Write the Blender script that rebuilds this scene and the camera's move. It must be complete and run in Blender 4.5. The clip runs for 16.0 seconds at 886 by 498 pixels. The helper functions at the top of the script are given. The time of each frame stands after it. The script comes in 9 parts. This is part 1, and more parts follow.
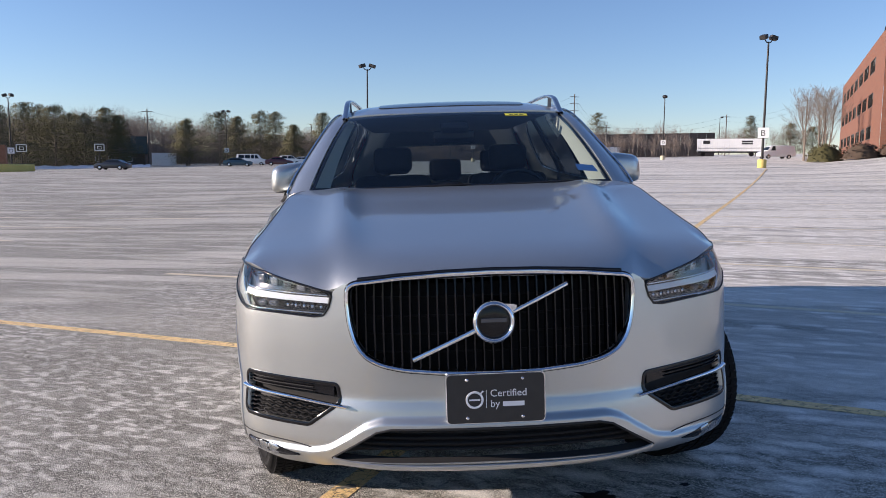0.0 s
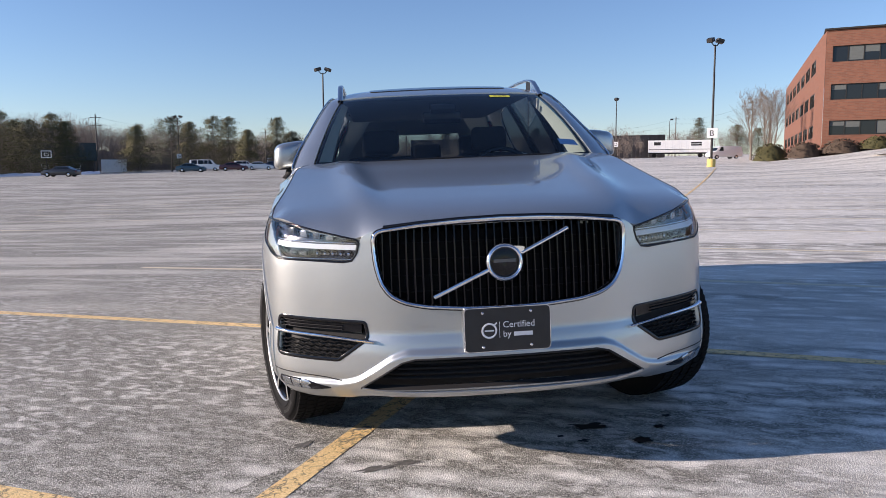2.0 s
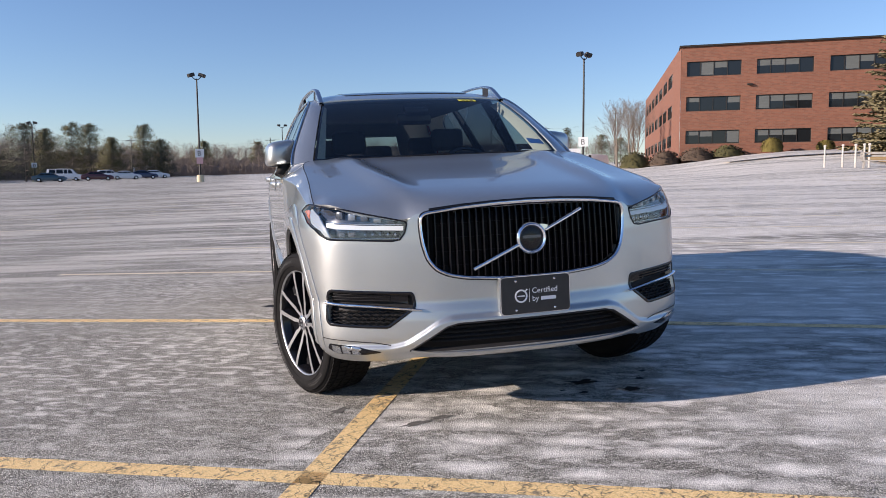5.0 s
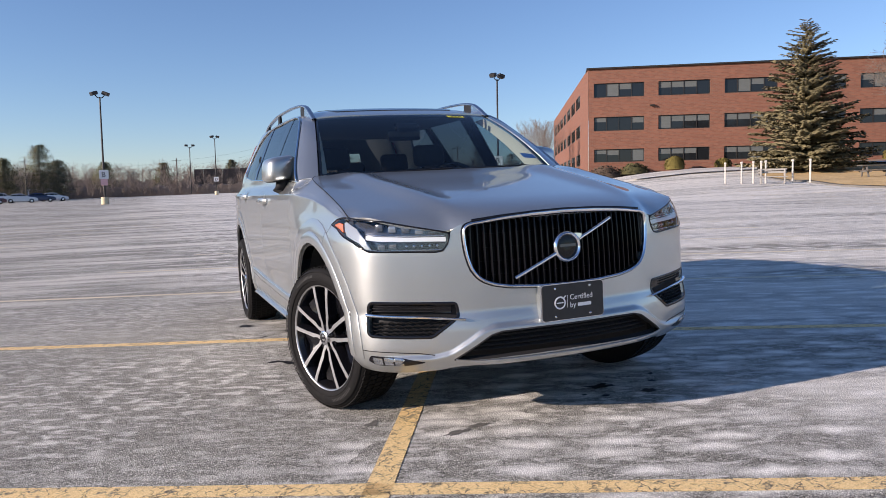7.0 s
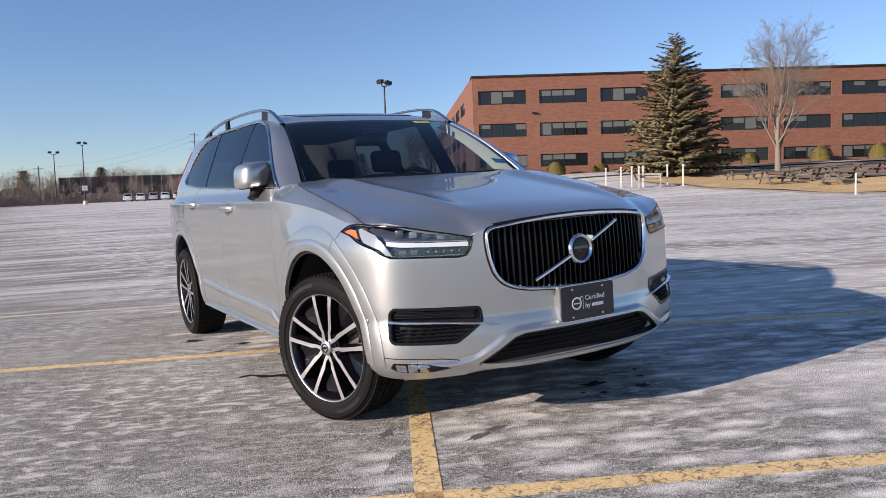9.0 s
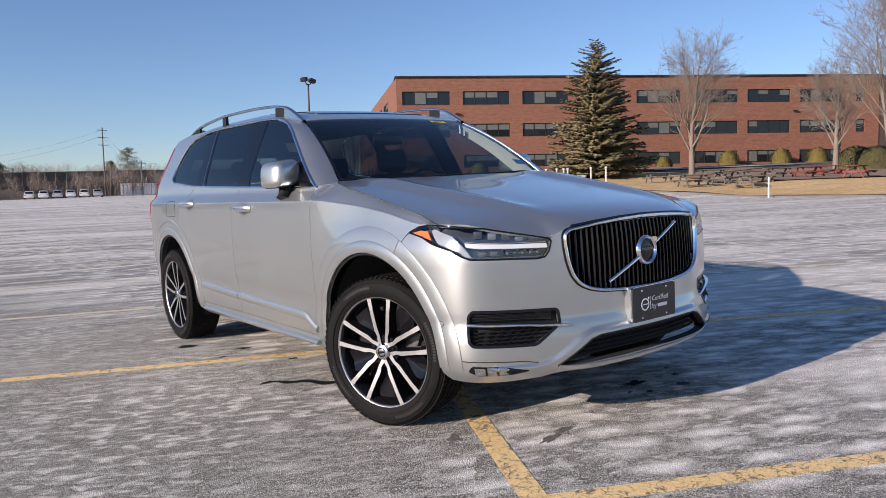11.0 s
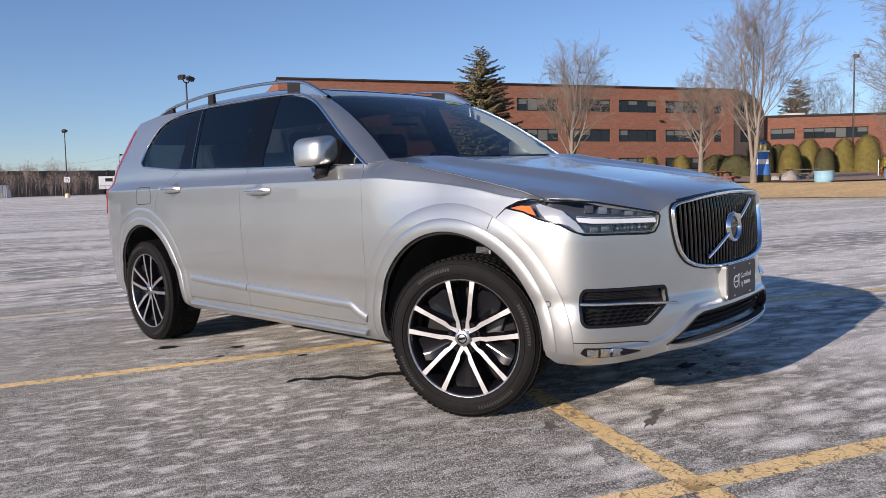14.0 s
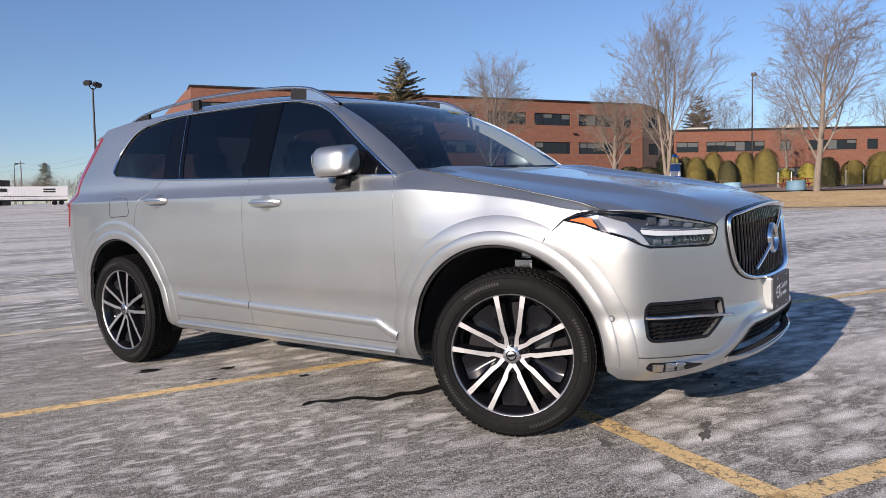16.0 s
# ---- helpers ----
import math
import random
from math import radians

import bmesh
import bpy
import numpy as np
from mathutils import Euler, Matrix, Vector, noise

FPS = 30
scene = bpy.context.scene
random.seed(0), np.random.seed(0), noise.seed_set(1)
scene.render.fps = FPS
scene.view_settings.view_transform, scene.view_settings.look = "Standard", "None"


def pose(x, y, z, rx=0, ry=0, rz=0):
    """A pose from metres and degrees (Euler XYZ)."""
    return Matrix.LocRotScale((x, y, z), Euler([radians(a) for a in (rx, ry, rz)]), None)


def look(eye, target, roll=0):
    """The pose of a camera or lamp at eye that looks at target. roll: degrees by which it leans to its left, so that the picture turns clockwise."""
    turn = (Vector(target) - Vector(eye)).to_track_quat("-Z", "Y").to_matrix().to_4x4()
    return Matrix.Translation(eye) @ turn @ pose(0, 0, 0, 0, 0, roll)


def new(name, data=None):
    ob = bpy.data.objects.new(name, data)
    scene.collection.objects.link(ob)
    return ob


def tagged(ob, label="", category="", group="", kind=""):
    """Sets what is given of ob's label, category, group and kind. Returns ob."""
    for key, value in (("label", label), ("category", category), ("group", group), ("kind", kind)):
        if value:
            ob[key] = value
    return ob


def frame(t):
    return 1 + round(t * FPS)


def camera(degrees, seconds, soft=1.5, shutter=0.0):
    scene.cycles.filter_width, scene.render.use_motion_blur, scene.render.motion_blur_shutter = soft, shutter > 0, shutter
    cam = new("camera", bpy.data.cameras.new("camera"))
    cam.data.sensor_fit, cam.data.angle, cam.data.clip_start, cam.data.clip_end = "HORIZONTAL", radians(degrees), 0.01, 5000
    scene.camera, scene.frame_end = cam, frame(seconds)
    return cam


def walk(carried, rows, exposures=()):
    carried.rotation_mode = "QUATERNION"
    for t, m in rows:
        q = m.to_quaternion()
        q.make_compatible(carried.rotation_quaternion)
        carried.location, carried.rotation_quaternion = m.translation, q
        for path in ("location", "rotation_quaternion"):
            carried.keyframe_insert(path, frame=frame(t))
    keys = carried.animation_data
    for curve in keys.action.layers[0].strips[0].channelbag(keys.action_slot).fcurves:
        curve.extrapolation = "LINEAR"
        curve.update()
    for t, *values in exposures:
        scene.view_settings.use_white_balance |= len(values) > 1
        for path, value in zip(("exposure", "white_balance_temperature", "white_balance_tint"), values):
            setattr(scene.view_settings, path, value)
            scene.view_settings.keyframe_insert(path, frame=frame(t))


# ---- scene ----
cam = camera(61.9, 16.0, soft=0.75)
# The lot falls towards the car's right side: M lays the lot's own axes into the upright world.
M = pose(0, 0, 0, 0, -2.17, 0)
PATH = [
    (0, (-0.223, -3.183, 1.305), (-0.16, -1.198, 1.073), -1.8),
    (0.5, (-0.252, -3.263, 1.268), (-0.177, -1.276, 1.061), -1.7),
    (1, (-0.304, -3.322, 1.221), (-0.202, -1.335, 1.02), -1.9),
    (1.5, (-0.382, -3.412, 1.184), (-0.245, -1.427, 0.976), -2.2),
    (2, (-0.454, -3.499, 1.155), (-0.274, -1.52, 0.93), -2.4),
    (2.5, (-0.523, -3.583, 1.137), (-0.3, -1.609, 0.904), -2.3),
    (3, (-0.641, -3.694, 1.132), (-0.368, -1.726, 0.901), -2.2),
    (3.5, (-0.735, -3.755, 1.135), (-0.415, -1.794, 0.902), -2.4),
    (3.7, (-0.785, -3.76, 1.137), (-0.434, -1.806, 0.901), -2.3),
    (5.8, (-1.406, -3.847, 1.097), (-0.806, -1.949, 0.899), -2.9),
    (6, (-1.467, -3.825, 1.099), (-0.84, -1.936, 0.905), -2.9),
    (6.5, (-1.593, -3.772, 1.102), (-0.914, -1.9, 0.919), -3.1),
    (7, (-1.7, -3.709, 1.105), (-0.966, -1.857, 0.929), -3.1),
    (7.5, (-1.813, -3.648, 1.102), (-1.031, -1.815, 0.931), -3.2),
    (8, (-2.002, -3.585, 1.123), (-1.142, -1.788, 0.948), -3.3),
    (8.5, (-2.127, -3.528, 1.133), (-1.194, -1.767, 0.956), -3.5),
    (9, (-2.225, -3.444, 1.132), (-1.211, -1.73, 0.955), -3.6),
    (9.2, (-2.228, -3.386, 1.128), (-1.199, -1.68, 0.95), -3.2),
    (11.3, (-2.836, -2.978, 1.177), (-1.613, -1.407, 0.986), -3.3),
    (11.5, (-2.868, -2.945, 1.17), (-1.629, -1.387, 0.978), -3.4),
    (12, (-2.951, -2.827, 1.145), (-1.658, -1.313, 0.95), -3.1),
    (12.5, (-3.011, -2.673, 1.129), (-1.677, -1.197, 0.931), -3.1),
    (13, (-3.086, -2.519, 1.113), (-1.71, -1.081, 0.915), -2.9),
    (13.5, (-3.182, -2.392, 1.095), (-1.774, -0.985, 0.9), -2.8),
    (14, (-3.325, -2.236, 1.078), (-1.881, -0.866, 0.887), -2.6),
    (14.5, (-3.407, -2.129, 1.074), (-1.937, -0.785, 0.89), -2.7),
    (15, (-3.481, -1.988, 1.076), (-1.975, -0.684, 0.898), -2.8),
    (15.5, (-3.545, -1.854, 1.083), (-1.999, -0.597, 0.91), -2.6),
    (16, (-3.591, -1.709, 1.104), (-1.997, -0.514, 0.932), -2.5),
]
EXPOSURES = [(0.0, 0.66, 6550, 23), (8.0, 0.60, 6550, 23), (16.0, 0.38, 6500, 23)]
walk(cam, [(t, M @ look(eye, target, roll)) for t, eye, target, roll in PATH], EXPOSURES)

# ---- world and sun ----
from mathutils.geometry import delaunay_2d_cdt

SUN = (M.to_3x3() @ Vector((-2.88, -0.06, 1.0))).normalized()
world = bpy.data.worlds.new("clear_winter_sky")
scene.world = world
world.use_nodes = True
_n = world.node_tree.nodes
_sky = _n.new("ShaderNodeTexSky")
_sky.sky_type = "NISHITA"
_sky.sun_disc = False
_sky.sun_elevation = math.asin(SUN.z)
_sky.sun_rotation = math.atan2(SUN.x, SUN.y)
_sky.air_density, _sky.dust_density, _sky.ozone_density = 1.0, 0.03, 4.5
world.node_tree.links.new(_sky.outputs[0], _n["Background"].inputs[0])
_n["Background"].inputs[1].default_value = 0.10
sun = new("sun", bpy.data.lights.new("sun", "SUN"))
sun.data.energy, sun.data.angle, sun.data.color = 4.8, radians(0.55), (1.0, 0.905, 0.75)
sun.matrix_world = look(SUN * 60, (0, 0, 0))


# ---- materials ----
def material(name, colour, rough=0.5, metal=0.0, coat=0.0, spec=0.5):
    m = bpy.data.materials.new(name)
    m.use_nodes = True
    b = m.node_tree.nodes["Principled BSDF"]
    b.inputs["Base Color"].default_value = (*colour, 1)
    b.inputs["Roughness"].default_value = rough
    b.inputs["Metallic"].default_value = metal
    b.inputs["Coat Weight"].default_value = coat
    b.inputs["Coat Roughness"].default_value = 0.04
    b.inputs["Specular IOR Level"].default_value = spec
    return m


def nodes_of(m):
    t = m.node_tree
    return t, t.nodes, t.links, t.nodes["Principled BSDF"]


def coords(m, space="Object", scale=(1, 1, 1), turn=0.0):
    t, n, l, b = nodes_of(m)
    c = n.new("ShaderNodeTexCoord")
    p = n.new("ShaderNodeMapping")
    p.inputs["Scale"].default_value = scale
    p.inputs["Rotation"].default_value = (0, 0, turn)
    l.new(c.outputs[space], p.inputs[0])
    return p.outputs[0]


def lying(m, turn, length, width):
    """Ground coordinates for marks drawn out along one way."""
    t, n, l, b = nodes_of(m)
    c = n.new("ShaderNodeTexCoord")
    p = n.new("ShaderNodeMapping")
    p.vector_type = "TEXTURE"
    p.inputs["Rotation"].default_value = (0, 0, radians(turn))
    p.inputs["Scale"].default_value = (length, width, 1)
    l.new(c.outputs["Object"], p.inputs[0])
    return p.outputs[0]


def noise_of(m, vec, scale, detail=4.0, rough=0.55, distort=0.0):
    t, n, l, b = nodes_of(m)
    x = n.new("ShaderNodeTexNoise")
    x.inputs["Scale"].default_value = scale
    x.inputs["Detail"].default_value = detail
    x.inputs["Roughness"].default_value = rough
    x.inputs["Distortion"].default_value = distort
    l.new(vec, x.inputs["Vector"])
    return x.outputs["Fac"]


def ramp_of(m, fac, *stops):
    t, n, l, b = nodes_of(m)
    r = n.new("ShaderNodeValToRGB")
    e = r.color_ramp.elements
    while len(e) < len(stops):
        e.new(0.5)
    for k, (p, c) in zip(e, stops):
        k.position = p
        k.color = (*c, 1) if len(c) == 3 else c
    l.new(fac, r.inputs[0])
    return r.outputs[0]


def mix_of(m, fac, a, b, mode="MIX"):
    t, n, l, _ = nodes_of(m)
    x = n.new("ShaderNodeMix")
    x.data_type, x.blend_type = "RGBA", mode
    for sock, v in ((x.inputs[0], fac), (x.inputs[6], a), (x.inputs[7], b)):
        if isinstance(v, bpy.types.NodeSocket):
            l.new(v, sock)
        elif isinstance(v, (int, float)):
            sock.default_value = v
        else:
            sock.default_value = (*v, 1)
    return x.outputs[2]


def bump_of(m, height, strength, distance):
    t, n, l, b = nodes_of(m)
    x = n.new("ShaderNodeBump")
    x.inputs["Strength"].default_value = strength
    x.inputs["Distance"].default_value = distance
    l.new(height, x.inputs["Height"])
    l.new(x.outputs[0], b.inputs["Normal"])


def speckled(name, dark, light, scale, rough=0.8, bump=0.3, dist=0.01, space="Object", stretch=(1, 1, 1), metal=0.0, lo=0.3, hi=0.7):
    """A material with grain at two scales between two colours."""
    m = material(name, dark, rough, metal)
    v = coords(m, space, stretch)
    a = noise_of(m, v, scale, 5)
    c = ramp_of(m, a, (lo, dark), (hi, light))
    big = noise_of(m, v, scale * 0.13, 3)
    c = mix_of(m, 0.35, c, ramp_of(m, big, (0.35, dark), (0.7, light)))
    m.node_tree.links.new(c, nodes_of(m)[3].inputs["Base Color"])
    bump_of(m, a, bump, dist)
    return m


def glass_material(name, tint, gloss=1.0):
    """A thin pane: tinted light goes straight through, the sky is mirrored by Fresnel."""
    m = bpy.data.materials.new(name)
    m.use_nodes = True
    t = m.node_tree
    t.nodes.clear()
    out = t.nodes.new("ShaderNodeOutputMaterial")
    mix = t.nodes.new("ShaderNodeMixShader")
    clear = t.nodes.new("ShaderNodeBsdfTransparent")
    clear.inputs[0].default_value = (*tint, 1)
    glossy = t.nodes.new("ShaderNodeBsdfGlossy")
    glossy.inputs["Roughness"].default_value = 0.01
    # a thin pane mirrors by the angle alone, the same from both sides
    facing = t.nodes.new("ShaderNodeLayerWeight")
    facing.inputs["Blend"].default_value = 0.5
    power = t.nodes.new("ShaderNodeMath")
    power.operation, power.inputs[1].default_value = "POWER", 5.0
    t.links.new(facing.outputs["Facing"], power.inputs[0])
    fres = t.nodes.new("ShaderNodeMapRange")
    fres.inputs["To Min"].default_value, fres.inputs["To Max"].default_value = 0.075 * gloss ** 4, 1.0
    t.links.new(power.outputs[0], fres.inputs["Value"])
    t.links.new(fres.outputs[0], mix.inputs[0])
    t.links.new(clear.outputs[0], mix.inputs[1])
    t.links.new(glossy.outputs[0], mix.inputs[2])
    t.links.new(mix.outputs[0], out.inputs[0])
    return m


def paint_material():
    m = material("silver_metallic_paint", (0.5, 0.5, 0.5), 0.5, 0.86, 1.0)
    t, n, l, b = nodes_of(m)
    v = coords(m)
    flake = noise_of(m, v, 900, 2)
    c = ramp_of(m, flake, (0.3, (0.418, 0.436, 0.432)), (0.7, (0.505, 0.526, 0.522)))
    dust = noise_of(m, v, 3.0, 5)
    l.new(c, b.inputs["Base Color"])
    l.new(ramp_of(m, dust, (0.35, (0.36,) * 3), (0.75, (0.40,) * 3)), b.inputs["Roughness"])
    b.inputs["Coat Roughness"].default_value = 0.03
    b.inputs["Coat IOR"].default_value = 1.7
    return m


PAINT = paint_material()
BLACK_PLASTIC = speckled("black_grained_plastic", (0.008, 0.008, 0.009), (0.016, 0.016, 0.017), 60, 0.55, 0.15, 0.002)
nodes_of(BLACK_PLASTIC)[3].inputs["Specular IOR Level"].default_value = 0.25
GLOSS_BLACK = material("gloss_black", (0.006, 0.006, 0.008), 0.10, 0.0, 0.0, 0.4)
PILLAR_BLACK = material("satin_black_pillar", (0.002, 0.002, 0.0025), 0.03, 0.0, 0.0, 0.22)
DARK_SEAM = material("dark_panel_seam", (0.015, 0.015, 0.016), 0.8)
VOID_BLACK = material("dark_underbody", (0.008, 0.008, 0.009), 0.9)
CHROME = material("chrome", (0.82, 0.83, 0.85), 0.07, 1.0)
SATIN = material("satin_aluminium", (0.62, 0.63, 0.65), 0.25, 1.0)
MACHINED = speckled("machined_wheel_face", (0.50, 0.50, 0.51), (0.62, 0.62, 0.62), 80, 0.40, 0.05, 0.001, metal=1.0)
RUBBER = speckled("tyre_rubber", (0.005, 0.005, 0.0054), (0.010, 0.0096, 0.0096), 40, 0.75, 0.2, 0.002)
nodes_of(RUBBER)[3].inputs["Specular IOR Level"].default_value = 0.15
WINDSCREEN = glass_material("windscreen_glass", (0.62, 0.70, 0.72))
SIDE_GLASS = glass_material("side_window_glass", (0.36, 0.44, 0.47), 1.08)
PRIVACY = glass_material("privacy_glass", (0.12, 0.135, 0.15), 0.97)
LAMP_GLASS = glass_material("lamp_cover_glass", (0.93, 0.95, 0.96))
AMBER = material("amber_reflector", (0.75, 0.16, 0.01), 0.15, 0.0, 1.0)
RED_LAMP = material("red_lamp_plastic", (0.26, 0.008, 0.015), 0.12, 0.0, 1.0)
LAMP_WHITE = material("white_lamp_guide", (0.62, 0.65, 0.68), 0.25)
INTERIOR = speckled("charcoal_upholstery", (0.012, 0.012, 0.014), (0.025, 0.024, 0.025), 30, 0.7, 0.2, 0.003)
CREAM = material("cream_cabin_trim", (0.62, 0.58, 0.48), 0.7)


# ---- building helpers ----
def mesh_ob(name, verts, faces, mat, parent=None, label="", smooth=False, sharp=None):
    me = bpy.data.meshes.new(name)
    me.from_pydata([tuple(map(float, v)) for v in verts], [], [tuple(f) for f in faces])
    me.materials.append(mat)
    me.update()
    if smooth:
        me.shade_smooth()
        if sharp:
            me.set_sharp_from_angle(angle=radians(sharp))
    ob = new(name, me)
    if parent:
        ob.parent = parent
    if label:
        ob["label"] = label
    return ob


def part(name, bm, mat, parent=None, label="", smooth=False, sharp=40):
    """Links a bmesh as one mesh object under a thing or a part."""
    me = bpy.data.meshes.new(name)
    bm.to_mesh(me)
    bm.free()
    me.materials.append(mat)
    if smooth:
        me.shade_smooth()
        me.set_sharp_from_angle(angle=radians(sharp))
    ob = new(name, me)
    if parent:
        ob.parent = parent
    if label:
        ob["label"] = label
    return ob


def empty(name, m, label, category, group="", kind=""):
    ob = new(name)
    ob.empty_display_size = 0.2
    ob.matrix_world = m
    return tagged(ob, label, category, group, kind)


def box(bm, sx, sy, sz, m=Matrix(), bevel=0.0, seg=1):
    """Adds a box of full size sx, sy, sz centred at the pose m."""
    r = bmesh.ops.create_cube(bm, size=1.0, matrix=m @ Matrix.Diagonal((sx, sy, sz, 1)))
    if bevel:
        es = list({e for v in r["verts"] for e in v.link_edges})
        bmesh.ops.bevel(bm, geom=es, offset=bevel, segments=seg, affect="EDGES", profile=0.5)
    return bm


def tube(points, radii, sides=8, cap=True):
    """Verts and faces of a tapered tube along points."""
    pts = [Vector(p) for p in points]
    if isinstance(radii, (int, float)):
        radii = [radii] * len(pts)
    verts, faces = [], []
    up = Vector((0.31, 0.17, 0.93))
    for i, p in enumerate(pts):
        d = (pts[min(i + 1, len(pts) - 1)] - pts[max(i - 1, 0)])
        d = d.normalized() if d.length > 1e-9 else Vector((0, 0, 1))
        a = d.cross(up)
        if a.length < 0.05:
            a = d.cross(Vector((1, 0, 0)))
        a.normalize()
        b = d.cross(a)
        for k in range(sides):
            t = 2 * math.pi * k / sides
            verts.append(p + (a * math.cos(t) + b * math.sin(t)) * radii[i])
    for i in range(len(pts) - 1):
        for k in range(sides):
            j = (k + 1) % sides
            faces.append((i * sides + k, i * sides + j, (i + 1) * sides + j, (i + 1) * sides + k))
    if cap:
        faces.append(tuple(range(sides))[::-1])
        faces.append(tuple((len(pts) - 1) * sides + k for k in range(sides)))
    return verts, faces


def lathe(profile, steps=64, axis="x"):
    """Verts and faces of a profile of (along, radius) turned round an axis."""
    verts, faces = [], []
    for i in range(steps):
        t = 2 * math.pi * i / steps
        for a, r in profile:
            c, s = r * math.cos(t), r * math.sin(t)
            verts.append((a, c, s) if axis == "x" else (c, s, a))
    k = len(profile)
    for i in range(steps):
        j = (i + 1) % steps
        for q in range(k - 1):
            f = (i * k + q, i * k + q + 1, j * k + q + 1, j * k + q)
            faces.append(f if axis == "x" else f[::-1])
    return verts, faces


def curve(*pts):
    """A smooth function through (at, value) pairs."""
    xs = np.array([p[0] for p in pts], float)
    ys = np.array([p[1] for p in pts], float)
    h = np.diff(xs)
    d = np.diff(ys) / h
    m = np.zeros(len(xs))
    m[0], m[-1] = d[0], d[-1]
    for i in range(1, len(xs) - 1):
        if d[i - 1] * d[i] > 0:
            w1, w2 = 2 * h[i] + h[i - 1], h[i] + 2 * h[i - 1]
            m[i] = (w1 + w2) / (w1 / d[i - 1] + w2 / d[i])

    def f(x):
        x = np.clip(np.asarray(x, float), xs[0], xs[-1])
        i = np.clip(np.searchsorted(xs, x) - 1, 0, len(xs) - 2)
        t = (x - xs[i]) / h[i]
        return (ys[i] * (1 + 2 * t) * (1 - t) ** 2 + m[i] * h[i] * t * (1 - t) ** 2
                + ys[i + 1] * t * t * (3 - 2 * t) + m[i + 1] * h[i] * t * t * (t - 1))
    return f


def step(a, b, x):
    t = np.clip((np.asarray(x, float) - a) / (b - a), 0, 1)
    return t * t * (3 - 2 * t)


# ---- the lie of the land ----
BC = Vector((44.5, 67.5))          # the office's near corner
BU = Vector((0.86, -0.51)).normalized()
BV = Vector((0.51, 0.86)).normalized()


def lawn_edge(d):
    """Where the lawn begins, by metres before the office's face."""
    return float(np.interp(d, (-110, -90, -75, -64, -58, -52, -46, -42, -36, -25, -8, 0), (42, 33, 26, 21, 18, 15.3, 14.2, 11.5, 11.5, 12, 16, 19)))


def ground_z(x, y):
    r = math.hypot(x, y)
    k = min(1.0, 300.0 / max(r, 1e-6))
    x, y = x * k, y * k
    near, far = 0.0379 * x - 0.02 * max(0.0, x - 0.9), 0.022 * x + 0.0105 * y
    t = float(step(20, 80, r))
    d = (x - BC.x) * BV.x + (y - BC.y) * BV.y
    u = (x - BC.x) * BU.x + (y - BC.y) * BU.y
    pad = 1.0 * float(step(-34, -4, d)) * float(step(-7, 13, u))
    pad += 0.52 * max(float(step(0, 11, u - lawn_edge(d))), float(step(-50, -37, d)) * float(step(-6, 9, u)))
    return near * (1 - t) + far * t + pad


def at(x, y, turn=0.0, dz=0.0):
    return pose(x, y, ground_z(x, y) + dz, 0, 0, turn)


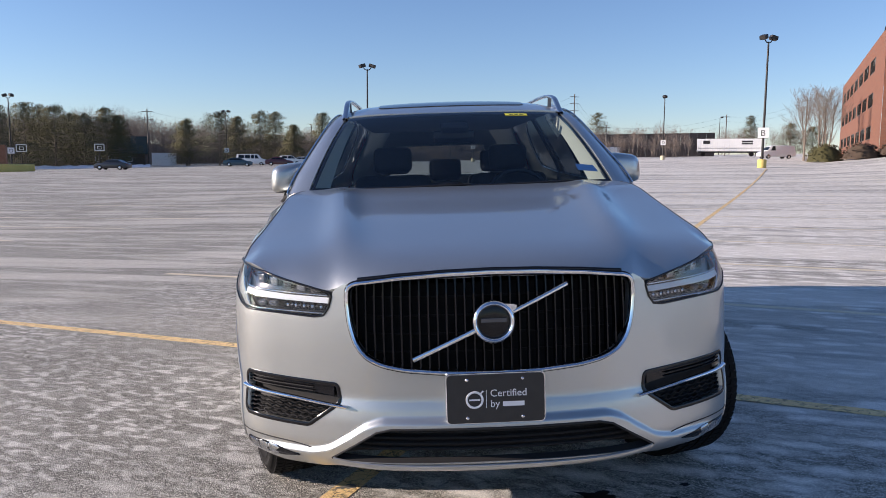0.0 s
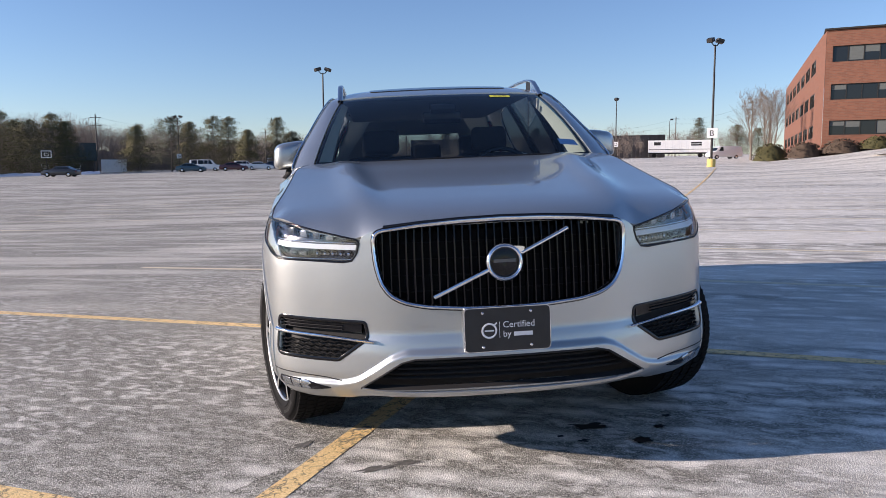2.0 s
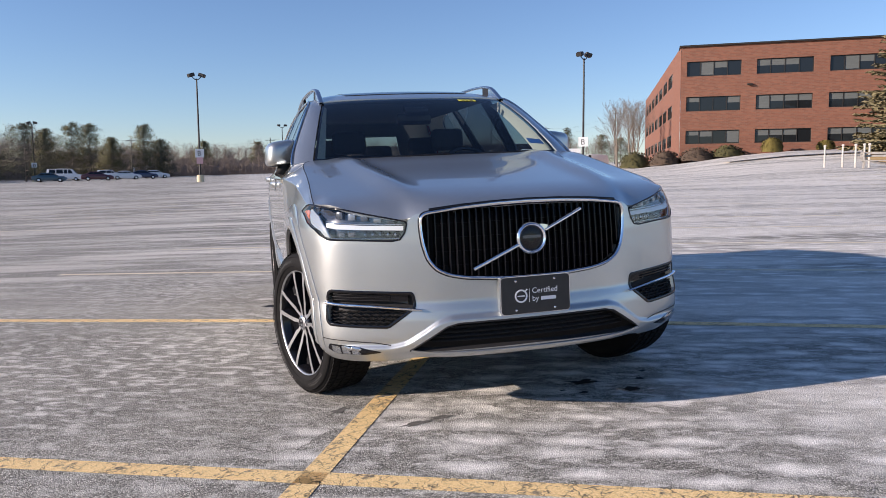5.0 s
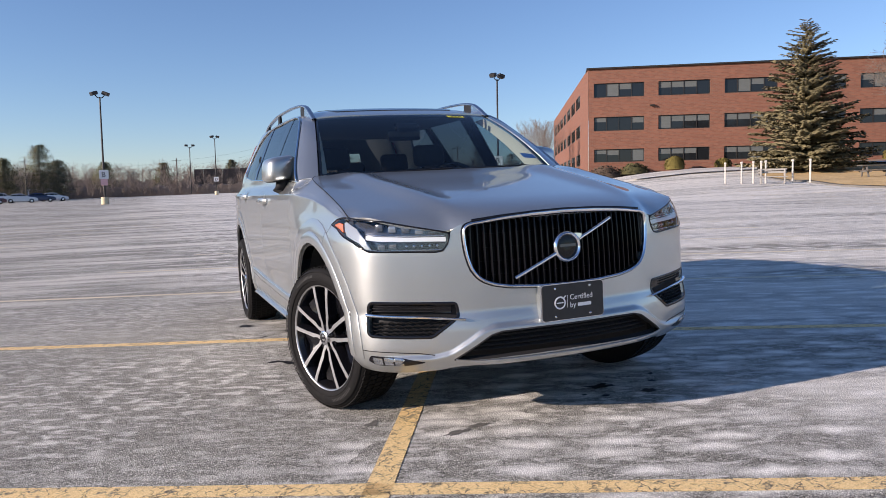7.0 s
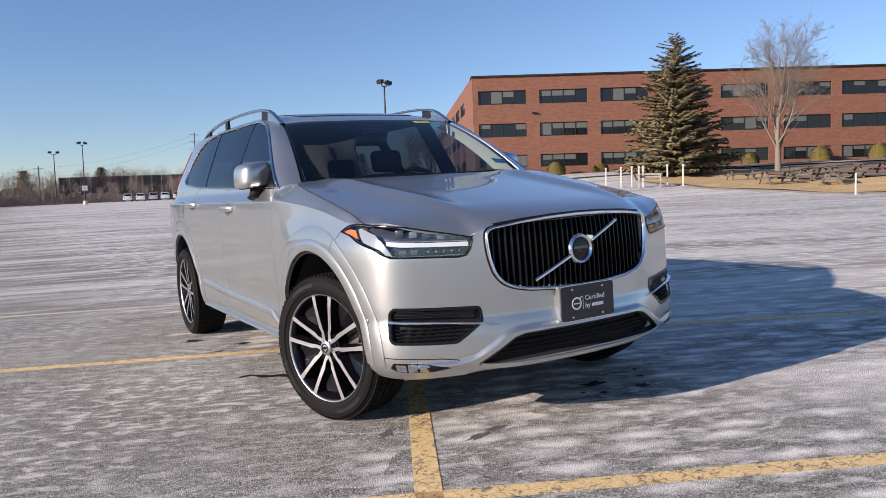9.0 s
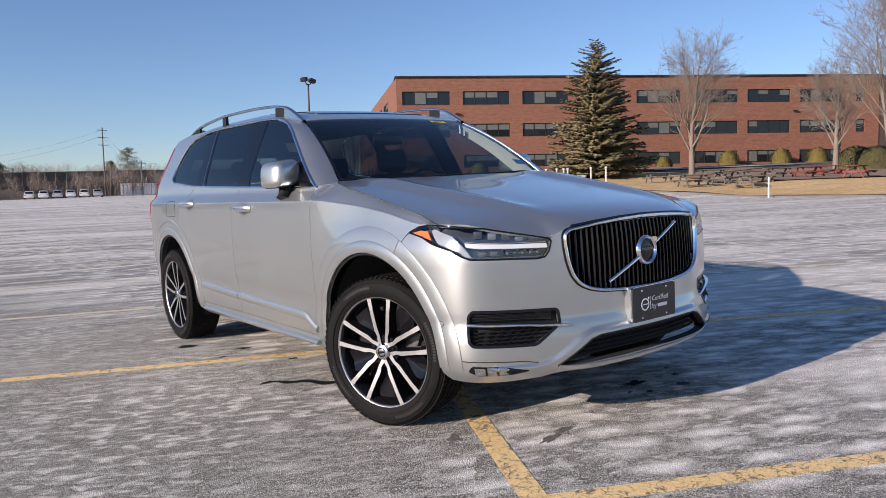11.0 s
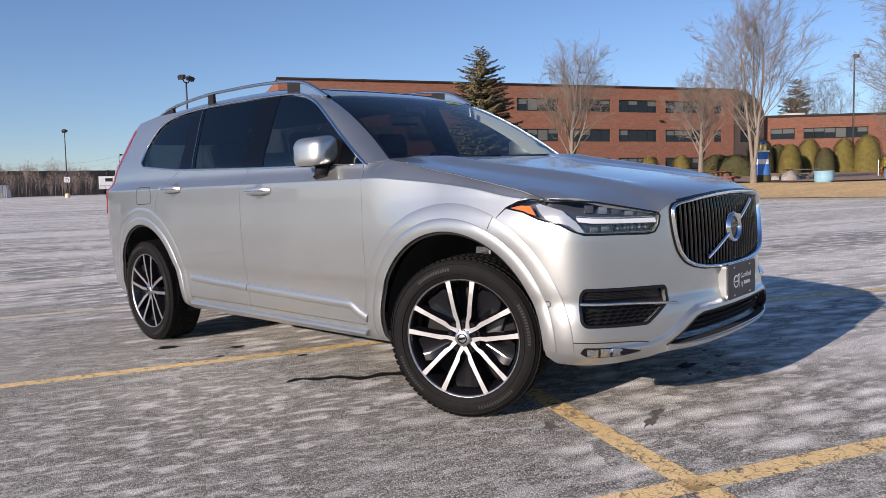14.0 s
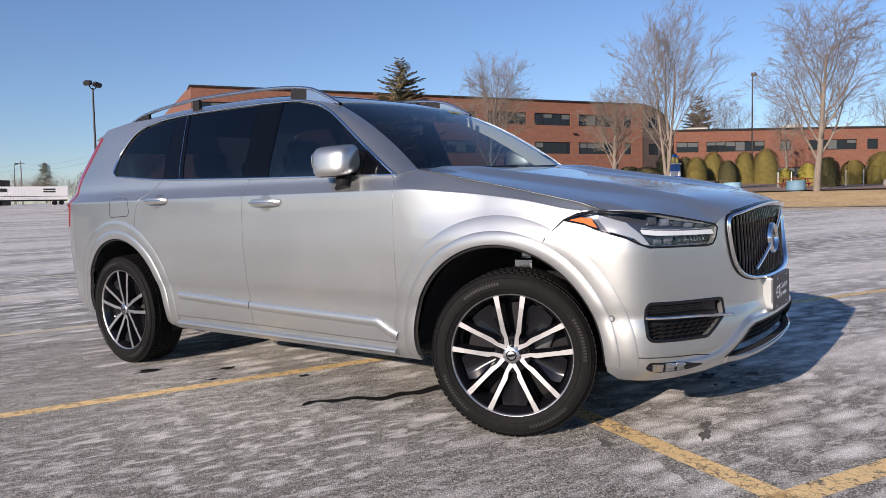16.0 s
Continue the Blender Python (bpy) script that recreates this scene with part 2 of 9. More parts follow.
# ---- the lot ----
def asphalt_material():
    m = material("salt_stained_asphalt", (0.1, 0.1, 0.1), 0.9)
    t, n, l, b = nodes_of(m)
    v = coords(m)
    # aggregate: pebbles of about a centimetre, each with a tone of its own
    peb = n.new("ShaderNodeTexVoronoi")
    peb.inputs["Scale"].default_value = 180
    l.new(v, peb.inputs["Vector"])
    tone = n.new("ShaderNodeSeparateColor")
    l.new(peb.outputs["Color"], tone.inputs[0])
    fine = noise_of(m, v, 190, 3, 0.75)
    grit = noise_of(m, v, 34, 5, 0.72)
    col = ramp_of(m, tone.outputs[0], (0.0, (0.12, 0.116, 0.10)), (0.50, (0.38, 0.367, 0.317)), (0.86, (0.68, 0.657, 0.572)), (1.0, (0.95, 0.92, 0.85)))
    col = mix_of(m, 0.75, col, ramp_of(m, fine, (0.36, (0.30,) * 3), (0.62, (1.0,) * 3)), "MULTIPLY")
    big = noise_of(m, v, 0.45, 5, 0.62, 0.5)
    col = mix_of(m, ramp_of(m, big, (0.40, (0.0,) * 3), (0.62, (0.5,) * 3)), col, (0.5, 0.49, 0.48), "MULTIPLY")
    # how far from the stall: round the car the lot is worn clean, further out the salt lies in drifts
    away = n.new("ShaderNodeVectorMath")
    away.operation = "DISTANCE"
    away.inputs[1].default_value = (-1.5, -1.0, 0)
    l.new(v, away.inputs[0])
    out = n.new("ShaderNodeMapRange")
    out.interpolation_type = "SMOOTHSTEP"
    out.inputs["From Min"].default_value, out.inputs["From Max"].default_value = 3.2, 9.0
    out.inputs["To Min"].default_value, out.inputs["To Max"].default_value = 0.10, 1.0
    l.new(away.outputs["Value"], out.inputs["Value"])
    out = out.outputs[0]
    spot = n.new("ShaderNodeSeparateXYZ")
    l.new(v, spot.inputs[0])
    # dried salt: short soft dabs that lie along one way
    dab = noise_of(m, lying(m, -27, 0.125, 0.058), 1.0, 2.6, 0.55, 0.35)
    wide = noise_of(m, v, 0.55, 3, 0.5)
    dabs = ramp_of(m, dab, (0.49, (0,) * 3), (0.635, (0.74,) * 3))
    dabs = mix_of(m, 1.0, dabs, ramp_of(m, wide, (0.36, (0.25,) * 3), (0.60, (1.0,) * 3)), "MULTIPLY")
    dabs = mix_of(m, 1.0, dabs, ramp_of(m, out, (0.25, (1.0,) * 3), (0.9, (0.18,) * 3)), "MULTIPLY")
    # broader single dabs, most of them in front of the stall
    cell = n.new("ShaderNodeTexVoronoi")
    cell.voronoi_dimensions = "2D"
    cell.inputs["Scale"].default_value = 1.0
    sway = n.new("ShaderNodeVectorMath")
    sway.operation = "MULTIPLY_ADD"
    fray = n.new("ShaderNodeTexNoise")
    fray.inputs["Scale"].default_value = 9.0
    fray.inputs["Detail"].default_value = 4.0
    l.new(v, fray.inputs["Vector"])
    l.new(fray.outputs["Color"], sway.inputs[0])
    sway.inputs[1].default_value = (0.75, 0.75, 0.0)
    l.new(lying(m, -24, 0.40, 0.15), sway.inputs[2])
    l.new(sway.outputs[0], cell.inputs["Vector"])
    pick = n.new("ShaderNodeSeparateColor")
    l.new(cell.outputs["Color"], pick.inputs[0])
    front = n.new("ShaderNodeMapRange")
    front.interpolation_type = "SMOOTHSTEP"
    front.inputs["From Min"].default_value, front.inputs["From Max"].default_value = -1.9, 0.2
    front.inputs["To Min"].default_value, front.inputs["To Max"].default_value = -0.55, 0.30
    l.new(spot.outputs[0], front.inputs["Value"])
    plus = n.new("ShaderNodeMath")
    l.new(front.outputs[0], plus.inputs[0])
    l.new(pick.outputs[0], plus.inputs[1])
    heap = mix_of(m, 1.0, ramp_of(m, cell.outputs["Distance"], (0.10, (1,) * 3), (0.48, (0,) * 3)), ramp_of(m, plus.outputs[0], (0.25, (0,) * 3), (0.85, (1,) * 3)), "MULTIPLY")
    dabs = mix_of(m, 0.45, dabs, ramp_of(m, grit, (0.34, (0.25,) * 3), (0.56, (1,) * 3)), "MULTIPLY")
    dabs = mix_of(m, 0.5, dabs, ramp_of(m, fine, (0.38, (0.25,) * 3), (0.56, (1,) * 3)), "MULTIPLY")
    heap = mix_of(m, 0.35, heap, ramp_of(m, fine, (0.36, (0.2,) * 3), (0.54, (1,) * 3)), "MULTIPLY")
    dabs = mix_of(m, 1.0, dabs, heap, "LIGHTEN")
    # long pale drifts with thin bright streaks, more of them out on the drive than round the stall
    drift = noise_of(m, lying(m, -22, 12.0, 3.2), 1.0, 4, 0.55, 0.5)
    thin = noise_of(m, lying(m, -22, 5.0, 0.55), 1.0, 4, 0.62, 0.3)
    drift = mix_of(m, 0.36, drift, thin)
    streak = ramp_of(m, noise_of(m, lying(m, -22, 9.0, 1.0), 1.0, 3, 0.6, 0.5), (0.53, (0,) * 3), (0.585, (1.0,) * 3))
    dash = ramp_of(m, noise_of(m, lying(m, -24, 2.2, 0.30), 1.0, 3, 0.6, 0.4), (0.54, (0,) * 3), (0.62, (0.7,) * 3))
    streak = mix_of(m, 1.0, streak, dash, "LIGHTEN")
    reach = []
    for axis, lo, hi, most in ((0, 0.6, 5.0, 0.055), (1, 7.0, 26.0, 0.004)):
        r = n.new("ShaderNodeMapRange")
        r.interpolation_type = "SMOOTHSTEP"
        r.inputs["From Min"].default_value, r.inputs["From Max"].default_value = lo, hi
        r.inputs["To Max"].default_value = most
        l.new(spot.outputs[axis], r.inputs["Value"])
        reach.append(r.outputs[0])
    top = n.new("ShaderNodeMath")
    top.operation = "MAXIMUM"
    l.new(reach[0], top.inputs[0])
    l.new(reach[1], top.inputs[1])
    west = n.new("ShaderNodeMapRange")
    west.interpolation_type = "SMOOTHSTEP"
    west.inputs["From Min"].default_value, west.inputs["From Max"].default_value = -10.0, -1.0
    west.inputs["To Min"].default_value, west.inputs["To Max"].default_value = -0.028, 0.0
    l.new(spot.outputs[0], west.inputs["Value"])
    both_ways = n.new("ShaderNodeMath")
    l.new(top.outputs[0], both_ways.inputs[0])
    l.new(west.outputs[0], both_ways.inputs[1])
    more = n.new("ShaderNodeMath")
    l.new(both_ways.outputs[0], more.inputs[0])
    l.new(drift, more.inputs[1])
    drift = more.outputs[0]
    sheet = mix_of(m, 0.55, mix_of(m, 1.0, ramp_of(m, drift, (0.510, (0,) * 3), (0.545, (0.55,) * 3), (0.59, (1.0,) * 3)), streak, "LIGHTEN"), ramp_of(m, grit, (0.3, (0.4,) * 3), (0.6, (1,) * 3)), "MULTIPLY")
    sheet = mix_of(m, 0.5, sheet, ramp_of(m, fine, (0.38, (0.2,) * 3), (0.56, (1,) * 3)), "MULTIPLY")
    side_salt = n.new("ShaderNodeMapRange")
    side_salt.interpolation_type = "SMOOTHSTEP"
    side_salt.inputs["From Min"].default_value, side_salt.inputs["From Max"].default_value = 0.45, 2.1
    l.new(spot.outputs[0], side_salt.inputs["Value"])
    sheet = mix_of(m, 1.0, sheet, mix_of(m, 1.0, out, side_salt.outputs[0], "LIGHTEN"), "MULTIPLY")
    thinner = n.new("ShaderNodeMapRange")
    thinner.interpolation_type = "SMOOTHSTEP"
    thinner.inputs["From Min"].default_value, thinner.inputs["From Max"].default_value = -6.0, -0.5
    thinner.inputs["To Min"].default_value, thinner.inputs["To Max"].default_value = 0.55, 1.0
    l.new(spot.outputs[0], thinner.inputs["Value"])
    sheet = mix_of(m, 1.0, sheet, thinner.outputs[0], "MULTIPLY")
    # pale salt veil, added to the colour to brighten the car's shadow side
    shade_lift = n.new("ShaderNodeMath")
    shade_lift.operation = "MULTIPLY"
    shade_lift.inputs[1].default_value = 0.26
    l.new(side_salt.outputs[0], shade_lift.inputs[0])
    # this veil of salt lies in broad bands, with cleaner asphalt between them
    band = ramp_of(m, noise_of(m, lying(m, -20, 11.0, 1.7), 1.0, 3, 0.55, 0.4), (0.43, (0.0,) * 3), (0.50, (0.7,) * 3), (0.60, (1.7,) * 3))
    col = mix_of(m, mix_of(m, 1.0, shade_lift.outputs[0], band, "MULTIPLY"), col, (0.76, 0.74, 0.70))
    clean = mix_of(m, 1.0, side_salt.outputs[0], ramp_of(m, band, (0.0, (0.42,) * 3), (0.5, (0.0,) * 3)), "MULTIPLY")
    sheet = mix_of(m, clean, sheet, (0.0, 0.0, 0.0))
    col = mix_of(m, sheet, col, (0.84, 0.80, 0.715))
    col = mix_of(m, dabs, col, (0.95, 0.92, 0.86))
    # crevices between the pebbles darkened in the colour, as cavity shade
    col = mix_of(m, 0.46, col, ramp_of(m, peb.outputs["Distance"], (0.34, (1.12,) * 3), (0.75, (0.35,) * 3)), "MULTIPLY")
    l.new(col, b.inputs["Base Color"])
    h = mix_of(m, 0.5, ramp_of(m, peb.outputs["Distance"], (0.0, (1,) * 3), (0.7, (0,) * 3)), fine)
    bump_of(m, h, 1.0, 0.005)
    return m


ASPHALT = asphalt_material()
YELLOW = material("worn_yellow_line_paint", (0.6, 0.42, 0.1), 0.75)
_v = coords(YELLOW)
_a = noise_of(YELLOW, _v, 22, 6, 0.75)
_b = noise_of(YELLOW, _v, 160, 3, 0.7)
_, _n, _l, _ = nodes_of(YELLOW)
_k = _n.new("ShaderNodeTexVoronoi")
_k.feature = "DISTANCE_TO_EDGE"
_k.inputs["Scale"].default_value = 13
_w = _n.new("ShaderNodeVectorMath")
_w.operation = "MULTIPLY_ADD"
_nz = _n.new("ShaderNodeTexNoise")
_nz.inputs["Scale"].default_value = 16
_l.new(_v, _nz.inputs["Vector"])
_l.new(_nz.outputs["Color"], _w.inputs[0])
_w.inputs[1].default_value = (0.12, 0.12, 0.12)
_l.new(_v, _w.inputs[2])
_l.new(_w.outputs[0], _k.inputs["Vector"])
_c = ramp_of(YELLOW, _b, (0.3, (0.84, 0.55, 0.21)), (0.7, (0.97, 0.75, 0.40)))
_crack = mix_of(YELLOW, 1.0, ramp_of(YELLOW, _k.outputs["Distance"], (0.014, (1.0,) * 3), (0.042, (0,) * 3)), ramp_of(YELLOW, _a, (0.40, (0.2,) * 3), (0.56, (1,) * 3)), "MULTIPLY")
_c = mix_of(YELLOW, _crack, _c, (0.10, 0.085, 0.06))
_c = mix_of(YELLOW, ramp_of(YELLOW, _a, (0.55, (0,) * 3), (0.63, (0.8,) * 3)), _c, (0.17, 0.15, 0.12))
_c = mix_of(YELLOW, 0.5, _c, ramp_of(YELLOW, _b, (0.36, (0.45,) * 3), (0.55, (1,) * 3)), "MULTIPLY")
YELLOW.node_tree.links.new(_c, nodes_of(YELLOW)[3].inputs["Base Color"])
bump_of(YELLOW, _b, 0.4, 0.004)
FADED = speckled("faded_line_paint", (0.52, 0.45, 0.31), (0.80, 0.72, 0.54), 30, 0.8, 0.2, 0.003)
DRY_GRASS = speckled("winter_lawn", (0.38, 0.245, 0.10), (0.74, 0.52, 0.25), 5, 0.95, 0.3, 0.03)
MULCH = speckled("bark_mulch", (0.15, 0.10, 0.068), (0.36, 0.25, 0.165), 3.5, 0.95, 0.4, 0.04)

# one sheet that reaches the horizon, finer towards the car
rings = [0.0] + list(np.geomspace(2.0, 1600.0, 110))
v, f = [(0, 0, ground_z(0, 0))], []
NS = 96
for r in rings[1:]:
    for k in range(NS):
        a = 2 * math.pi * k / NS
        x, y = r * math.cos(a), r * math.sin(a)
        v.append((x, y, ground_z(x, y)))
for k in range(NS):
    f.append((0, 1 + k, 1 + (k + 1) % NS))
for i in range(len(rings) - 2):
    o, q = 1 + i * NS, 1 + (i + 1) * NS
    for k in range(NS):
        j = (k + 1) % NS
        f.append((o + k, q + k, q + j, o + j))
ground = mesh_ob("ground", v, f, ASPHALT, None, smooth=True)
tagged(ground, "grey asphalt parking lot streaked with dried road salt", "ground", kind="structure")

LD = Vector((0.888, -0.46)).normalized()
LN = Vector((0.46, 0.888)).normalized()


def painted(name, a, b, width, label, mat=None):
    """A painted line from a to b (along, across the stalls)."""
    pa, pb = LD * a[0] + LN * a[1], LD * b[0] + LN * b[1]
    d = (pb - pa)
    n = max(2, int(d.length / 1.2))
    w = Vector((-d.y, d.x)).normalized() * width / 2
    v, f = [], []
    for i in range(n + 1):
        c = pa + d * i / n
        for e in (c - w, c + w):
            v.append((e.x, e.y, ground_z(e.x, e.y) + 0.002 + 0.0007 * max(0.0, e.length - 25)))
        if i:
            f.append((2 * i - 2, 2 * i, 2 * i + 1, 2 * i - 1))
    ob = mesh_ob(name, v, f, mat or YELLOW)
    return tagged(ob, label, "parking line", "parking lines", "structure")


for k in range(-3, 18):
    c = -1.49 + 2.755 * k
    if k >= 0 or k == -1:
        painted("parking_line", (-6.0, c), (5.35, c), 0.105, "worn yellow stall line on the asphalt" if k < 2 else "pale faded stall line on the asphalt", YELLOW if k < 2 else FADED)
    if k > -3:
        painted("parking_line", (11.7, c), (23.3, c), 0.105, "faded yellow stall line on the asphalt", FADED)
        painted("parking_line", (-24.6, c), (-13.0, c), 0.105, "faded yellow stall line on the asphalt", FADED)
painted("parking_line", (-0.33, -4.2), (-0.85, 62.0), 0.105, "long yellow line between two rows of stalls")


# ================= the silver SUV =================
# Plan of the body, from the middle of the nose round the right hand to the middle of the tail; front axle at y = 0.
_PX = [(0, -0.902), (0.2, -0.893), (0.38, -0.866), (0.5, -0.823), (0.6, -0.778), (0.7, -0.727), (0.79, -0.678), (0.862, -0.613),
       (0.902, -0.508), (0.920, -0.4), (0.931, -0.28), (0.944, -0.1), (0.950, 0.1), (0.952, 0.5), (0.955, 1.1), (0.956, 2.0), (0.953, 2.9),
       (0.934, 3.4), (0.892, 3.7), (0.80, 3.9), (0.6, 4.02), (0.3, 4.07), (0, 4.08)]


def _plan():
    p = np.array(_PX)
    ext = np.vstack([[-p[1][0], p[1][1]], p, [-p[-2][0], p[-2][1]]])
    out = []
    for i in range(1, len(ext) - 2):
        a, b, c, d = ext[i - 1], ext[i], ext[i + 1], ext[i + 2]
        # centripetal spline
        ta = np.linalg.norm(b - a) ** 0.5
        tb = ta + np.linalg.norm(c - b) ** 0.5
        tc = tb + np.linalg.norm(d - c) ** 0.5
        for t in np.linspace(ta, tb, 60, endpoint=False):
            a1 = (ta - t) / ta * a + t / ta * b
            a2 = (tb - t) / (tb - ta) * b + (t - ta) / (tb - ta) * c
            a3 = (tc - t) / (tc - tb) * c + (t - tb) / (tc - tb) * d
            b1 = (tb - t) / tb * a1 + t / tb * a2
            b2 = (tc - t) / (tc - ta) * a2 + (t - ta) / (tc - ta) * a3
            out.append((tb - t) / (tb - ta) * b1 + (t - ta) / (tb - ta) * b2)
    out.append(p[-1])
    q = np.array(out)
    # even steps, lightly smoothed
    s = np.concatenate([[0], np.cumsum(np.linalg.norm(np.diff(q, axis=0), axis=1))])
    g = np.linspace(0, s[-1], 2400)
    q = np.stack([np.interp(g, s, q[:, 0]), np.interp(g, s, q[:, 1])], 1)
    k = np.hanning(81)
    k /= k.sum()
    pad = np.vstack([q[1:41][::-1] * [-1, 1], q, q[-41:-1][::-1] * [-1, 1]])
    q = np.stack([np.convolve(pad[:, 0], k, "valid"), np.convolve(pad[:, 1], k, "valid")], 1)
    s = np.concatenate([[0], np.cumsum(np.linalg.norm(np.diff(q, axis=0), axis=1))])
    t = np.gradient(q, s, axis=0)
    t /= np.linalg.norm(t, axis=1)[:, None]
    return s, q[:, 0], q[:, 1], t[:, 1], -t[:, 0]


PS, PX, PY, PNX, PNY = _plan()
_front = np.argmax(PX > 0.9)


def side(y, sgn=-1):
    """The place along the plan of a point of the side."""
    return sgn * float(np.interp(y, PY, PS))


def nose(x):
    """The place along the plan of a point of the nose."""
    return math.copysign(float(np.interp(abs(x), PX[:_front], PS[:_front])), x)


def nose_y(x):
    return np.interp(np.abs(x), PX[:_front], PY[:_front])


F_OFF = curve((0.24, 0.16), (0.28, 0.07), (0.315, 0.02), (0.35, -0.008), (0.41, -0.018), (0.47, -0.016), (0.52, -0.008), (0.56, 0.002), (0.62, 0.002),
              (0.70, 0.0025), (0.78, 0.005), (0.86, 0.010), (0.93, 0.016), (0.98, 0.05), (1.2, 0.3))
S_OFF = curve((0.20, 0.14), (0.26, 0.085), (0.30, 0.055), (0.36, 0.033), (0.44, 0.022), (0.54, 0.019), (0.60, 0.009), (0.72, 0.003), (0.82, 0.0), (0.95, 0.003), (1.05, 0.0065),
              (1.087, 0.0088), (1.0915, 0.0096), (1.0950, 0.0122), (1.0995, 0.0168), (1.16, 0.068), (1.21, 0.079), (1.40, 0.163), (1.63, 0.282), (1.70, 0.33), (1.8, 0.42))
HOOD_C = curve((-0.93, 0.925), (-0.90, 0.948), (-0.87, 0.968), (-0.82, 0.99), (-0.72, 1.015), (-0.5, 1.05), (-0.2, 1.094), (0.1, 1.137), (0.33, 1.175), (0.52, 1.198), (0.9, 1.225))
HOOD_EDGE = curve((0, 0.956), (0.3, 0.946), (0.42, 0.934), (0.47, 0.922), (0.525, 0.906), (0.60, 0.919), (0.70, 0.940), (0.78, 0.959), (0.85, 0.970))
SEAM_X = curve((-0.80, 0.535), (-0.77, 0.590), (-0.72, 0.673), (-0.66, 0.748), (-0.60, 0.804), (-0.54, 0.844), (-0.47, 0.866), (-0.40, 0.866), (-0.3, 0.861), (-0.1, 0.851), (0.1, 0.845), (0.25, 0.843), (0.35, 0.838), (0.42, 0.827), (0.47, 0.811), (0.51, 0.790), (0.535, 0.772), (0.7, 0.772))
BLADE_Z = curve((0, 0.503), (0.345, 0.501), (0.40, 0.486), (0.47, 0.440), (0.55, 0.393), (0.62, 0.380), (0.76, 0.380), (0.9, 0.386))
LEAN = curve((0.5, 0), (0.80, 0), (0.86, 0.002), (0.90, 0.009), (0.95, 0.023), (1.0, 0.034), (1.1, 0.042), (1.3, 0.046))
CREASE_Z = curve((-0.60, 0.968), (-0.40, 0.974), (-0.10, 1.028), (0.25, 1.070), (0.50, 1.0905), (0.7, 1.0915))


def hood_z(x, y):
    """The bonnet, with two soft ridges that run back from the grille's corners."""
    ax = np.abs(x)
    ridge = 0.46 + 0.14 * np.clip((np.asarray(y) + 0.9) / 1.4, 0, 1)
    k = 0.027 * np.exp(-((ax - ridge) / 0.072) ** 2) * step(-0.9, -0.3, y) * (1 - 0.6 * step(0.25, 0.5, y))
    def base(q):
        flat = 1 - 0.72 * step(-0.55, 0.45, q)
        return HOOD_C(q - 0.92 * flat * (nose_y(np.minimum(ax, 0.84)) + 0.902)) - 0.020 * flat * (ax / 0.83) ** 3
    # the leading edge turns down to the lamps and the grille
    y_edge = nose_y(np.minimum(ax, 0.84)) + 0.020 + 0.024 * step(0.60, 0.78, ax)
    fall = np.maximum(base(y_edge) - HOOD_EDGE(ax), 0)
    d = np.maximum(np.asarray(y) - y_edge, -0.02)
    # at the lamp's outer end the edge hooks down to it
    hook = 0.0175 * step(0.80, 0.885, ax) * np.exp(-((np.asarray(y) + 0.47) / 0.075) ** 2)
    return base(y) + k - hook - fall * np.exp(-d / 0.10) * (1 - step(0.86, 0.92, ax))


def skin(p):
    """The body's outside at (place along the plan, height)."""
    p = np.atleast_2d(np.asarray(p, float))
    s, z = p[:, 0], p[:, 1]
    a = np.abs(s)
    x, y = np.interp(a, PS, PX), np.interp(a, PS, PY)
    nx, ny = np.interp(a, PS, PNX), np.interp(a, PS, PNY)
    wf = 1 - step(-0.75, -0.35, y)
    off = F_OFF(z) * wf + S_OFF(z) * (1 - wf)
    # below a bent line the bumper's lower blade stands proud, with a chamfer that looks up
    off = off - 0.015 * step(0.0, 0.024, BLADE_Z(x) - z) * (1 - step(0.72, 0.84, x)) * wf * (y < 0)
    # the wing rolls over to meet the bonnet's edge
    sx = SEAM_X(y) - 0.0065
    sz = hood_z(SEAM_X(y), y)
    # below the crease the flank stands, above it a flat shoulder leans in to the bonnet's edge
    zc = np.minimum(CREASE_Z(y), sz - 0.012)
    low = np.minimum(z, 0.95)
    base = S_OFF(low) * (1 - wf) + F_OFF(low) * wf + 0.06 * np.maximum(np.minimum(z, zc) - 0.95, 0)
    t = np.clip((z - zc) / np.maximum(sz - zc, 0.01), 0, 1.3)
    roll = base + (x - sx - base) * (0.82 * t + 0.18 * t * t) * step(-0.004, 0.010, z - zc)
    # towards the door the shoulder crease takes over, and only the top bends in to the bonnet's edge
    hold = 1 - step(0.52, 0.605, y)
    top = np.clip((z - sz) / 0.085 + 1, 0, 1.15) ** 1.5
    crease = S_OFF(z) + np.maximum(x - sx - S_OFF(np.minimum(sz, 1.2)), 0) * top * hold
    w = 1 - step(0.32, 0.54, y)
    side_off = roll * w + crease * (1 - w)
    k = step(-0.62, -0.40, y)
    off = off * (1 - k) + side_off * k
    # above the lamps' lower edge the corners and wings lean in
    lean = LEAN(np.minimum(z, zc)) * step(-0.82, -0.60, y) * (1 - step(0.05, 0.52, y))
    off = off + lean * np.clip((sz - z) / np.maximum(sz - zc, 0.01), 0, 1) ** np.where(k > 0, k, 0)
    # flared arches
    for yc in (0.0, 2.985):
        r = np.hypot(y - yc, z - 0.365)
        off = off - 0.0025 * (1 - step(0.60, 0.72, r)) * step(0.24, 0.34, z)
    return np.stack([np.sign(s + 1e-12) * (x - nx * off), y - ny * off, z], 1)


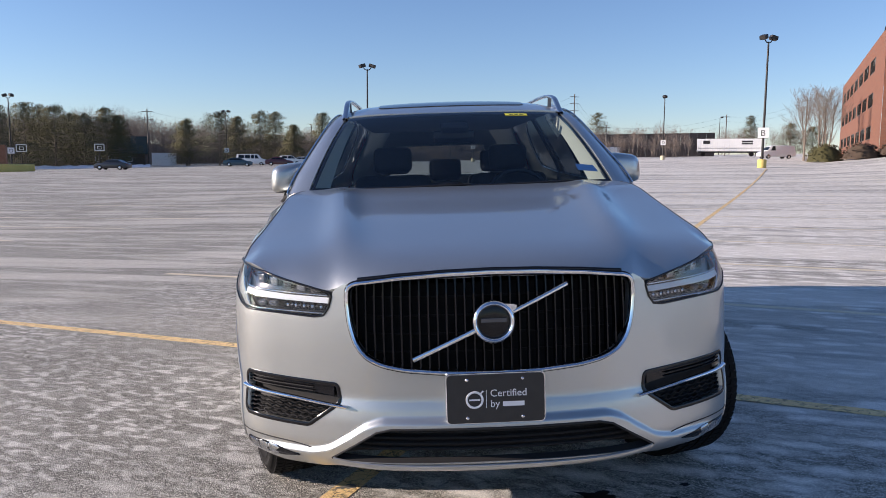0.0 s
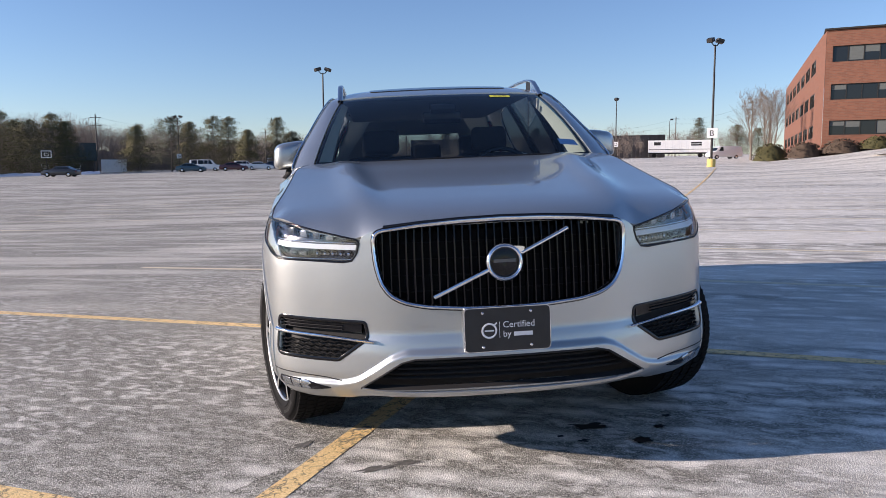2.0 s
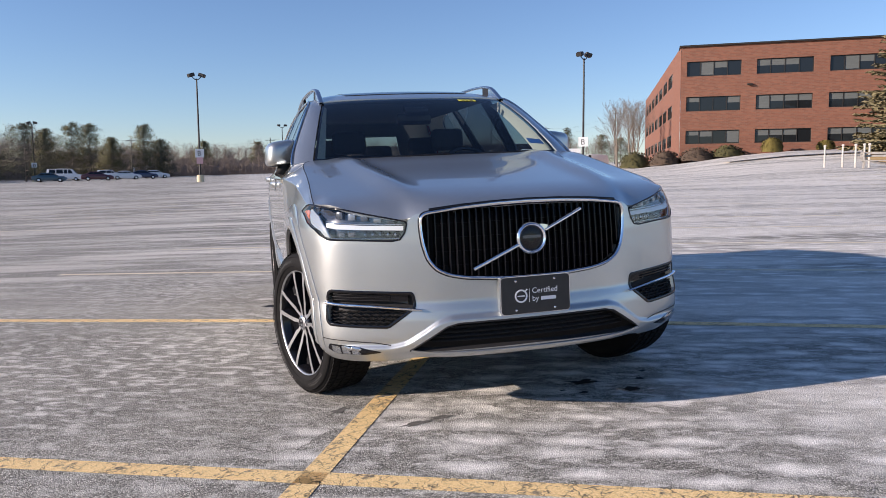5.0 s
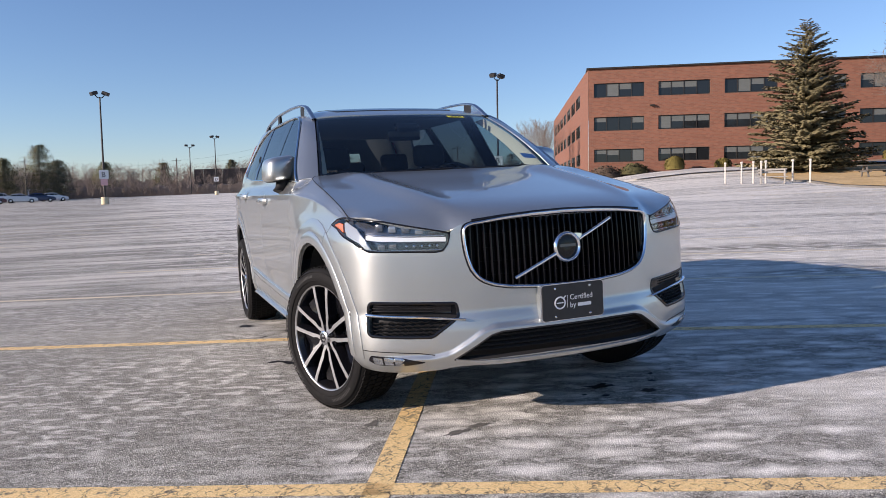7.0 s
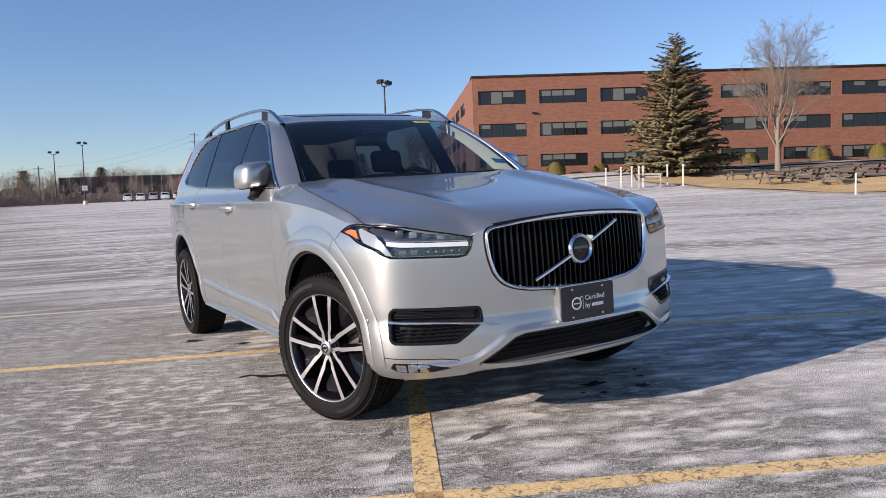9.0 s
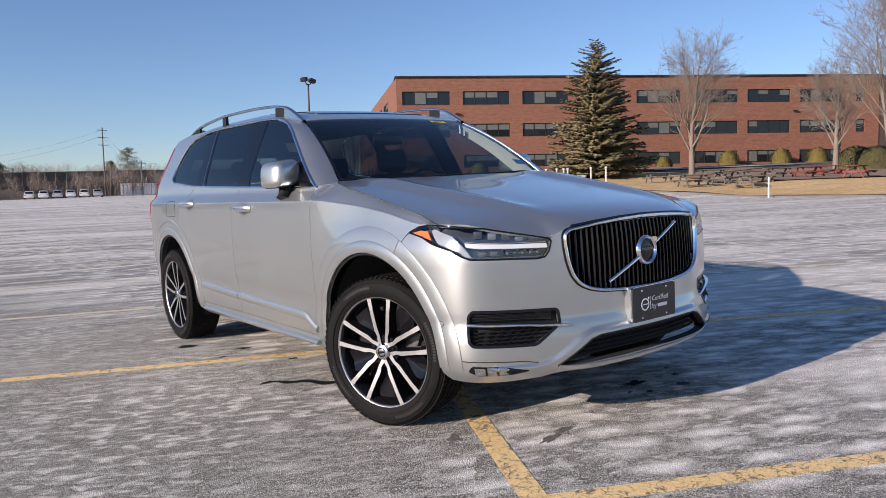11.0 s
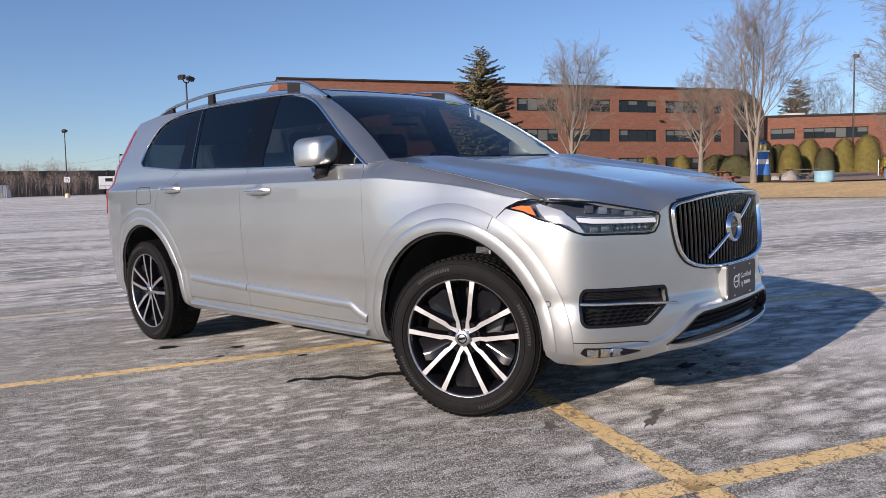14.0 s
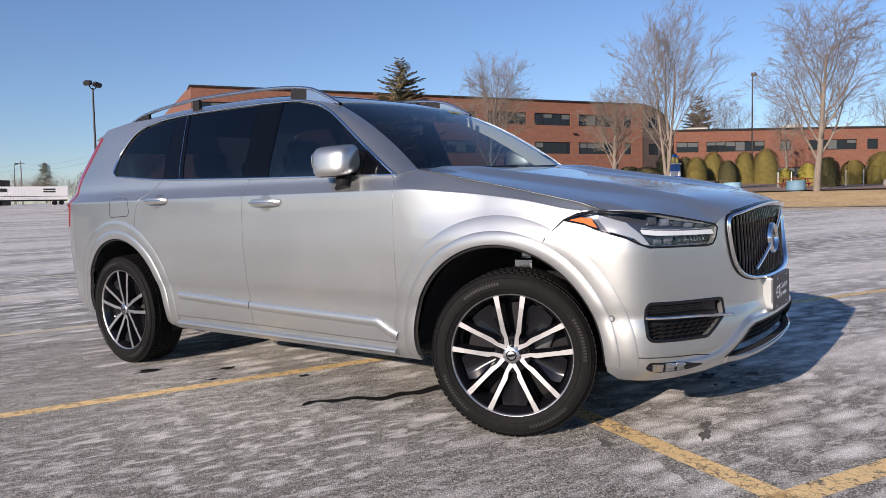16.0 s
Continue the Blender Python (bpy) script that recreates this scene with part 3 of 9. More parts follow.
def hood_skin(p):
    p = np.atleast_2d(np.asarray(p, float))
    return np.stack([p[:, 0], p[:, 1], hood_z(p[:, 0], p[:, 1])], 1)


def inside(poly, pts):
    """Which points lie in a polygon."""
    poly, pts = np.asarray(poly), np.asarray(pts)
    x, y = pts[:, 0], pts[:, 1]
    res = np.zeros(len(pts), bool)
    j = len(poly) - 1
    for i in range(len(poly)):
        xi, yi = poly[i]
        xj, yj = poly[j]
        if yi != yj:
            res ^= ((yi > y) != (yj > y)) & (x < (xj - xi) * (y - yi) / (yj - yi) + xi)
        j = i
    return res


def dense(poly, gap, closed=True):
    out = []
    n = len(poly)
    for i in range(n if closed else n - 1):
        a, b = np.array(poly[i], float), np.array(poly[(i + 1) % n], float)
        k = max(1, int(math.ceil(np.linalg.norm(b - a) / gap)))
        out += [a + (b - a) * t / k for t in range(k)]
    if not closed:
        out.append(np.array(poly[-1], float))
    return out


def rounded(poly, r=0.02, n=4, closed=True):
    """Cuts the corners of an outline round."""
    out = []
    poly = [p for i, p in enumerate(poly) if i == 0 and not closed or np.linalg.norm(np.subtract(p, poly[i - 1])) > 1e-6]
    m = len(poly)
    for i in range(m):
        b = np.array(poly[i], float)
        if not closed and i in (0, m - 1):
            out.append(tuple(b))
            continue
        a, c = np.array(poly[i - 1], float), np.array(poly[(i + 1) % m], float)
        la, lc = np.linalg.norm(a - b), np.linalg.norm(c - b)
        k = min(r, la * 0.45, lc * 0.45)
        p, q = b + (a - b) / la * k, b + (c - b) / lc * k
        for t in np.linspace(0, 1, n + 1):
            out.append(tuple((1 - t) ** 2 * p + 2 * t * (1 - t) * b + t * t * q))
    return out


def normals_of(fn, pts, out=None):
    e = 2e-3
    pts = np.asarray(pts, float)
    du = fn(pts + [e, 0]) - fn(pts - [e, 0])
    dv = fn(pts + [0, e]) - fn(pts - [0, e])
    n = np.cross(du, dv)
    n /= np.maximum(np.linalg.norm(n, axis=1), 1e-12)[:, None]
    p = fn(pts)
    ref = np.stack([p[:, 0], p[:, 1] - 1.6, p[:, 2] - 0.75], 1) if out is None else np.tile(out, (len(p), 1))
    flip = np.sum(n * ref, axis=1) < 0
    n[flip] *= -1
    return n


def panel(name, outline, mat, parent, holes=(), fn=None, grid=0.03, lip=0.014, off=0.0, label="", out=None):
    """A pressed panel cut from a surface: its outline and holes are in the surface's own coordinates; its edges turn in by lip."""
    fn = fn or skin
    loops = [dense(o, grid) for o in (outline, *holes)]
    verts, edges = [], []
    for lp in loops:
        k = len(verts)
        verts += [Vector(map(float, v)) for v in lp]
        edges += [(k + i, k + (i + 1) % len(lp)) for i in range(len(lp))]
    edge_pts = np.array([tuple(v) for v in verts])
    o = np.array(outline, float)
    gx = np.arange(o[:, 0].min() + grid / 2, o[:, 0].max(), grid)
    gy = np.arange(o[:, 1].min() + grid / 2, o[:, 1].max(), grid)
    if fn is skin:
        # more rows where the shoulder and the lower door bend
        gy = np.sort(np.concatenate([gy, [z for z in (1.08, 1.09, 1.10, 1.118, 1.13, 1.145) if o[:, 1].min() < z < o[:, 1].max()]]))
    g = np.array([(a + (grid / 2 if j % 2 and grid != 0.012 else 0), b) for j, b in enumerate(gy) for a in gx]) if len(gx) and len(gy) else np.zeros((0, 2))
    if fn is skin and len(g):
        # rings round the arches, where the flare steps out
        ring = [(sgn * float(np.interp(yc + r * math.cos(a), PY, PS)), 0.365 + r * math.sin(a)) for sgn in (-1, 1) for yc in (0.0, 2.985)
                for r in (0.496, 0.508, 0.516, 0.521, 0.526, 0.531, 0.536, 0.542, 0.556, 0.568, 0.574, 0.581, 0.588, 0.595, 0.602, 0.608, 0.622) for a in np.linspace(-0.15, math.pi + 0.15, 110)]
        for sgn in (-1, 1):
            for yc in (0.0, 2.985):
                gy_ = np.where(g[:, 0] * sgn > 0, np.interp(np.abs(g[:, 0]), PS, PY), 99)
                rr = np.hypot(gy_ - yc, g[:, 1] - 0.365)
                g = g[(rr < 0.490) | (rr > 0.630) | (g[:, 1] < 0.30)]
        g = np.vstack([g, ring])
    if fn is skin and len(g) and (grid > 0.025 or grid == 0.012):
        # a finer band along the shoulder
        band = [(a, b) for b in [*np.arange(1.055, 1.08, 0.011), 1.083, 1.087, 1.0895, 1.0915, 1.0932, 1.095, 1.0972, 1.0995, 1.104, 1.112, *np.arange(1.122, 1.2, 0.011)] for a in np.arange(o[:, 0].min() + 0.004, o[:, 0].max(), 0.011)]
        g = np.vstack([g[(g[:, 1] < 1.05) | (g[:, 1] > 1.205)], band])
    if fn is skin and grid == 0.0145:
        # rows that follow the blade's chamfer
        g = g[np.abs(g[:, 1] - BLADE_Z(np.interp(np.abs(g[:, 0]), PS, PX)) + 0.012) > 0.020]
        rows_ = np.array([(q, float(BLADE_Z(np.interp(abs(q), PS, PX))) + dz) for q in np.arange(-1.02, 1.02, 0.0095) for dz in (0.003, -0.002, -0.007, -0.012, -0.017, -0.022, -0.027)])
        g = np.vstack([g, rows_])
    if fn is skin and grid == 0.012 and len(g):
        # rows that follow the wing's crease
        def off_crease(p):
            return p[:, 1] - CREASE_Z(np.interp(np.abs(p[:, 0]), PS, PY))
        g = g[(off_crease(g) < -0.010) | (off_crease(g) > 0.020)]
        a0, a1 = np.abs(o[:, 0]).min(), np.abs(o[:, 0]).max()
        rows_ = np.array([(math.copysign(q, o[0, 0]), float(CREASE_Z(np.interp(q, PS, PY))) + dz) for q in np.arange(a0 + 0.004, a1, 0.012) for dz in (-0.0065, -0.003, 0.0, 0.003, 0.006, 0.0095, 0.014)])
        g = np.vstack([g, rows_])
    if len(g):
        keep = inside(loops[0], g)
        for h in loops[1:]:
            keep &= ~inside(h, g)
        g = g[keep]
        if len(g):
            far = np.array([np.min(np.sum((edge_pts - q) ** 2, axis=1)) > (0.0065) ** 2 for q in g])
            g = g[far]
        verts += [Vector(map(float, q)) for q in g]
    vs, _, fs, *_ = delaunay_2d_cdt(verts, edges, [], 0, 1e-6)
    vs = np.array([tuple(v) for v in vs])
    tri = np.array([f for f in fs if len(f) == 3])
    mid = vs[tri].mean(axis=1)
    keep = inside(loops[0], mid)
    for h in loops[1:]:
        keep &= ~inside(h, mid)
    tri = tri[keep]
    used, inv = np.unique(tri, return_inverse=True)
    vs, tri = vs[used], inv.reshape(-1, 3)
    p, n = fn(vs), normals_of(fn, vs, out)
    p = p + n * off
    fn_n = np.cross(p[tri[:, 1]] - p[tri[:, 0]], p[tri[:, 2]] - p[tri[:, 0]])
    flip = np.sum(fn_n * n[tri[:, 0]], axis=1) < 0
    tri[flip] = tri[flip][:, ::-1]
    pv, pn, pf = [tuple(v) for v in p], [tuple(v) for v in n], [tuple(map(int, t)) for t in tri]
    if lip:
        seen = {}
        for t in tri:
            for a, b in ((t[0], t[1]), (t[1], t[2]), (t[2], t[0])):
                seen[(a, b)] = 1
        for a, b in list(seen):
            if (b, a) not in seen:
                A, B = p[a], p[b]
                C, D = B - n[b] * lip, A - n[a] * lip
                m = np.cross(A - B, C - B)
                m = m / max(np.linalg.norm(m), 1e-12)
                k = len(pv)
                # the outer rim is rounded by bending its normals
                ra, rb = n[a] * 0.25 + m * 0.9, n[b] * 0.25 + m * 0.9
                pv += [tuple(A), tuple(B), tuple(C), tuple(D)]
                pn += [tuple(ra), tuple(rb), tuple(m), tuple(m)]
                pf.append((k + 1, k, k + 3, k + 2))
    ob = mesh_ob(name, pv, pf, mat, parent, label, smooth=True)
    ob.data.normals_split_custom_set_from_vertices([Vector(q).normalized() for q in pn])
    return ob


def strip(name, line, width, height, mat, parent, fn=None, off=0.0, label="", gap=0.03, closed=False, taper=None, out=None):
    """A trim strip that lies on a surface along a line, with a rounded back."""
    fn = fn or skin
    ln = dense(line, gap, closed)
    pts = np.array(ln)
    p, n = fn(pts), normals_of(fn, pts, out)
    m = len(p)
    verts, faces = [], []
    prof = [(-0.5, 0.0), (-0.5, 0.55), (-0.3, 0.9), (0, 1.0), (0.3, 0.9), (0.5, 0.55), (0.5, 0.0)]
    for i in range(m):
        d = p[(i + 1) % m] - p[i - 1] if closed else p[min(i + 1, m - 1)] - p[max(i - 1, 0)]
        d = d / max(np.linalg.norm(d), 1e-9)
        b = np.cross(n[i], d)
        w = width if taper is None else width * taper(i / (m - 1))
        for u, v in prof:
            verts.append(p[i] + n[i] * off + b * u * w + n[i] * v * height)
    k = len(prof)
    for i in range(m if closed else m - 1):
        j = (i + 1) % m
        for q in range(k - 1):
            faces.append((i * k + q, i * k + q + 1, j * k + q + 1, j * k + q))
    if not closed:
        faces.append(tuple(range(k)))
        faces.append(tuple((m - 1) * k + q for q in range(k))[::-1])
    ob = mesh_ob(name, verts, faces, mat, parent, label, smooth=True, sharp=50)
    bm = bmesh.new()
    bm.from_mesh(ob.data)
    bmesh.ops.recalc_face_normals(bm, faces=bm.faces)
    bm.to_mesh(ob.data)
    bm.free()
    return ob


def arc(yc, r, a0, a1, n=18, sgn=-1, zc=0.365):
    """Points of a wheel arch's edge, by angles from straight back (0) over the top (90) to straight ahead (180)."""
    return [(side(yc + r * math.cos(radians(a)), sgn), zc + r * math.sin(radians(a))) for a in np.linspace(a0, a1, n)]


def flare(name, yc, r0, r1, a0, a1, h, sgn, label):
    """A flat band round a wheel arch that stands proud of the skin, with a crisp outer wall."""
    angles = np.linspace(a0, a1, max(8, int(abs(a1 - a0) / 2.2)))
    rows = []
    for r, up in ((r0, -0.012), (r0, h * 0.8), (r0 + 0.004, h), ((r0 + r1) / 2, h), (r1 - 0.003, h), (r1, h * 0.75), (r1, -0.003)):
        q = np.array([(side(yc + r * math.cos(radians(a)), sgn), 0.365 + r * math.sin(radians(a))) for a in angles])
        rows.append(skin(q) + normals_of(skin, q) * up)
    m, k = len(angles), len(rows)
    verts = [tuple(rows[j][i]) for i in range(m) for j in range(k)]
    faces = [(i * k + j, i * k + j + 1, (i + 1) * k + j + 1, (i + 1) * k + j) for i in range(m - 1) for j in range(k - 1)]
    faces += [tuple(range(k)), tuple((m - 1) * k + j for j in range(k))[::-1]]
    ob = mesh_ob(name, verts, faces, PAINT, suv, label, smooth=True, sharp=40)
    bm = bmesh.new()
    bm.from_mesh(ob.data)
    bmesh.ops.recalc_face_normals(bm, faces=bm.faces)
    bm.to_mesh(ob.data)
    bm.free()
    return ob


def smooth_line(pts, n=40):
    """A smooth line through points of a surface."""
    p = np.array(pts, float)
    t = np.concatenate([[0], np.cumsum(np.linalg.norm(np.diff(p, axis=0), axis=1))])
    fx, fy = curve(*zip(t, p[:, 0])), curve(*zip(t, p[:, 1]))
    g = np.linspace(0, t[-1], n)
    return list(zip(fx(g), fy(g)))


suv = empty("silver_suv", M, "silver metallic family SUV with turned front wheels on the lot", "car")
GAP = 0.0028


def on(y, z, sgn):
    return (side(y, sgn), z)


def belt(y):
    return float(np.interp(y, (0.5, 0.6, 1.64, 2.54, 3.2), (1.155, 1.163, 1.186, 1.212, 1.262)))


# the windows' upper and rear edge, as (y, z)
DLO_TOP = [(0.60, 1.168), (0.74, 1.262), (0.88, 1.352), (1.03, 1.450), (1.16, 1.528), (1.28, 1.578), (1.42, 1.605), (1.66, 1.618), (2.07, 1.627), (2.48, 1.626), (2.76, 1.612)]
DLO_REAR = [(2.76, 1.612), (2.95, 1.585), (3.06, 1.535), (3.125, 1.45), (3.16, 1.36), (3.155, 1.285), (3.11, 1.262)]


def hood_outline():
    rear = [(-0.765, 0.526), (-0.7, 0.502), (-0.5, 0.468), (-0.25, 0.443), (0, 0.436), (0.25, 0.443), (0.5, 0.468), (0.7, 0.502), (0.765, 0.526)]
    right = [(float(SEAM_X(y)) - GAP, y) for y in np.linspace(0.528, -0.715, 46)]
    # along the lamp's top and round the nose to the grille
    lamp = [(x, float(nose_y(x)) + 0.018) for x in (0.62, 0.58, 0.545, 0.52, 0.495, 0.468)]
    front = [(x, float(nose_y(x)) + 0.018) for x in (0.44, 0.38, 0.25, 0.1, 0.0)]
    r = right + lamp + front
    return rear + r + [(-x, y) for x, y in r[::-1][1:]]


panel("hood", hood_outline(), PAINT, suv, fn=hood_skin, grid=0.028, out=(0, -0.3, 1), label="silver hood with two soft ridges")


# --- the nose: one bumper skin with openings for grille, vents and lower intake ---
def both(pts):
    """Closes a half outline of the nose (from the middle outwards) with its mirror."""
    return pts + [(-a, b) for a, b in pts[::-1]]


LAMP_LOW = [(side(-0.315, 1), 0.942), (side(-0.40, 1), 0.925), (side(-0.47, 1), 0.896), (nose(0.882), 0.868), (nose(0.861), 0.845), (nose(0.832), 0.828),
            (nose(0.70), 0.822), (nose(0.58), 0.816), (nose(0.548), 0.822), (nose(0.530), 0.848), (nose(0.520), 0.885)]
LAMP_TOP = [(nose(0.520), 0.885), (nose(0.53), 0.898), (nose(0.60), 0.914), (nose(0.70), 0.936), (nose(0.78), 0.954), (nose(0.845), 0.960),
            (side(-0.50, 1), 0.972), (side(-0.43, 1), 0.975), (side(-0.37, 1), 0.966), (side(-0.315, 1), 0.945)]
GRILLE = [(0.0, 0.640), (0.15, 0.643), (0.28, 0.653), (0.355, 0.668), (0.405, 0.692), (0.438, 0.735), (0.456, 0.80), (0.464, 0.87), (0.463, 0.905), (0.452, 0.921), (0.43, 0.928),
          (0.3, 0.940), (0.15, 0.948), (0.0, 0.951)]
GR = [(nose(x), z) for x, z in GRILLE]
INTAKE = [(0.0, 0.466), (0.2, 0.466), (0.33, 0.464), (0.375, 0.452), (0.44, 0.408), (0.525, 0.352), (0.515, 0.344), (0.3, 0.350), (0.0, 0.353)]
VENT = [(nose(0.508), 0.594), (nose(0.70), 0.600), (nose(0.835), 0.607), (nose(0.845), 0.590), (nose(0.848), 0.545), (nose(0.845), 0.478), (nose(0.835), 0.462),
        (nose(0.70), 0.455), (nose(0.605), 0.453), (nose(0.555), 0.492), (nose(0.50), 0.535)]


def nose_outline():
    top = [(a, b - GAP) for a, b in GR[:10]] + [(nose(0.474), 0.928), (nose(0.50), 0.914), (nose(0.515), 0.900)]
    lamp = [(a, b - 0.004) for a, b in LAMP_LOW[::-1]]
    seam = [(side(-0.3165, 1) - 0.001, 0.9405), (side(-0.272, 1), 0.90), (side(-0.2265, 1), 0.85)]
    arch = arc(0, 0.478, 116.4, 180, 14, 1)
    low = [(side(-0.478, 1), 0.33), (side(-0.52, 1), 0.297), (nose(0.80), 0.287), (nose(0.70), 0.290), (nose(0.58), 0.300), (nose(0.545), 0.312), (nose(0.5), 0.318), (nose(0.3), 0.322), (0.0, 0.324)]
    return both(top + lamp + seam + arch + low)


mirror_s = lambda pts: [(-a, b) for a, b in pts]
panel("front_bumper", nose_outline(), PAINT, suv, holes=[VENT, mirror_s(VENT), both([(nose(x), z) for x, z in INTAKE])[1:]], grid=0.0145, lip=0.03, label="silver front bumper")

for sg in (-1, 1):
    fl = (lambda pts: pts) if sg > 0 else mirror_s
    # wing
    top = [(side(y, sg), float(hood_z(SEAM_X(y), y)) - 0.0007) for y in np.linspace(-0.485, 0.525, 46)]
    wing = top + [on(0.60, belt(0.6) - 0.004, sg), on(0.556, 1.10, sg), on(0.553, 0.9, sg), on(0.556, 0.6, sg), on(0.568, 0.385, sg), on(0.568, 0.276, sg), on(0.474, 0.276, sg)]
    wing += arc(0, 0.478, 0, 115.8, 22, sg)
    wing += [on(-0.2235, 0.852, sg), on(-0.269, 0.902, sg), on(-0.3115, 0.9455, sg), on(-0.37, 0.9705, sg), on(-0.43, 0.979, sg), on(-0.47, 0.9785, sg)]
    v, f = [], []
    for i, y in enumerate(np.linspace(0.51, -0.47, 41)):
        sx_, z_ = float(SEAM_X(y)), float(hood_z(SEAM_X(y), y))
        v += [(sg * (sx_ - 0.02), y, z_ - 0.010), (sg * (sx_ + 0.008), y, z_ - 0.012)]
        if i:
            f.append((2 * i - 2, 2 * i - 1, 2 * i + 1, 2 * i))
    mesh_ob("hood_gutter", v, f, PAINT, suv, "painted gutter under the hood's edge", smooth=True)
    strip("hood_seam", [(sg * (float(SEAM_X(y)) - 0.001), float(y)) for y in np.linspace(0.515, -0.480, 44)], 0.0045, 0.0012, DARK_SEAM, suv, fn=hood_skin, off=-0.0002, out=(0, -0.3, 1), label="dark shut line beside the hood")
    panel("front_wing", wing, PAINT, suv, grid=0.012, label="silver front wing with flared arch")
    # doors
    fd = [on(0.5605, 1.10, sg), on(0.6045, belt(0.6) - 0.004, sg)] + [on(y, belt(y) - 0.004, sg) for y in np.linspace(0.8, 1.655, 9)]
    fd += [on(1.662, 1.1, sg), on(1.664, 0.83, sg), on(1.656, 0.5, sg), on(1.654, 0.365, sg), on(1.1, 0.36, sg), on(0.5725, 0.356, sg), on(0.5605, 0.6, sg), on(0.5575, 0.9, sg)]
    front_door = panel("front_door", fd, PAINT, suv, grid=0.035, label="silver front door")
    rd = [on(y, belt(y) - 0.004, sg) for y in np.linspace(1.663, 2.52, 9)] + [on(2.60, 1.16, sg), on(2.69, 1.10, sg), on(2.745, 1.0, sg), on(2.752, 0.87, sg)]
    rd += arc(2.985, 0.548, 106, 172, 12, sg)[::1]
    rd += [on(2.43, 0.385, sg), on(2.41, 0.365, sg), on(1.660, 0.365, sg), on(1.660, 0.5, sg), on(1.6685, 0.83, sg), on(1.6665, 1.1, sg)]
    rear_door = panel("rear_door", rd, PAINT, suv, grid=0.035, label="silver rear door")
    # rear quarter with the roof pillar behind the glass
    q = [on(2.53, belt(2.53) - 0.004, sg)] + [on(y, belt(y) - 0.006, sg) for y in np.linspace(2.7, 3.1, 5)]
    q += [on(y + 0.012, z, sg) for y, z in DLO_REAR[::-1]]
    q += [on(2.76, 1.64, sg), on(3.2, 1.64, sg), on(3.55, 1.61, sg), on(3.62, 1.56, sg), on(3.80, 1.10, sg), on(3.84, 0.95, sg), on(3.86, 0.70, sg), on(3.80, 0.42, sg), on(3.6, 0.30, sg), on(3.46, 0.30, sg)]
    q += arc(2.985, 0.478, -8, 114, 20, sg)
    q += [on(2.758, 0.87, sg), on(2.751, 1.0, sg), on(2.696, 1.104, sg), on(2.607, 1.163, sg)]
    panel("rear_quarter", q, PAINT, suv, grid=0.035, label="silver rear quarter with roof pillar")
    # sill and the narrow painted edge between rear door and arch
    sill = [on(0.572, 0.352, sg), on(1.1, 0.356, sg), on(1.655, 0.361, sg), on(2.40, 0.361, sg), on(2.43, 0.375, sg)] + arc(2.985, 0.548, 173, 110, 10, sg) + arc(2.985, 0.478, 113, 188, 14, sg) + [on(2.44, 0.275, sg), on(0.56, 0.275, sg)]
    panel("sill", sill, PAINT, suv, grid=0.035, label="silver sill below the doors")
    # bright step strip along the sill and the door moulding
    strip("sill_strip", [on(0.60, 0.318, sg), on(1.4, 0.322, sg), on(2.38, 0.326, sg)], 0.022, 0.028, PAINT, suv, label="silver sill strip")
    strip("door_moulding", [on(0.578, 0.392, sg), on(0.63, 0.412, sg), on(0.70, 0.452, sg), on(1.655, 0.474, sg)], 0.044, 0.018, PAINT, front_door, label="silver door moulding")
    strip("door_moulding", [on(1.662, 0.474, sg), on(2.33, 0.497, sg)], 0.044, 0.018, PAINT, rear_door, label="silver door moulding")
    # shallow painted strips added in the door gaps, standing for the panels' sunlit edges
    for gap_line in ([(0.600, 1.150), (0.558, 1.10), (0.5555, 0.9), (0.5585, 0.6), (0.570, 0.375)], [(1.659, 1.178), (1.6645, 1.1), (1.6665, 0.83), (1.658, 0.5), (1.657, 0.37)],
                     [(2.525, 1.205), (2.603, 1.162), (2.693, 1.102), (2.748, 1.0), (2.755, 0.87)]):
        strip("gap_glint_strip", [on(y, z, sg) for y, z in gap_line], 0.024, 0.002, PAINT, suv, off=-0.0048, label="painted strip in the door gap that stands for its sunlit edge")
    # painted flares round the arches, in two flat steps with crisp outer edges
    for yc, spans in ((0.0, ((-7, 115.2), (115.7, 181))), (2.985, ((-7, 186),))):
        for a0, a1 in spans:
            flare("arch_flare", yc, 0.520, 0.600, a0, a1, 0.0042, sg, "silver outer step of the arch flare")
        flare("arch_flare", yc, 0.477, 0.534, spans[0][0], spans[-1][1], 0.0085, sg, "silver arch flare")
    # arch lips
    for yc, a0, a1 in ((0.0, -6, 176), (2.985, -6, 186)):
        strip("arch_liner", arc(yc, 0.472, a0 - 4, a1 + 4, 40, sg), 0.016, 0.006, BLACK_PLASTIC, suv, label="black wheel arch edge", gap=0.04, off=-0.012)
    strip("belt_trim", [on(0.585, belt(0.6) - 0.001, sg)] + [on(y, belt(y) + 0.001, sg) for y in np.linspace(0.8, 3.1, 14)], 0.013, 0.008, CHROME, suv, label="chrome belt trim")
    strip("window_trim", smooth_line([on(y, z + 0.004, sg) for y, z in DLO_TOP + DLO_REAR[1:]], 90), 0.013, 0.008, CHROME, suv, label="chrome window trim", off=0.001)
    # glass and gloss black pillars
    up = lambda y: float(np.interp(y, [p[0] for p in DLO_TOP], [p[1] for p in DLO_TOP]))
    rng = lambda a, b, n: list(np.linspace(a, b, n))
    tri = [on(0.60, belt(0.6), sg)] + [on(y, up(y), sg) for y in rng(0.62, 0.80, 6)] + [on(0.80, belt(0.8), sg)]
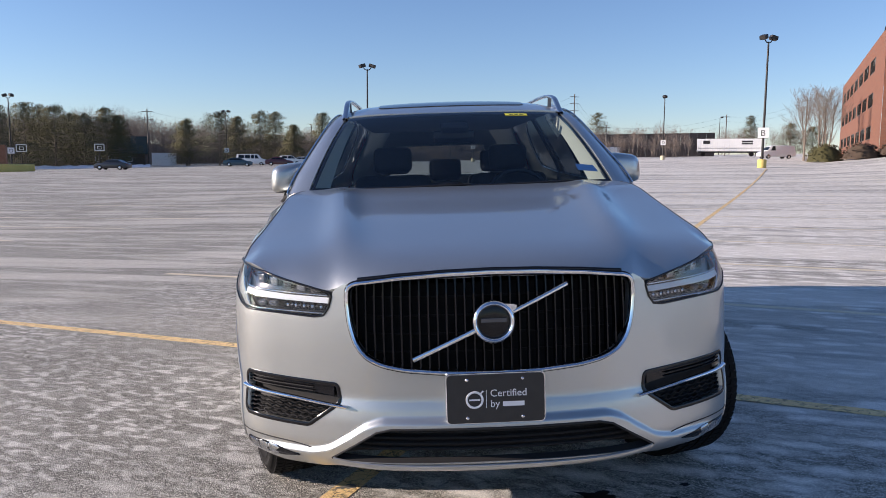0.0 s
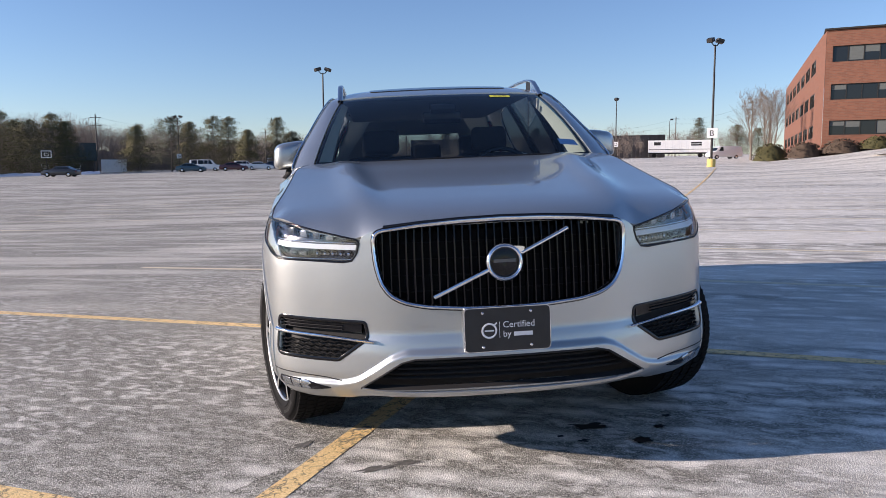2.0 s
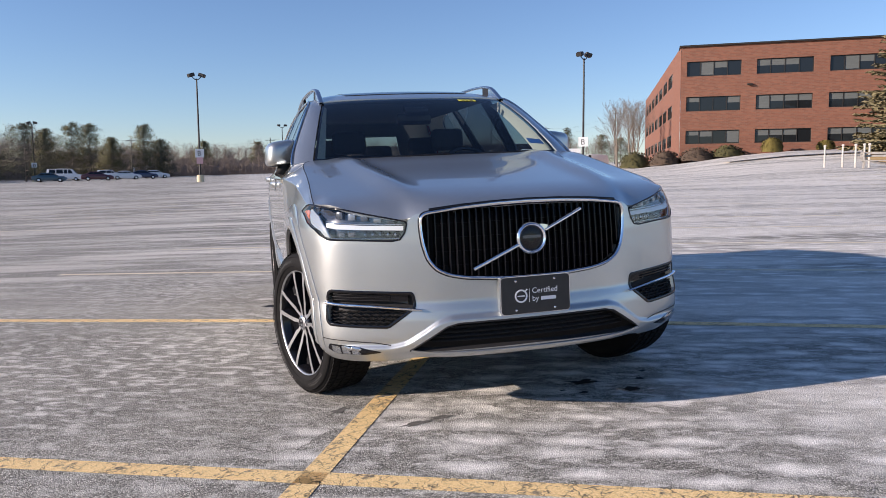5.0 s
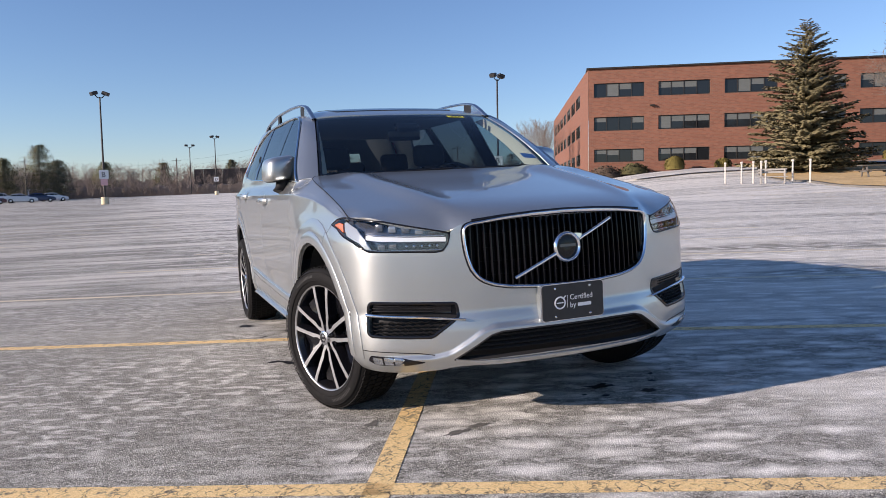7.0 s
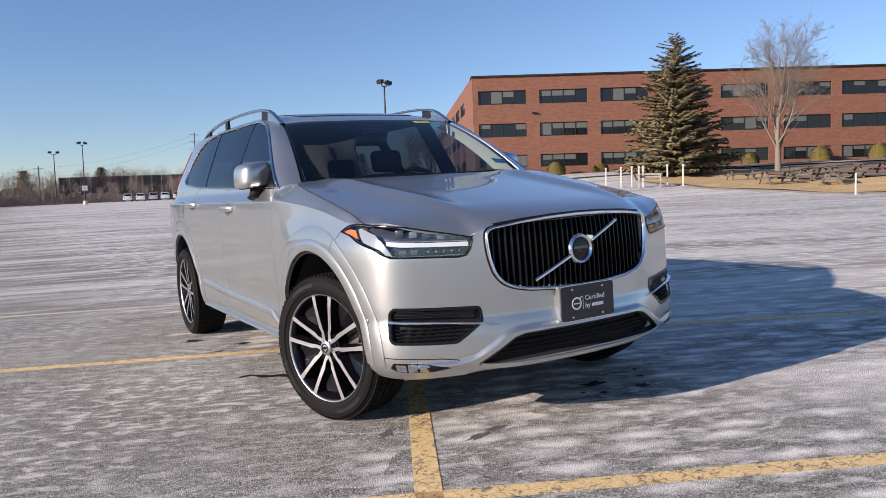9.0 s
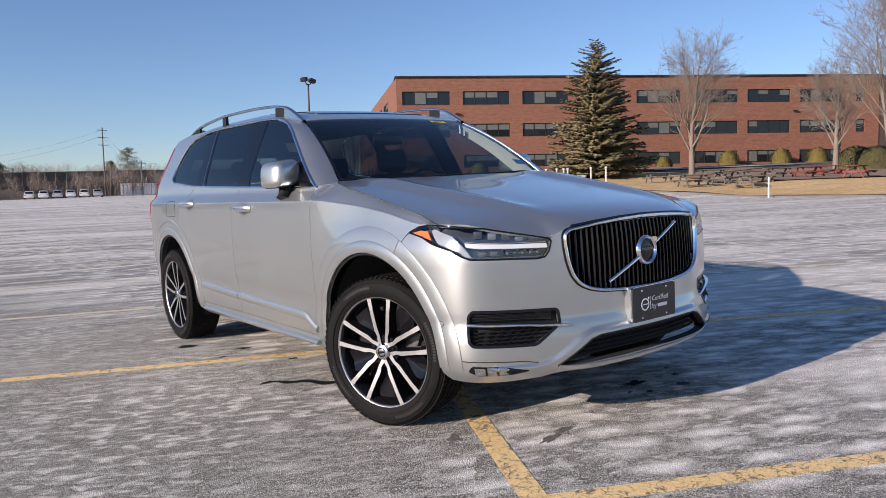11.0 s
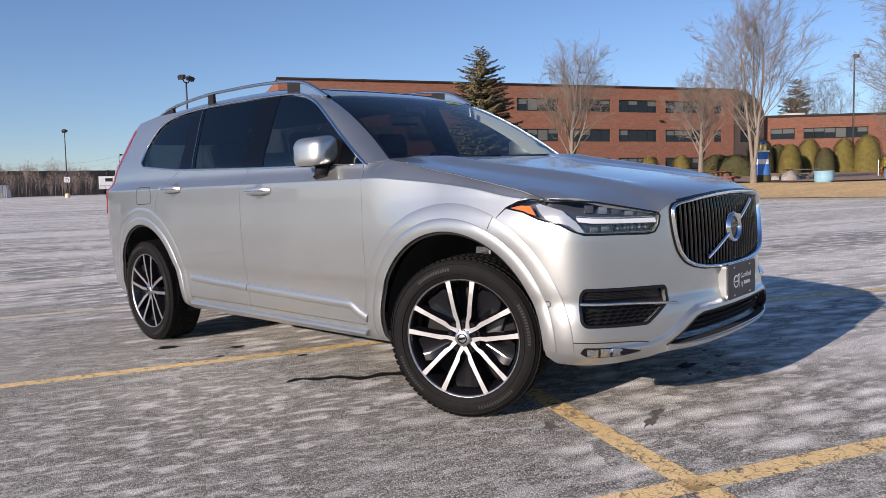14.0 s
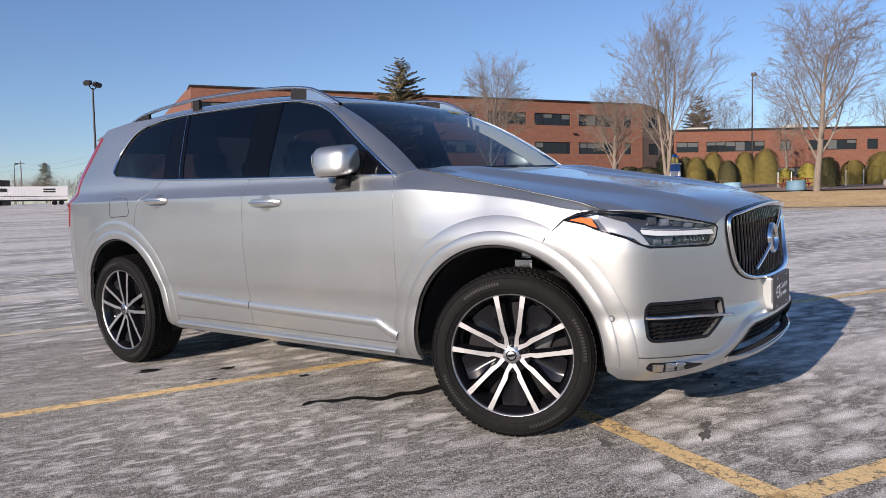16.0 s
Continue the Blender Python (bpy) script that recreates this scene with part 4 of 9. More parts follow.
    panel("quarter_pane", tri, PILLAR_BLACK, suv, lip=0.01, off=-0.004, label="black pane at the mirror")
    win = [on(0.806, belt(0.8), sg)] + [on(y, up(y), sg) for y in rng(0.806, 1.56, 18)] + [on(1.50, belt(1.5), sg), on(1.15, belt(1.15), sg)]
    ob = panel("front_window", win, SIDE_GLASS, front_door, lip=0.005, off=-0.004, label="tinted front side window")
    pil = [on(1.505, belt(1.5), sg), on(1.565, up(1.565), sg), on(1.78, up(1.78), sg), on(1.72, belt(1.72), sg)]
    panel("centre_pillar", pil, PILLAR_BLACK, suv, lip=0.01, off=-0.002, label="gloss black centre pillar")
    win = [on(1.725, belt(1.725), sg)] + [on(y, up(y), sg) for y in rng(1.785, 2.46, 8)] + [on(2.30, belt(2.3), sg), on(2.0, belt(2.0), sg)]
    panel("rear_window", win, PRIVACY, rear_door, lip=0.005, off=-0.004, label="dark rear side window")
    pil = [on(2.305, belt(2.3), sg), on(2.465, up(2.465), sg), on(2.60, up(2.6), sg), on(2.52, belt(2.52), sg)]
    panel("rear_pillar", pil, PILLAR_BLACK, suv, lip=0.01, off=-0.002, label="gloss black rear pillar")
    win = [on(2.526, belt(2.526), sg)] + [on(y, up(y), sg) for y in rng(2.606, 2.74, 3)] + [on(y, z, sg) for y, z in DLO_REAR] + [on(2.8, belt(2.8), sg)]
    panel("quarter_window", win, PRIVACY, suv, lip=0.005, off=-0.004, label="dark rear quarter window")
    strip("pillar_line", [on(2.34, belt(2.34) + 0.005, sg), on(2.49, up(2.49) - 0.004, sg)], 0.0035, 0.003, CHROME, suv, label="thin bright pillar line")
    # tail lamp up the rear pillar
    tl = [on(3.56, 1.55, sg), on(3.60, 1.56, sg), on(3.70, 1.36, sg), on(3.80, 1.12, sg), on(3.90, 1.05, sg), on(3.91, 0.90, sg), on(3.76, 0.92, sg), on(3.715, 1.05, sg), on(3.70, 1.16, sg), on(3.63, 1.34, sg)]
    panel("tail_lamp", tl, RED_LAMP, suv, lip=0.02, off=0.005, label="red tail lamp up the rear pillar")


# --- glasshouse front: windscreen, pillars and roof ---
def screen(p):
    """The windscreen at (across -1..1, up 0..1)."""
    p = np.atleast_2d(np.asarray(p, float))
    u, v = p[:, 0], p[:, 1]
    x = u * (0.768 + (0.624 - 0.768) * v)
    y0, y1 = 0.445 + 0.085 * np.abs(u) ** 2.4, 1.145 + 0.045 * u ** 2
    z0, z1 = 1.178 + 0 * u, 1.592 - 0.010 * u ** 2 - 0.008 * np.abs(u) ** 8
    b = v * (1 - v)
    return np.stack([x, y0 + (y1 - y0) * v - 0.06 * b, z0 + (z1 - z0) * v + 0.10 * b], 1)


def dlo_point(t, sg):
    k = np.array([(skin([on(y, z, sg)])[0]) for y, z in DLO_TOP[:7]])
    d = np.concatenate([[0], np.cumsum(np.linalg.norm(np.diff(k, axis=0), axis=1))])
    return np.stack([np.interp(t * d[-1], d, k[:, i]) for i in range(3)], -1)


def pillar(sg, lo=0.0, hi=1.0):
    foot_a = np.array([sg * 0.774, 0.533, float(hood_z(0.774, 0.533)) - 0.003])
    on_a, on_b = on(0.525, float(hood_z(SEAM_X(0.525), 0.525)) - GAP, sg), on(0.60, belt(0.6), sg)

    def f(p):
        """The windscreen pillar at (along, across); below 0 it spreads to the wing."""
        p = np.atleast_2d(np.asarray(p, float))
        t, w = np.clip(p[:, 0], lo, hi), p[:, 1][:, None]
        k = np.clip(-t / 0.3, 0, 1)[:, None]
        a = screen(np.stack([np.full(len(t), sg * 1.0), np.clip(t * 1.03 - 0.02, -0.02, 1.0)], 1)) * (1 - k) + foot_a * k
        edge = skin(np.stack([np.interp(k[:, 0], (0, 1), (on_b[0], on_a[0])), np.interp(k[:, 0], (0, 1), (on_b[1], on_a[1]))], 1))
        b = np.where(t[:, None] >= 0, dlo_point(np.clip(t, 0, 1), sg), edge)
        n = np.array([sg * 0.62, -0.35, 0.62])
        return a * (1 - w) + b * w + n * (0.011 * 4 * w * (1 - w) * (1 - k * 0.9))
    return f


ROOF_C = curve((1.08, 1.567), (1.145, 1.590), (1.2, 1.606), (1.35, 1.642), (1.6, 1.682), (2.0, 1.714), (2.5, 1.722), (3.0, 1.708), (3.4, 1.682), (3.75, 1.645), (3.9, 1.62))
ROOF_X = curve((1.08, 0.625), (1.2, 0.645), (1.42, 0.672), (1.66, 0.678), (2.5, 0.676), (2.9, 0.672), (3.3, 0.652), (3.7, 0.61), (3.9, 0.56))
ROOF_S = curve((1.08, 1.558), (1.2, 1.578), (1.3, 1.592), (1.42, 1.612), (1.66, 1.626), (2.5, 1.632), (2.9, 1.626), (3.3, 1.61), (3.7, 1.575), (3.9, 1.545))


def roof_skin(p):
    p = np.atleast_2d(np.asarray(p, float))
    x, y = p[:, 0], p[:, 1]
    zc, xs, zs = ROOF_C(y), ROOF_X(y), ROOF_S(y)
    t = np.abs(x) / xs
    return np.stack([x, y, zc - (zc - zs) * (0.35 * t ** 2 + 0.65 * t ** 7)], 1)


roof = [(x, float(screen([(x / 0.624, 1.0)])[0][1]) + 0.012) for x in np.linspace(-0.61, 0.61, 15)]
roof += [(float(ROOF_X(y)), y) for y in np.linspace(1.27, 3.8, 26)] + [(0.3, 3.9), (0, 3.92), (-0.3, 3.9)] + [(-float(ROOF_X(y)), y) for y in np.linspace(3.8, 1.27, 26)]
panel("roof", roof, PAINT, suv, fn=roof_skin, grid=0.04, out=(0, 0, 1), label="silver roof")
panel("roof_glass", rounded([(-0.44, 1.36), (0.44, 1.36), (0.46, 2.75), (-0.46, 2.75)], 0.05, 4), GLOSS_BLACK, suv, fn=roof_skin, grid=0.05, off=0.004, lip=0.004, out=(0, 0, 1), label="dark glass roof panel")
scr = [(u, 0.0) for u in np.linspace(-0.985, 0.985, 21)] + [(u, 0.995) for u in np.linspace(0.985, -0.985, 21)]
panel("windscreen", scr, WINDSCREEN, suv, fn=screen, grid=0.06, lip=0.0, out=(0, -1, 0.6), label="tinted windscreen")
FRIT = [[(u, 0.962) for u in np.linspace(-0.985, 0.985, 21)] + [(u, 0.999) for u in np.linspace(0.985, -0.985, 21)],
        [(u, 0.0) for u in np.linspace(-0.985, 0.985, 21)] + [(u, 0.045) for u in np.linspace(0.985, -0.985, 21)],
        [(0.970, 0.0), (0.99, 0.0), (0.99, 1.0), (0.970, 1.0)], [(-0.99, 0.0), (-0.970, 0.0), (-0.970, 1.0), (-0.99, 1.0)]]
for f in FRIT:
    panel("screen_border", f, GLOSS_BLACK, suv, fn=screen, grid=0.05, lip=0.0, off=-0.004, out=(0, -1, 0.6), label="black windscreen border")
for sg in (-1, 1):
    panel("pillar_foot", [(t, 0.0) for t in np.linspace(-0.295, -0.002, 10)] + [(t, 1.0) for t in np.linspace(-0.002, -0.295, 10)], PAINT, suv, fn=pillar(sg, -0.3, -0.001), grid=0.03, lip=0.0, out=(sg, -0.3, 0.8), label="silver base of the windscreen pillar")
    panel("windscreen_pillar", [(t, 0.0) for t in np.linspace(0.0, 1.0, 22)] + [(t, 1.0) for t in np.linspace(1.0, 0.0, 22)], PAINT, suv, fn=pillar(sg), grid=0.05, lip=0.01, out=(sg, -0.5, 0.5), label="silver windscreen pillar")
    def lining(p, sg=sg):
        """The pillar's inner trim at (up, back): it runs from the screen's edge back into the cabin."""
        p = np.atleast_2d(np.asarray(p, float))
        e = screen(np.stack([np.full(len(p), sg * 0.972), np.clip(p[:, 0], 0, 1)], 1))
        w = p[:, 1]
        return e + np.stack([-sg * w * (0.062 - 0.035 * p[:, 0]), 0.012 + 0.11 * w, -0.012 - 0.012 * w], 1)
    panel("pillar_lining", [(t, 0.0) for t in np.linspace(0.02, 0.97, 20)] + [(t, 1.0) for t in np.linspace(0.97, 0.02, 20)], CREAM, suv, fn=lining, grid=0.06, lip=0.0, out=(-sg, -0.5, 0.2), label="cream pillar lining")


# --- wheels ---
STEEL = speckled("dull_brake_steel", (0.10, 0.10, 0.105), (0.17, 0.17, 0.175), 30, 0.5, 0.1, 0.002, metal=0.8)
SIDEWALL_PRINT = material("moulded_rubber_print", (0.0115, 0.0115, 0.0115), 0.7)
TYRE_R, RIM_R = 0.364, 0.270


def wheel(name, m, group):
    """A ten-spoke wheel; its outside looks along -x."""
    w = empty(name, m, "", "")
    w.parent = suv
    w.matrix_parent_inverse = Matrix()
    w.matrix_basis = m
    prof = [(0.105, RIM_R - 0.012), (0.118, RIM_R + 0.004), (0.128, 0.302), (0.126, 0.330), (0.112, 0.350), (0.098, TYRE_R - 0.006),
            (-0.098, TYRE_R - 0.006), (-0.112, 0.350), (-0.126, 0.330), (-0.129, 0.302), (-0.119, RIM_R + 0.004), (-0.105, RIM_R - 0.012)]
    v, f = lathe(prof, 96)
    tyre = mesh_ob("tyre", v, f, RUBBER, w, "black all-season tyre", smooth=True, sharp=35)
    # tread: four ribs of blocks and the shoulder lugs
    v, f = [], []
    for k in range(76):
        for c, wd, lead in ((-0.093, 0.030, 0.0), (-0.052, 0.036, 0.35), (-0.006, 0.036, 0.1), (0.04, 0.036, 0.5), (0.088, 0.034, 0.2)):
            a0 = 2 * math.pi * (k + lead) / 76
            da = 2 * math.pi / 76 * 0.80
            r0, r1 = TYRE_R - 0.008, TYRE_R + (0.0 if abs(c) < 0.08 else -0.003)
            i = len(v)
            for a, sk in ((a0, 0.003), (a0 + da, -0.003)):
                for x in (c - wd / 2 + sk, c + wd / 2 + sk):
                    for r in (r0, r1):
                        v.append((x, r * math.cos(a), r * math.sin(a)))
            f += [(i + 1, i + 3, i + 7, i + 5), (i, i + 1, i + 5, i + 4), (i + 2, i + 6, i + 7, i + 3), (i, i + 2, i + 3, i + 1), (i + 4, i + 5, i + 7, i + 6)]
    mesh_ob("tread", v, f, RUBBER, tyre, "blocky tyre tread")
    for r in (0.293, 0.3385):
        v, f = lathe([(-0.1265 - (0.002 if r < 0.3 else -0.0015), r - 0.0022), (-0.1295 - (0.0015 if r < 0.3 else -0.0015), r), (-0.1265 - (0.002 if r < 0.3 else -0.0015), r + 0.0022)], 96)
        mesh_ob("sidewall_ring", v, f, RUBBER, tyre, smooth=True)
    # rim barrel, gloss black, with a machined outer edge
    v, f = lathe([(-0.108, RIM_R + 0.001), (-0.116, RIM_R - 0.002), (-0.114, RIM_R - 0.006), (-0.106, RIM_R - 0.009)], 96)
    mesh_ob("rim_edge", v, f, MACHINED, w, "machined rim edge", smooth=True, sharp=50)
    v, f = lathe([(-0.106, RIM_R - 0.012), (-0.088, RIM_R - 0.024), (0.06, RIM_R - 0.05), (0.10, RIM_R - 0.012)], 64)
    mesh_ob("rim_barrel", v, f, GLOSS_BLACK, w, "gloss black rim barrel", smooth=True)
    v, f = lathe([(0.0, 0.03), (0.0, 0.165), (0.012, 0.168)], 48)
    mesh_ob("brake_disc", v, f, STEEL, w, "steel brake disc", smooth=True, sharp=40)
    bm = bmesh.new()
    box(bm, 0.05, 0.075, 0.15, pose(-0.012, -0.125, 0.04, 20, 0, 0), 0.012, 2)
    part("brake_caliper", bm, STEEL, w, "grey brake caliper", smooth=True)
    v, f = lathe([(-0.02, 0.05), (-0.015, 0.20), (0.0, RIM_R - 0.03)], 48)
    mesh_ob("wheel_back", v, f, VOID_BLACK, w, "dark inside of the wheel", smooth=True)
    # recessed gloss black webs between the pairs
    for k in range(5):
        a = 2 * math.pi * (k + 0.5) / 5 + math.pi / 2
        v, f = [], []
        n = 6
        for i in range(n + 1):
            r = 0.085 + (0.235 - 0.085) * i / n
            half = (0.30 - 0.02 * i / n) * (0.8 if i == n else 1.0)
            for q in (-1, -0.5, 0, 0.5, 1):
                v.append((-0.055 - 0.02 * i / n + 0.018 * (1 - abs(q)), r * math.cos(a + q * half), r * math.sin(a + q * half)))
            if i:
                f += [((i - 1) * 5 + j, (i - 1) * 5 + j + 1, i * 5 + j + 1, i * 5 + j) for j in range(4)]
        mesh_ob("web", v, f, GLOSS_BLACK, w, "gloss black web", smooth=True)
    for a0, a1 in ((0.9, 1.45), (2.6, 3.2), (3.9, 4.5), (5.4, 6.0)):
        v, f = [], []
        n = 14
        for i in range(n):
            a = a0 + (a1 - a0) * i / n
            for da in (0.0, (a1 - a0) / n * 0.6):
                for r in (0.308, 0.322):
                    v.append((-0.1292 + (r - 0.302) * 0.1, r * math.cos(a + da), r * math.sin(a + da)))
            f.append((4 * i, 4 * i + 1, 4 * i + 3, 4 * i + 2))
        mesh_ob("sidewall_marking", v, f, SIDEWALL_PRINT, tyre, "faint moulded marking")
    # five pairs of spokes: black bodies with machined faces
    for k in range(5):
        a = 2 * math.pi * k / 5 + math.pi / 2
        for d in (-1, 1):
            # inner end, bend and outer end (angle offset, radius), with half widths
            ln = [(math.atan2(o, r), math.hypot(o, r), hw, x) for o, r, hw, x in
                  ((0.021, 0.034, 0.0105, -0.096), (0.0235, 0.075, 0.0080, -0.099), (0.0335, 0.102, 0.0105, -0.102), (0.0410, 0.150, 0.0095, -0.107), (0.0500, 0.205, 0.0098, -0.111), (0.0585, RIM_R - 0.013, 0.0118, -0.112))]
            top, bot = [], []
            for i, (da, r, hw, x) in enumerate(ln):
                c = Vector((0, math.cos(a + d * da) * r, math.sin(a + d * da) * r))
                nx = ln[min(i + 1, 5)]
                pv = ln[max(i - 1, 0)]
                e = Vector((0, math.cos(a + d * nx[0]) * nx[1] - math.cos(a + d * pv[0]) * pv[1], math.sin(a + d * nx[0]) * nx[1] - math.sin(a + d * pv[0]) * pv[1])).normalized()
                t = Vector((0, -e.z, e.y))
                top.append((c + t * hw + Vector((x, 0, 0)), c - t * hw + Vector((x, 0, 0))))
                bot.append((c + t * (hw + 0.010) + Vector((x + 0.045, 0, 0)), c - t * (hw + 0.010) + Vector((x + 0.045, 0, 0))))
            v, f = [], []
            for (p, q), (r, s) in zip(top, bot):
                v += [p, q, p + Vector((0.004, 0, 0)), q + Vector((0.004, 0, 0)), r, s]
            face_v, face_f = [], []
            for p, q in top:
                face_v += [p + Vector((-0.0012, 0, 0)), q + Vector((-0.0012, 0, 0)), p + Vector((0.003, 0, 0)), q + Vector((0.003, 0, 0))]
            for i in range(5):
                o = i * 6
                f += [(o, o + 1, o + 7, o + 6), (o + 1, o + 5, o + 11, o + 7), (o + 4, o, o + 6, o + 10)]
                o = i * 4
                face_f += [(o, o + 1, o + 5, o + 4), (o + 1, o + 3, o + 7, o + 5), (o + 2, o, o + 4, o + 6)]
            spoke = mesh_ob("spoke", v, f, GLOSS_BLACK, w, "black spoke with machined face")
            mesh_ob("spoke_face", face_v, face_f, MACHINED, spoke, "machined spoke face")
    v, f = lathe([(-0.086, 0.030), (-0.090, 0.055), (-0.088, 0.078), (-0.06, 0.088), (0.0, 0.09)], 48)
    mesh_ob("hub", v, f, GLOSS_BLACK, w, "gloss black hub", smooth=True, sharp=40)
    for k in range(5):
        a = 2 * math.pi * k / 5 + math.pi / 2
        v, f = lathe([(-0.098, 0.0), (-0.098, 0.007), (-0.094, 0.010), (-0.07, 0.011)], 10)
        v = [(x, y + math.cos(a) * 0.058, z + math.sin(a) * 0.058) for x, y, z in v]
        mesh_ob("wheel_nut", v, f, GLOSS_BLACK, w, "dark wheel nut", smooth=True, sharp=40)
    v, f = lathe([(-0.114, 0.0), (-0.114, 0.030), (-0.110, 0.036), (-0.09, 0.040)], 40)
    mesh_ob("centre_cap", v, f, SATIN, w, "silver centre cap", smooth=True, sharp=40)
    v, f = lathe([(-0.1139, 0.0175), (-0.1152, 0.0185), (-0.1152, 0.0225), (-0.1139, 0.0235)], 32)
    mesh_ob("cap_ring", v, f, GLOSS_BLACK, w, smooth=True)
    v = [(-0.1150, y, z) for y, z in ((-0.017, -0.002), (0.015, -0.008), (0.017, 0.002), (-0.015, 0.008))]
    mesh_ob("cap_bar", v, [(0, 1, 2, 3)], GLOSS_BLACK, w)
    return w


STEER = 20.0
wheel("wheel", pose(-0.812, -0.012, 0.362, 0, 0, STEER) @ pose(-0.010, 0, 0, 0, 0, 0), "wheels")
wheel("wheel", pose(0.812, -0.012, 0.362, 0, 0, STEER + 180) @ pose(-0.008, 0, 0, 40, 0, 0), "wheels")
wheel("wheel", pose(-0.832, 2.985, 0.362, 5, 0, 0), "wheels")
wheel("wheel", pose(0.832, 2.985, 0.362, 31, 0, 180), "wheels")

# --- under the skin ---
bm = bmesh.new()
box(bm, 1.30, 4.3, 0.10, pose(0, 1.6, 0.31))
part("underbody", bm, VOID_BLACK, suv, "dark underbody")
bm = bmesh.new()
box(bm, 1.22, 0.03, 0.56, pose(0, -0.62, 0.58))
part("radiator", bm, VOID_BLACK, suv, "dark radiator behind the grille")
bm = bmesh.new()
box(bm, 1.42, 0.03, 0.62, pose(0, 0.62, 0.70))
part("bulkhead", bm, VOID_BLACK, suv, "dark bulkhead")
for sg in (-1, 1):
    for yc in (0.0, 2.985):
        v, f = [], []
        for i, a in enumerate(np.linspace(-2 if yc < 1 else -20, 176 if yc < 1 else 195, 30)):
            r = 0.474
            y, z = yc + r * math.cos(radians(a)), 0.365 + r * math.sin(radians(a))
            v += [(sg * 0.89, y, z), (sg * 0.52, y, z)]
            if i:
                f.append((2 * i - 2, 2 * i - 1, 2 * i + 1, 2 * i))
        k = len(v)
        v += [(sg * 0.52, yc, 0.365)]
        f += [(2 * i - 1, k, 2 * i + 1) for i in range(1, 30)]
        mesh_ob("wheel_well", v, f, VOID_BLACK, suv, "dark wheel well", smooth=True)
for sg in (-1, 1):
    bm = bmesh.new()
    box(bm, 0.06, 0.06, 0.42, pose(sg * 0.60, 0.03, 0.66, 0, sg * 6, 0), 0.015, 2)
    box(bm, 0.05, 0.10, 0.07, pose(sg * 0.64, 0.03, 0.72, 0, 0, 0), 0.01, 2)
    part("suspension_strut", bm, SATIN, suv, "grey suspension strut")


# --- grille ---
WHITE_PRINT = material("white_print", (0.75, 0.76, 0.78), 0.5)
PLATE_BLACK = speckled("satin_black_plate", (0.018, 0.018, 0.019), (0.028, 0.028, 0.03), 20, 0.42, 0.05, 0.001)
LENS = material("lamp_lens", (0.24, 0.26, 0.29), 0.08, 0.6, 0.9)
DARK_CHROME = material("smoked_chrome", (0.11, 0.115, 0.125), 0.18, 0.7)
LAMP_GREY = material("clear_lamp_guide", (0.36, 0.38, 0.40), 0.18, 0.3)
FOG_LENS = material("fog_lamp_lens", (0.36, 0.38, 0.40), 0.16, 0.85, 0.6)
HANDLE_CUP = material("shaded_paint", (0.40, 0.39, 0.38), 0.3, 0.9)
STICKER_YELLOW = material("yellow_sticker", (0.75, 0.68, 0.06), 0.6)
STICKER_BLUE = material("blue_sticker", (0.03, 0.11, 0.28), 0.5)

LOOP = both(GR)
LOOP = [p for i, p in enumerate(LOOP) if i == 0 or abs(p[0] - LOOP[i - 1][0]) + abs(p[1] - LOOP[i - 1][1]) > 1e-4]
panel("grille_backing", LOOP, VOID_BLACK, suv, off=-0.05, lip=0.0, label="black grille backing")
# black strip added where the gap under the hood's edge lies in shadow
strip("grille_gap_shade", [(nose(x), z + 0.0125) for x, z in [(-a, b) for a, b in GRILLE[10:-1]] + GRILLE[:9:-1]],
      0.012, 0.010, GLOSS_BLACK, suv, gap=0.02, label="black strip that stands for the shadowed gap above the grille frame")
grille_frame = strip("grille_frame", rounded(LOOP, 0.02, 2), 0.014, 0.020, CHROME, suv, closed=True, gap=0.02, label="chrome grille frame")
strip("grille_gasket", rounded([(a * 1.010, 0.795 + (b - 0.795) * 1.02) for a, b in LOOP], 0.02, 2), 0.018, 0.008, GLOSS_BLACK, suv, closed=True, gap=0.02, off=-0.002, label="black grille surround")
GX = [abs(x) for x, z in GRILLE[:10]]
GZ = [z for x, z in GRILLE[:10]]
for k in range(31):
    x = -0.435 + 0.87 * k / 30
    z0 = float(np.interp(abs(x), GX, GZ)) + 0.006
    z1 = float(np.interp(abs(x), [0, 0.15, 0.3, 0.43, 0.46], [0.947, 0.944, 0.936, 0.924, 0.912])) - 0.004
    pts = [skin([(nose(x), z)])[0] for z in np.linspace(z0, z1, 7)]
    v, f = [], []
    for p in pts:
        for dx, dy in ((-0.0045, 0.034), (-0.0045, 0.010), (-0.002, 0.004), (0.002, 0.004), (0.0045, 0.010), (0.0045, 0.034)):
            v.append((p[0] + dx, p[1] + dy, p[2]))
    for i in range(6):
        for q in range(5):
            f.append((i * 6 + q, i * 6 + q + 1, i * 6 + q + 7, i * 6 + q + 6))
    mesh_ob("grille_slat", v, f, GLOSS_BLACK, suv, "gloss black grille slat")
for z in (0.70, 0.76, 0.82, 0.88):
    strip("grille_mesh", [(nose(x), z) for x in np.linspace(-0.42, 0.42, 20)], 0.006, 0.004, BLACK_PLASTIC, suv, off=-0.044)

